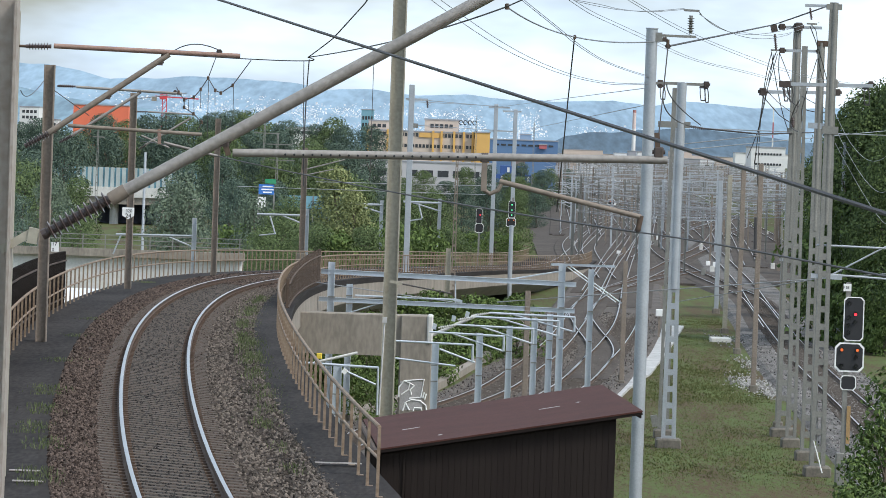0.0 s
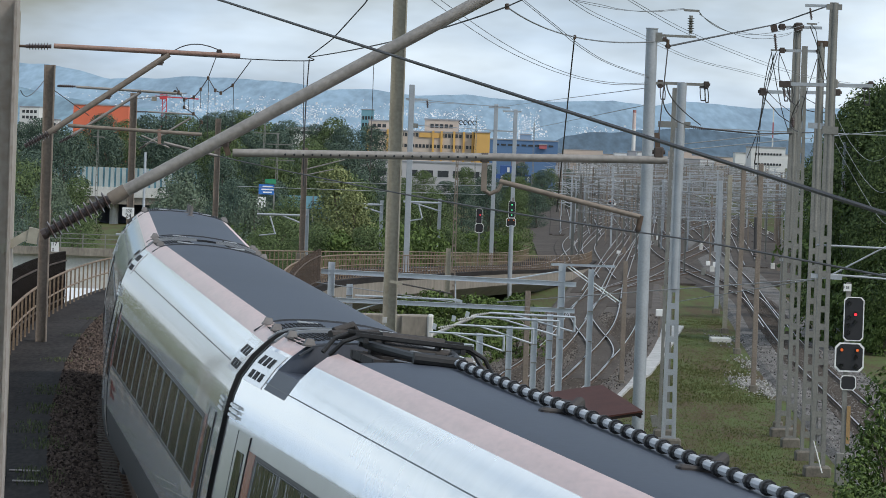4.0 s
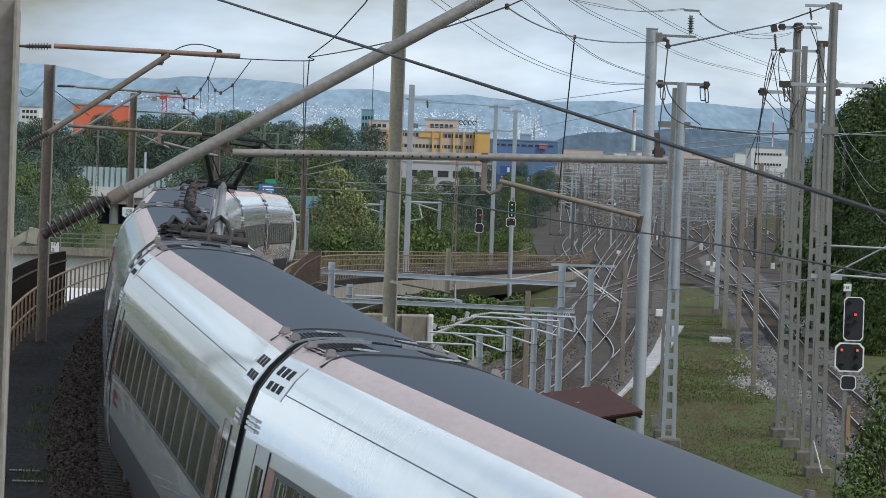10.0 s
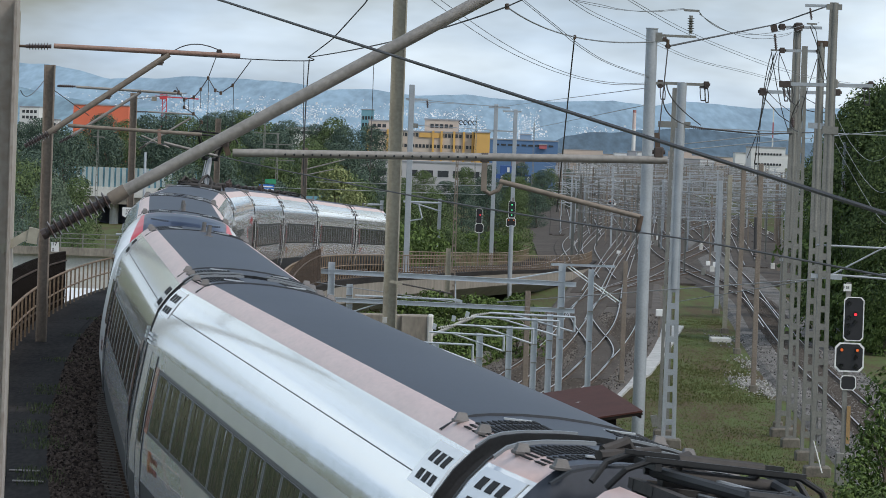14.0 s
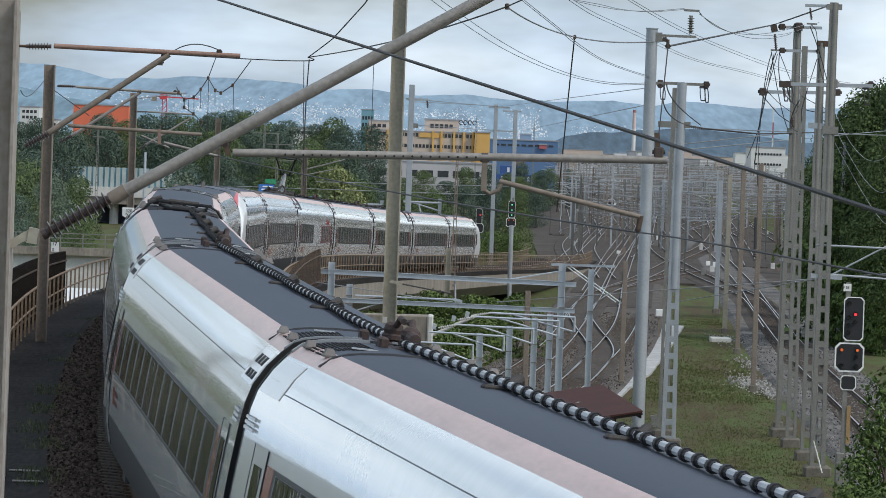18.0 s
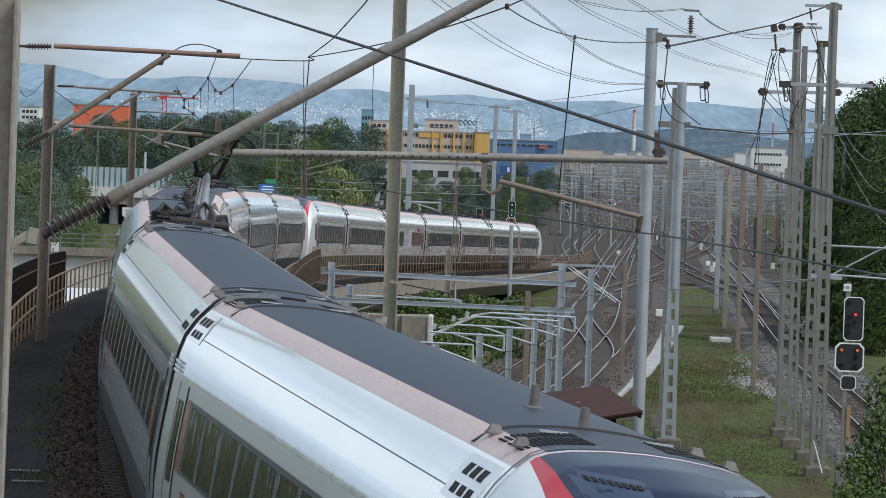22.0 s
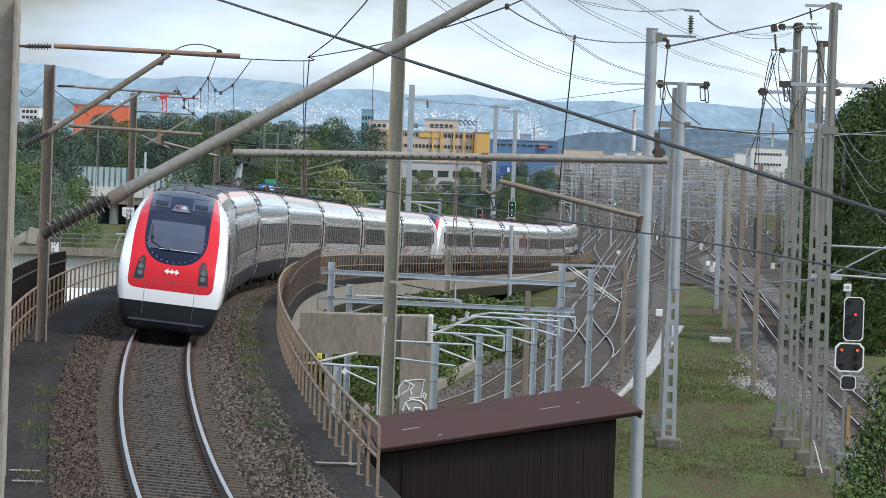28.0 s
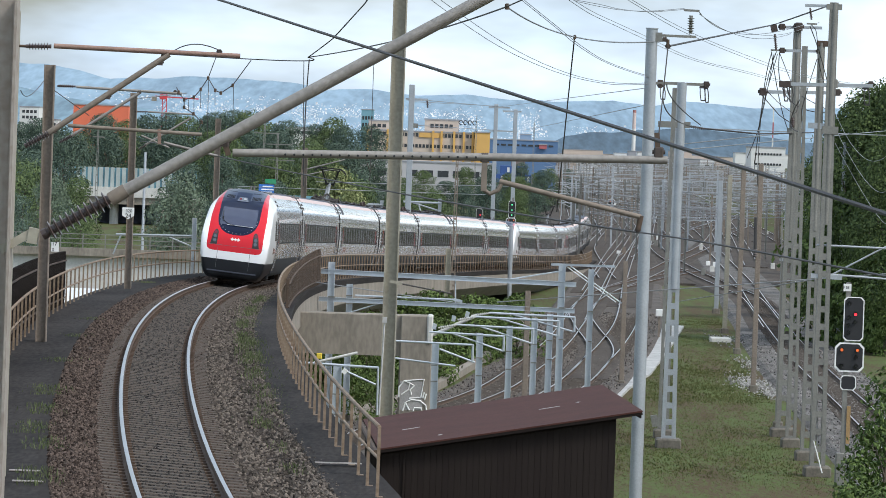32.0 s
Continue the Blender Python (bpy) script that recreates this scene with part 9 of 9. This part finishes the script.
for i in range(24):
    part("post", Shape().box((-21.5 + 1.45 * i, -0.6, 5.1), (0.07, 0.07, 1.0)), GALV_OLD, rb_)
for dx in (-18, -6, 6):
    part("pier", Shape().box((dx, 1, 1.0), (1.2, 1.6, 2.2)), CONCRETE, rb_)
sheet("concrete_apron", [(-60, 306), (-8, 306), (-10, 420), (-62, 420)], LAND_Z + 0.18, mat("bright_pale_paving", (0.78, 0.78, 0.77), 0.6, var=0.06, scale=0.2), "bright pale concrete yard under the bridge", "pavement")

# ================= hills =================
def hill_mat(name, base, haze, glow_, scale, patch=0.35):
    """Wooded slopes with haze put on as a pale blue glow of the surface: woods and clearings as soft patches at two
    scales.
    """
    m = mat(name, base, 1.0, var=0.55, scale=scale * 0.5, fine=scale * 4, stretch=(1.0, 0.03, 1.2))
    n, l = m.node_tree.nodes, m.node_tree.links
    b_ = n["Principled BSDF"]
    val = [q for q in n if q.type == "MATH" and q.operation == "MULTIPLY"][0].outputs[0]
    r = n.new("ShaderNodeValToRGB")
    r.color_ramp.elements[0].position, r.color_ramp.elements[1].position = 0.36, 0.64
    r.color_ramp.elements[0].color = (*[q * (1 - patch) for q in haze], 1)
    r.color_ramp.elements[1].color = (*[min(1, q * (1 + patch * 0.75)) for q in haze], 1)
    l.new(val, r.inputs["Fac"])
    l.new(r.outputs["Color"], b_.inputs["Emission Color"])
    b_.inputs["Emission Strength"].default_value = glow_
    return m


def ridge(name, y0, y1, profile, material, label):
    xs = np.linspace(profile[0][0], profile[-1][0], 160)
    tops = np.interp(xs, [q[0] for q in profile], [q[1] for q in profile])
    s = Shape()
    rings = []
    for j, k_ in enumerate(np.linspace(0, 1, 9)):
        yy = y1 + (y0 - y1) * k_
        e = (1 - k_) ** 1.2
        rings.append([(x * yy / y1, yy, LAND_Z - 2 + (t + 2 - LAND_Z) * e + 2.0 * e * noise.noise(Vector((x * 0.02, yy * 0.004, 3))) * (k_ > 0) + 1.2 * noise.noise(Vector((x * 0.06, j, 1))) * e) for x, t in zip(xs, tops)])
    s.loft(rings, closed=False)
    return tagged(new(name, s.mesh(name, material, True)), label, "hill", kind="structure")


# haze over the hills is emission on their own surface
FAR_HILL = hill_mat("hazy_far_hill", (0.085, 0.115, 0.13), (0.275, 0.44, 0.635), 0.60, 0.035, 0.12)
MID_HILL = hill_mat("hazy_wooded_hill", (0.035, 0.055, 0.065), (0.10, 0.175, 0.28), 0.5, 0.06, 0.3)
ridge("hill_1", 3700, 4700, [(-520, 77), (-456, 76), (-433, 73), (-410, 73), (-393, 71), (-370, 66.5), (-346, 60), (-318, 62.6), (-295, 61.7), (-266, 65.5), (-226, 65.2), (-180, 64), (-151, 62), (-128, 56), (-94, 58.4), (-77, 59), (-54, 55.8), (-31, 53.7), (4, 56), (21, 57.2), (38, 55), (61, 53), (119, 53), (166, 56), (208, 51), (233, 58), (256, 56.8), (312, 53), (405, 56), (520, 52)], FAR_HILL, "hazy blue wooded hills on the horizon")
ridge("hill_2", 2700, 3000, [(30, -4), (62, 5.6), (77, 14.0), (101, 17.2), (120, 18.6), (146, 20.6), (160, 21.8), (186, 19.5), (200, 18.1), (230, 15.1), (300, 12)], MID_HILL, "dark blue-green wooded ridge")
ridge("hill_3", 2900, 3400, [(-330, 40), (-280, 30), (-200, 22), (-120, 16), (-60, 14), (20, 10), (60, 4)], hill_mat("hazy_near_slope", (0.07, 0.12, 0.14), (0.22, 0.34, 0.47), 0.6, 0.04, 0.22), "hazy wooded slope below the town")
# the town on the slopes: tiny houses in clusters, joined; their walls glow to imitate haze
town = Shape()
rt = random.Random(21)
while len(town.f) < 6 * 7200:
    yy = rt.uniform(3950, 4300)
    ang = rt.triangular(-0.098, 0.062, rt.choice((-0.08, -0.05, -0.04, 0.01, 0.03)))
    x = ang * yy
    zt = rt.triangular(2, 44 if ang < 0.02 else 27, 10)
    if noise.noise(Vector((x * 0.035, zt * 0.11, 5))) < rt.uniform(-0.25, 0.25):
        continue
    big = rt.random() < 0.05
    w, h = rt.uniform(0.3, 1.05) * (1.8 if big else 1), rt.uniform(0.3, 0.8) * (2.6 if big else 1)
    town.box((x, yy, zt), (w, 3, h))
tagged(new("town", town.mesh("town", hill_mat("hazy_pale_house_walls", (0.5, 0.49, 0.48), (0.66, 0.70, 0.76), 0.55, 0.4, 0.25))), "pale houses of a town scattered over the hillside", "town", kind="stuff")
motions()
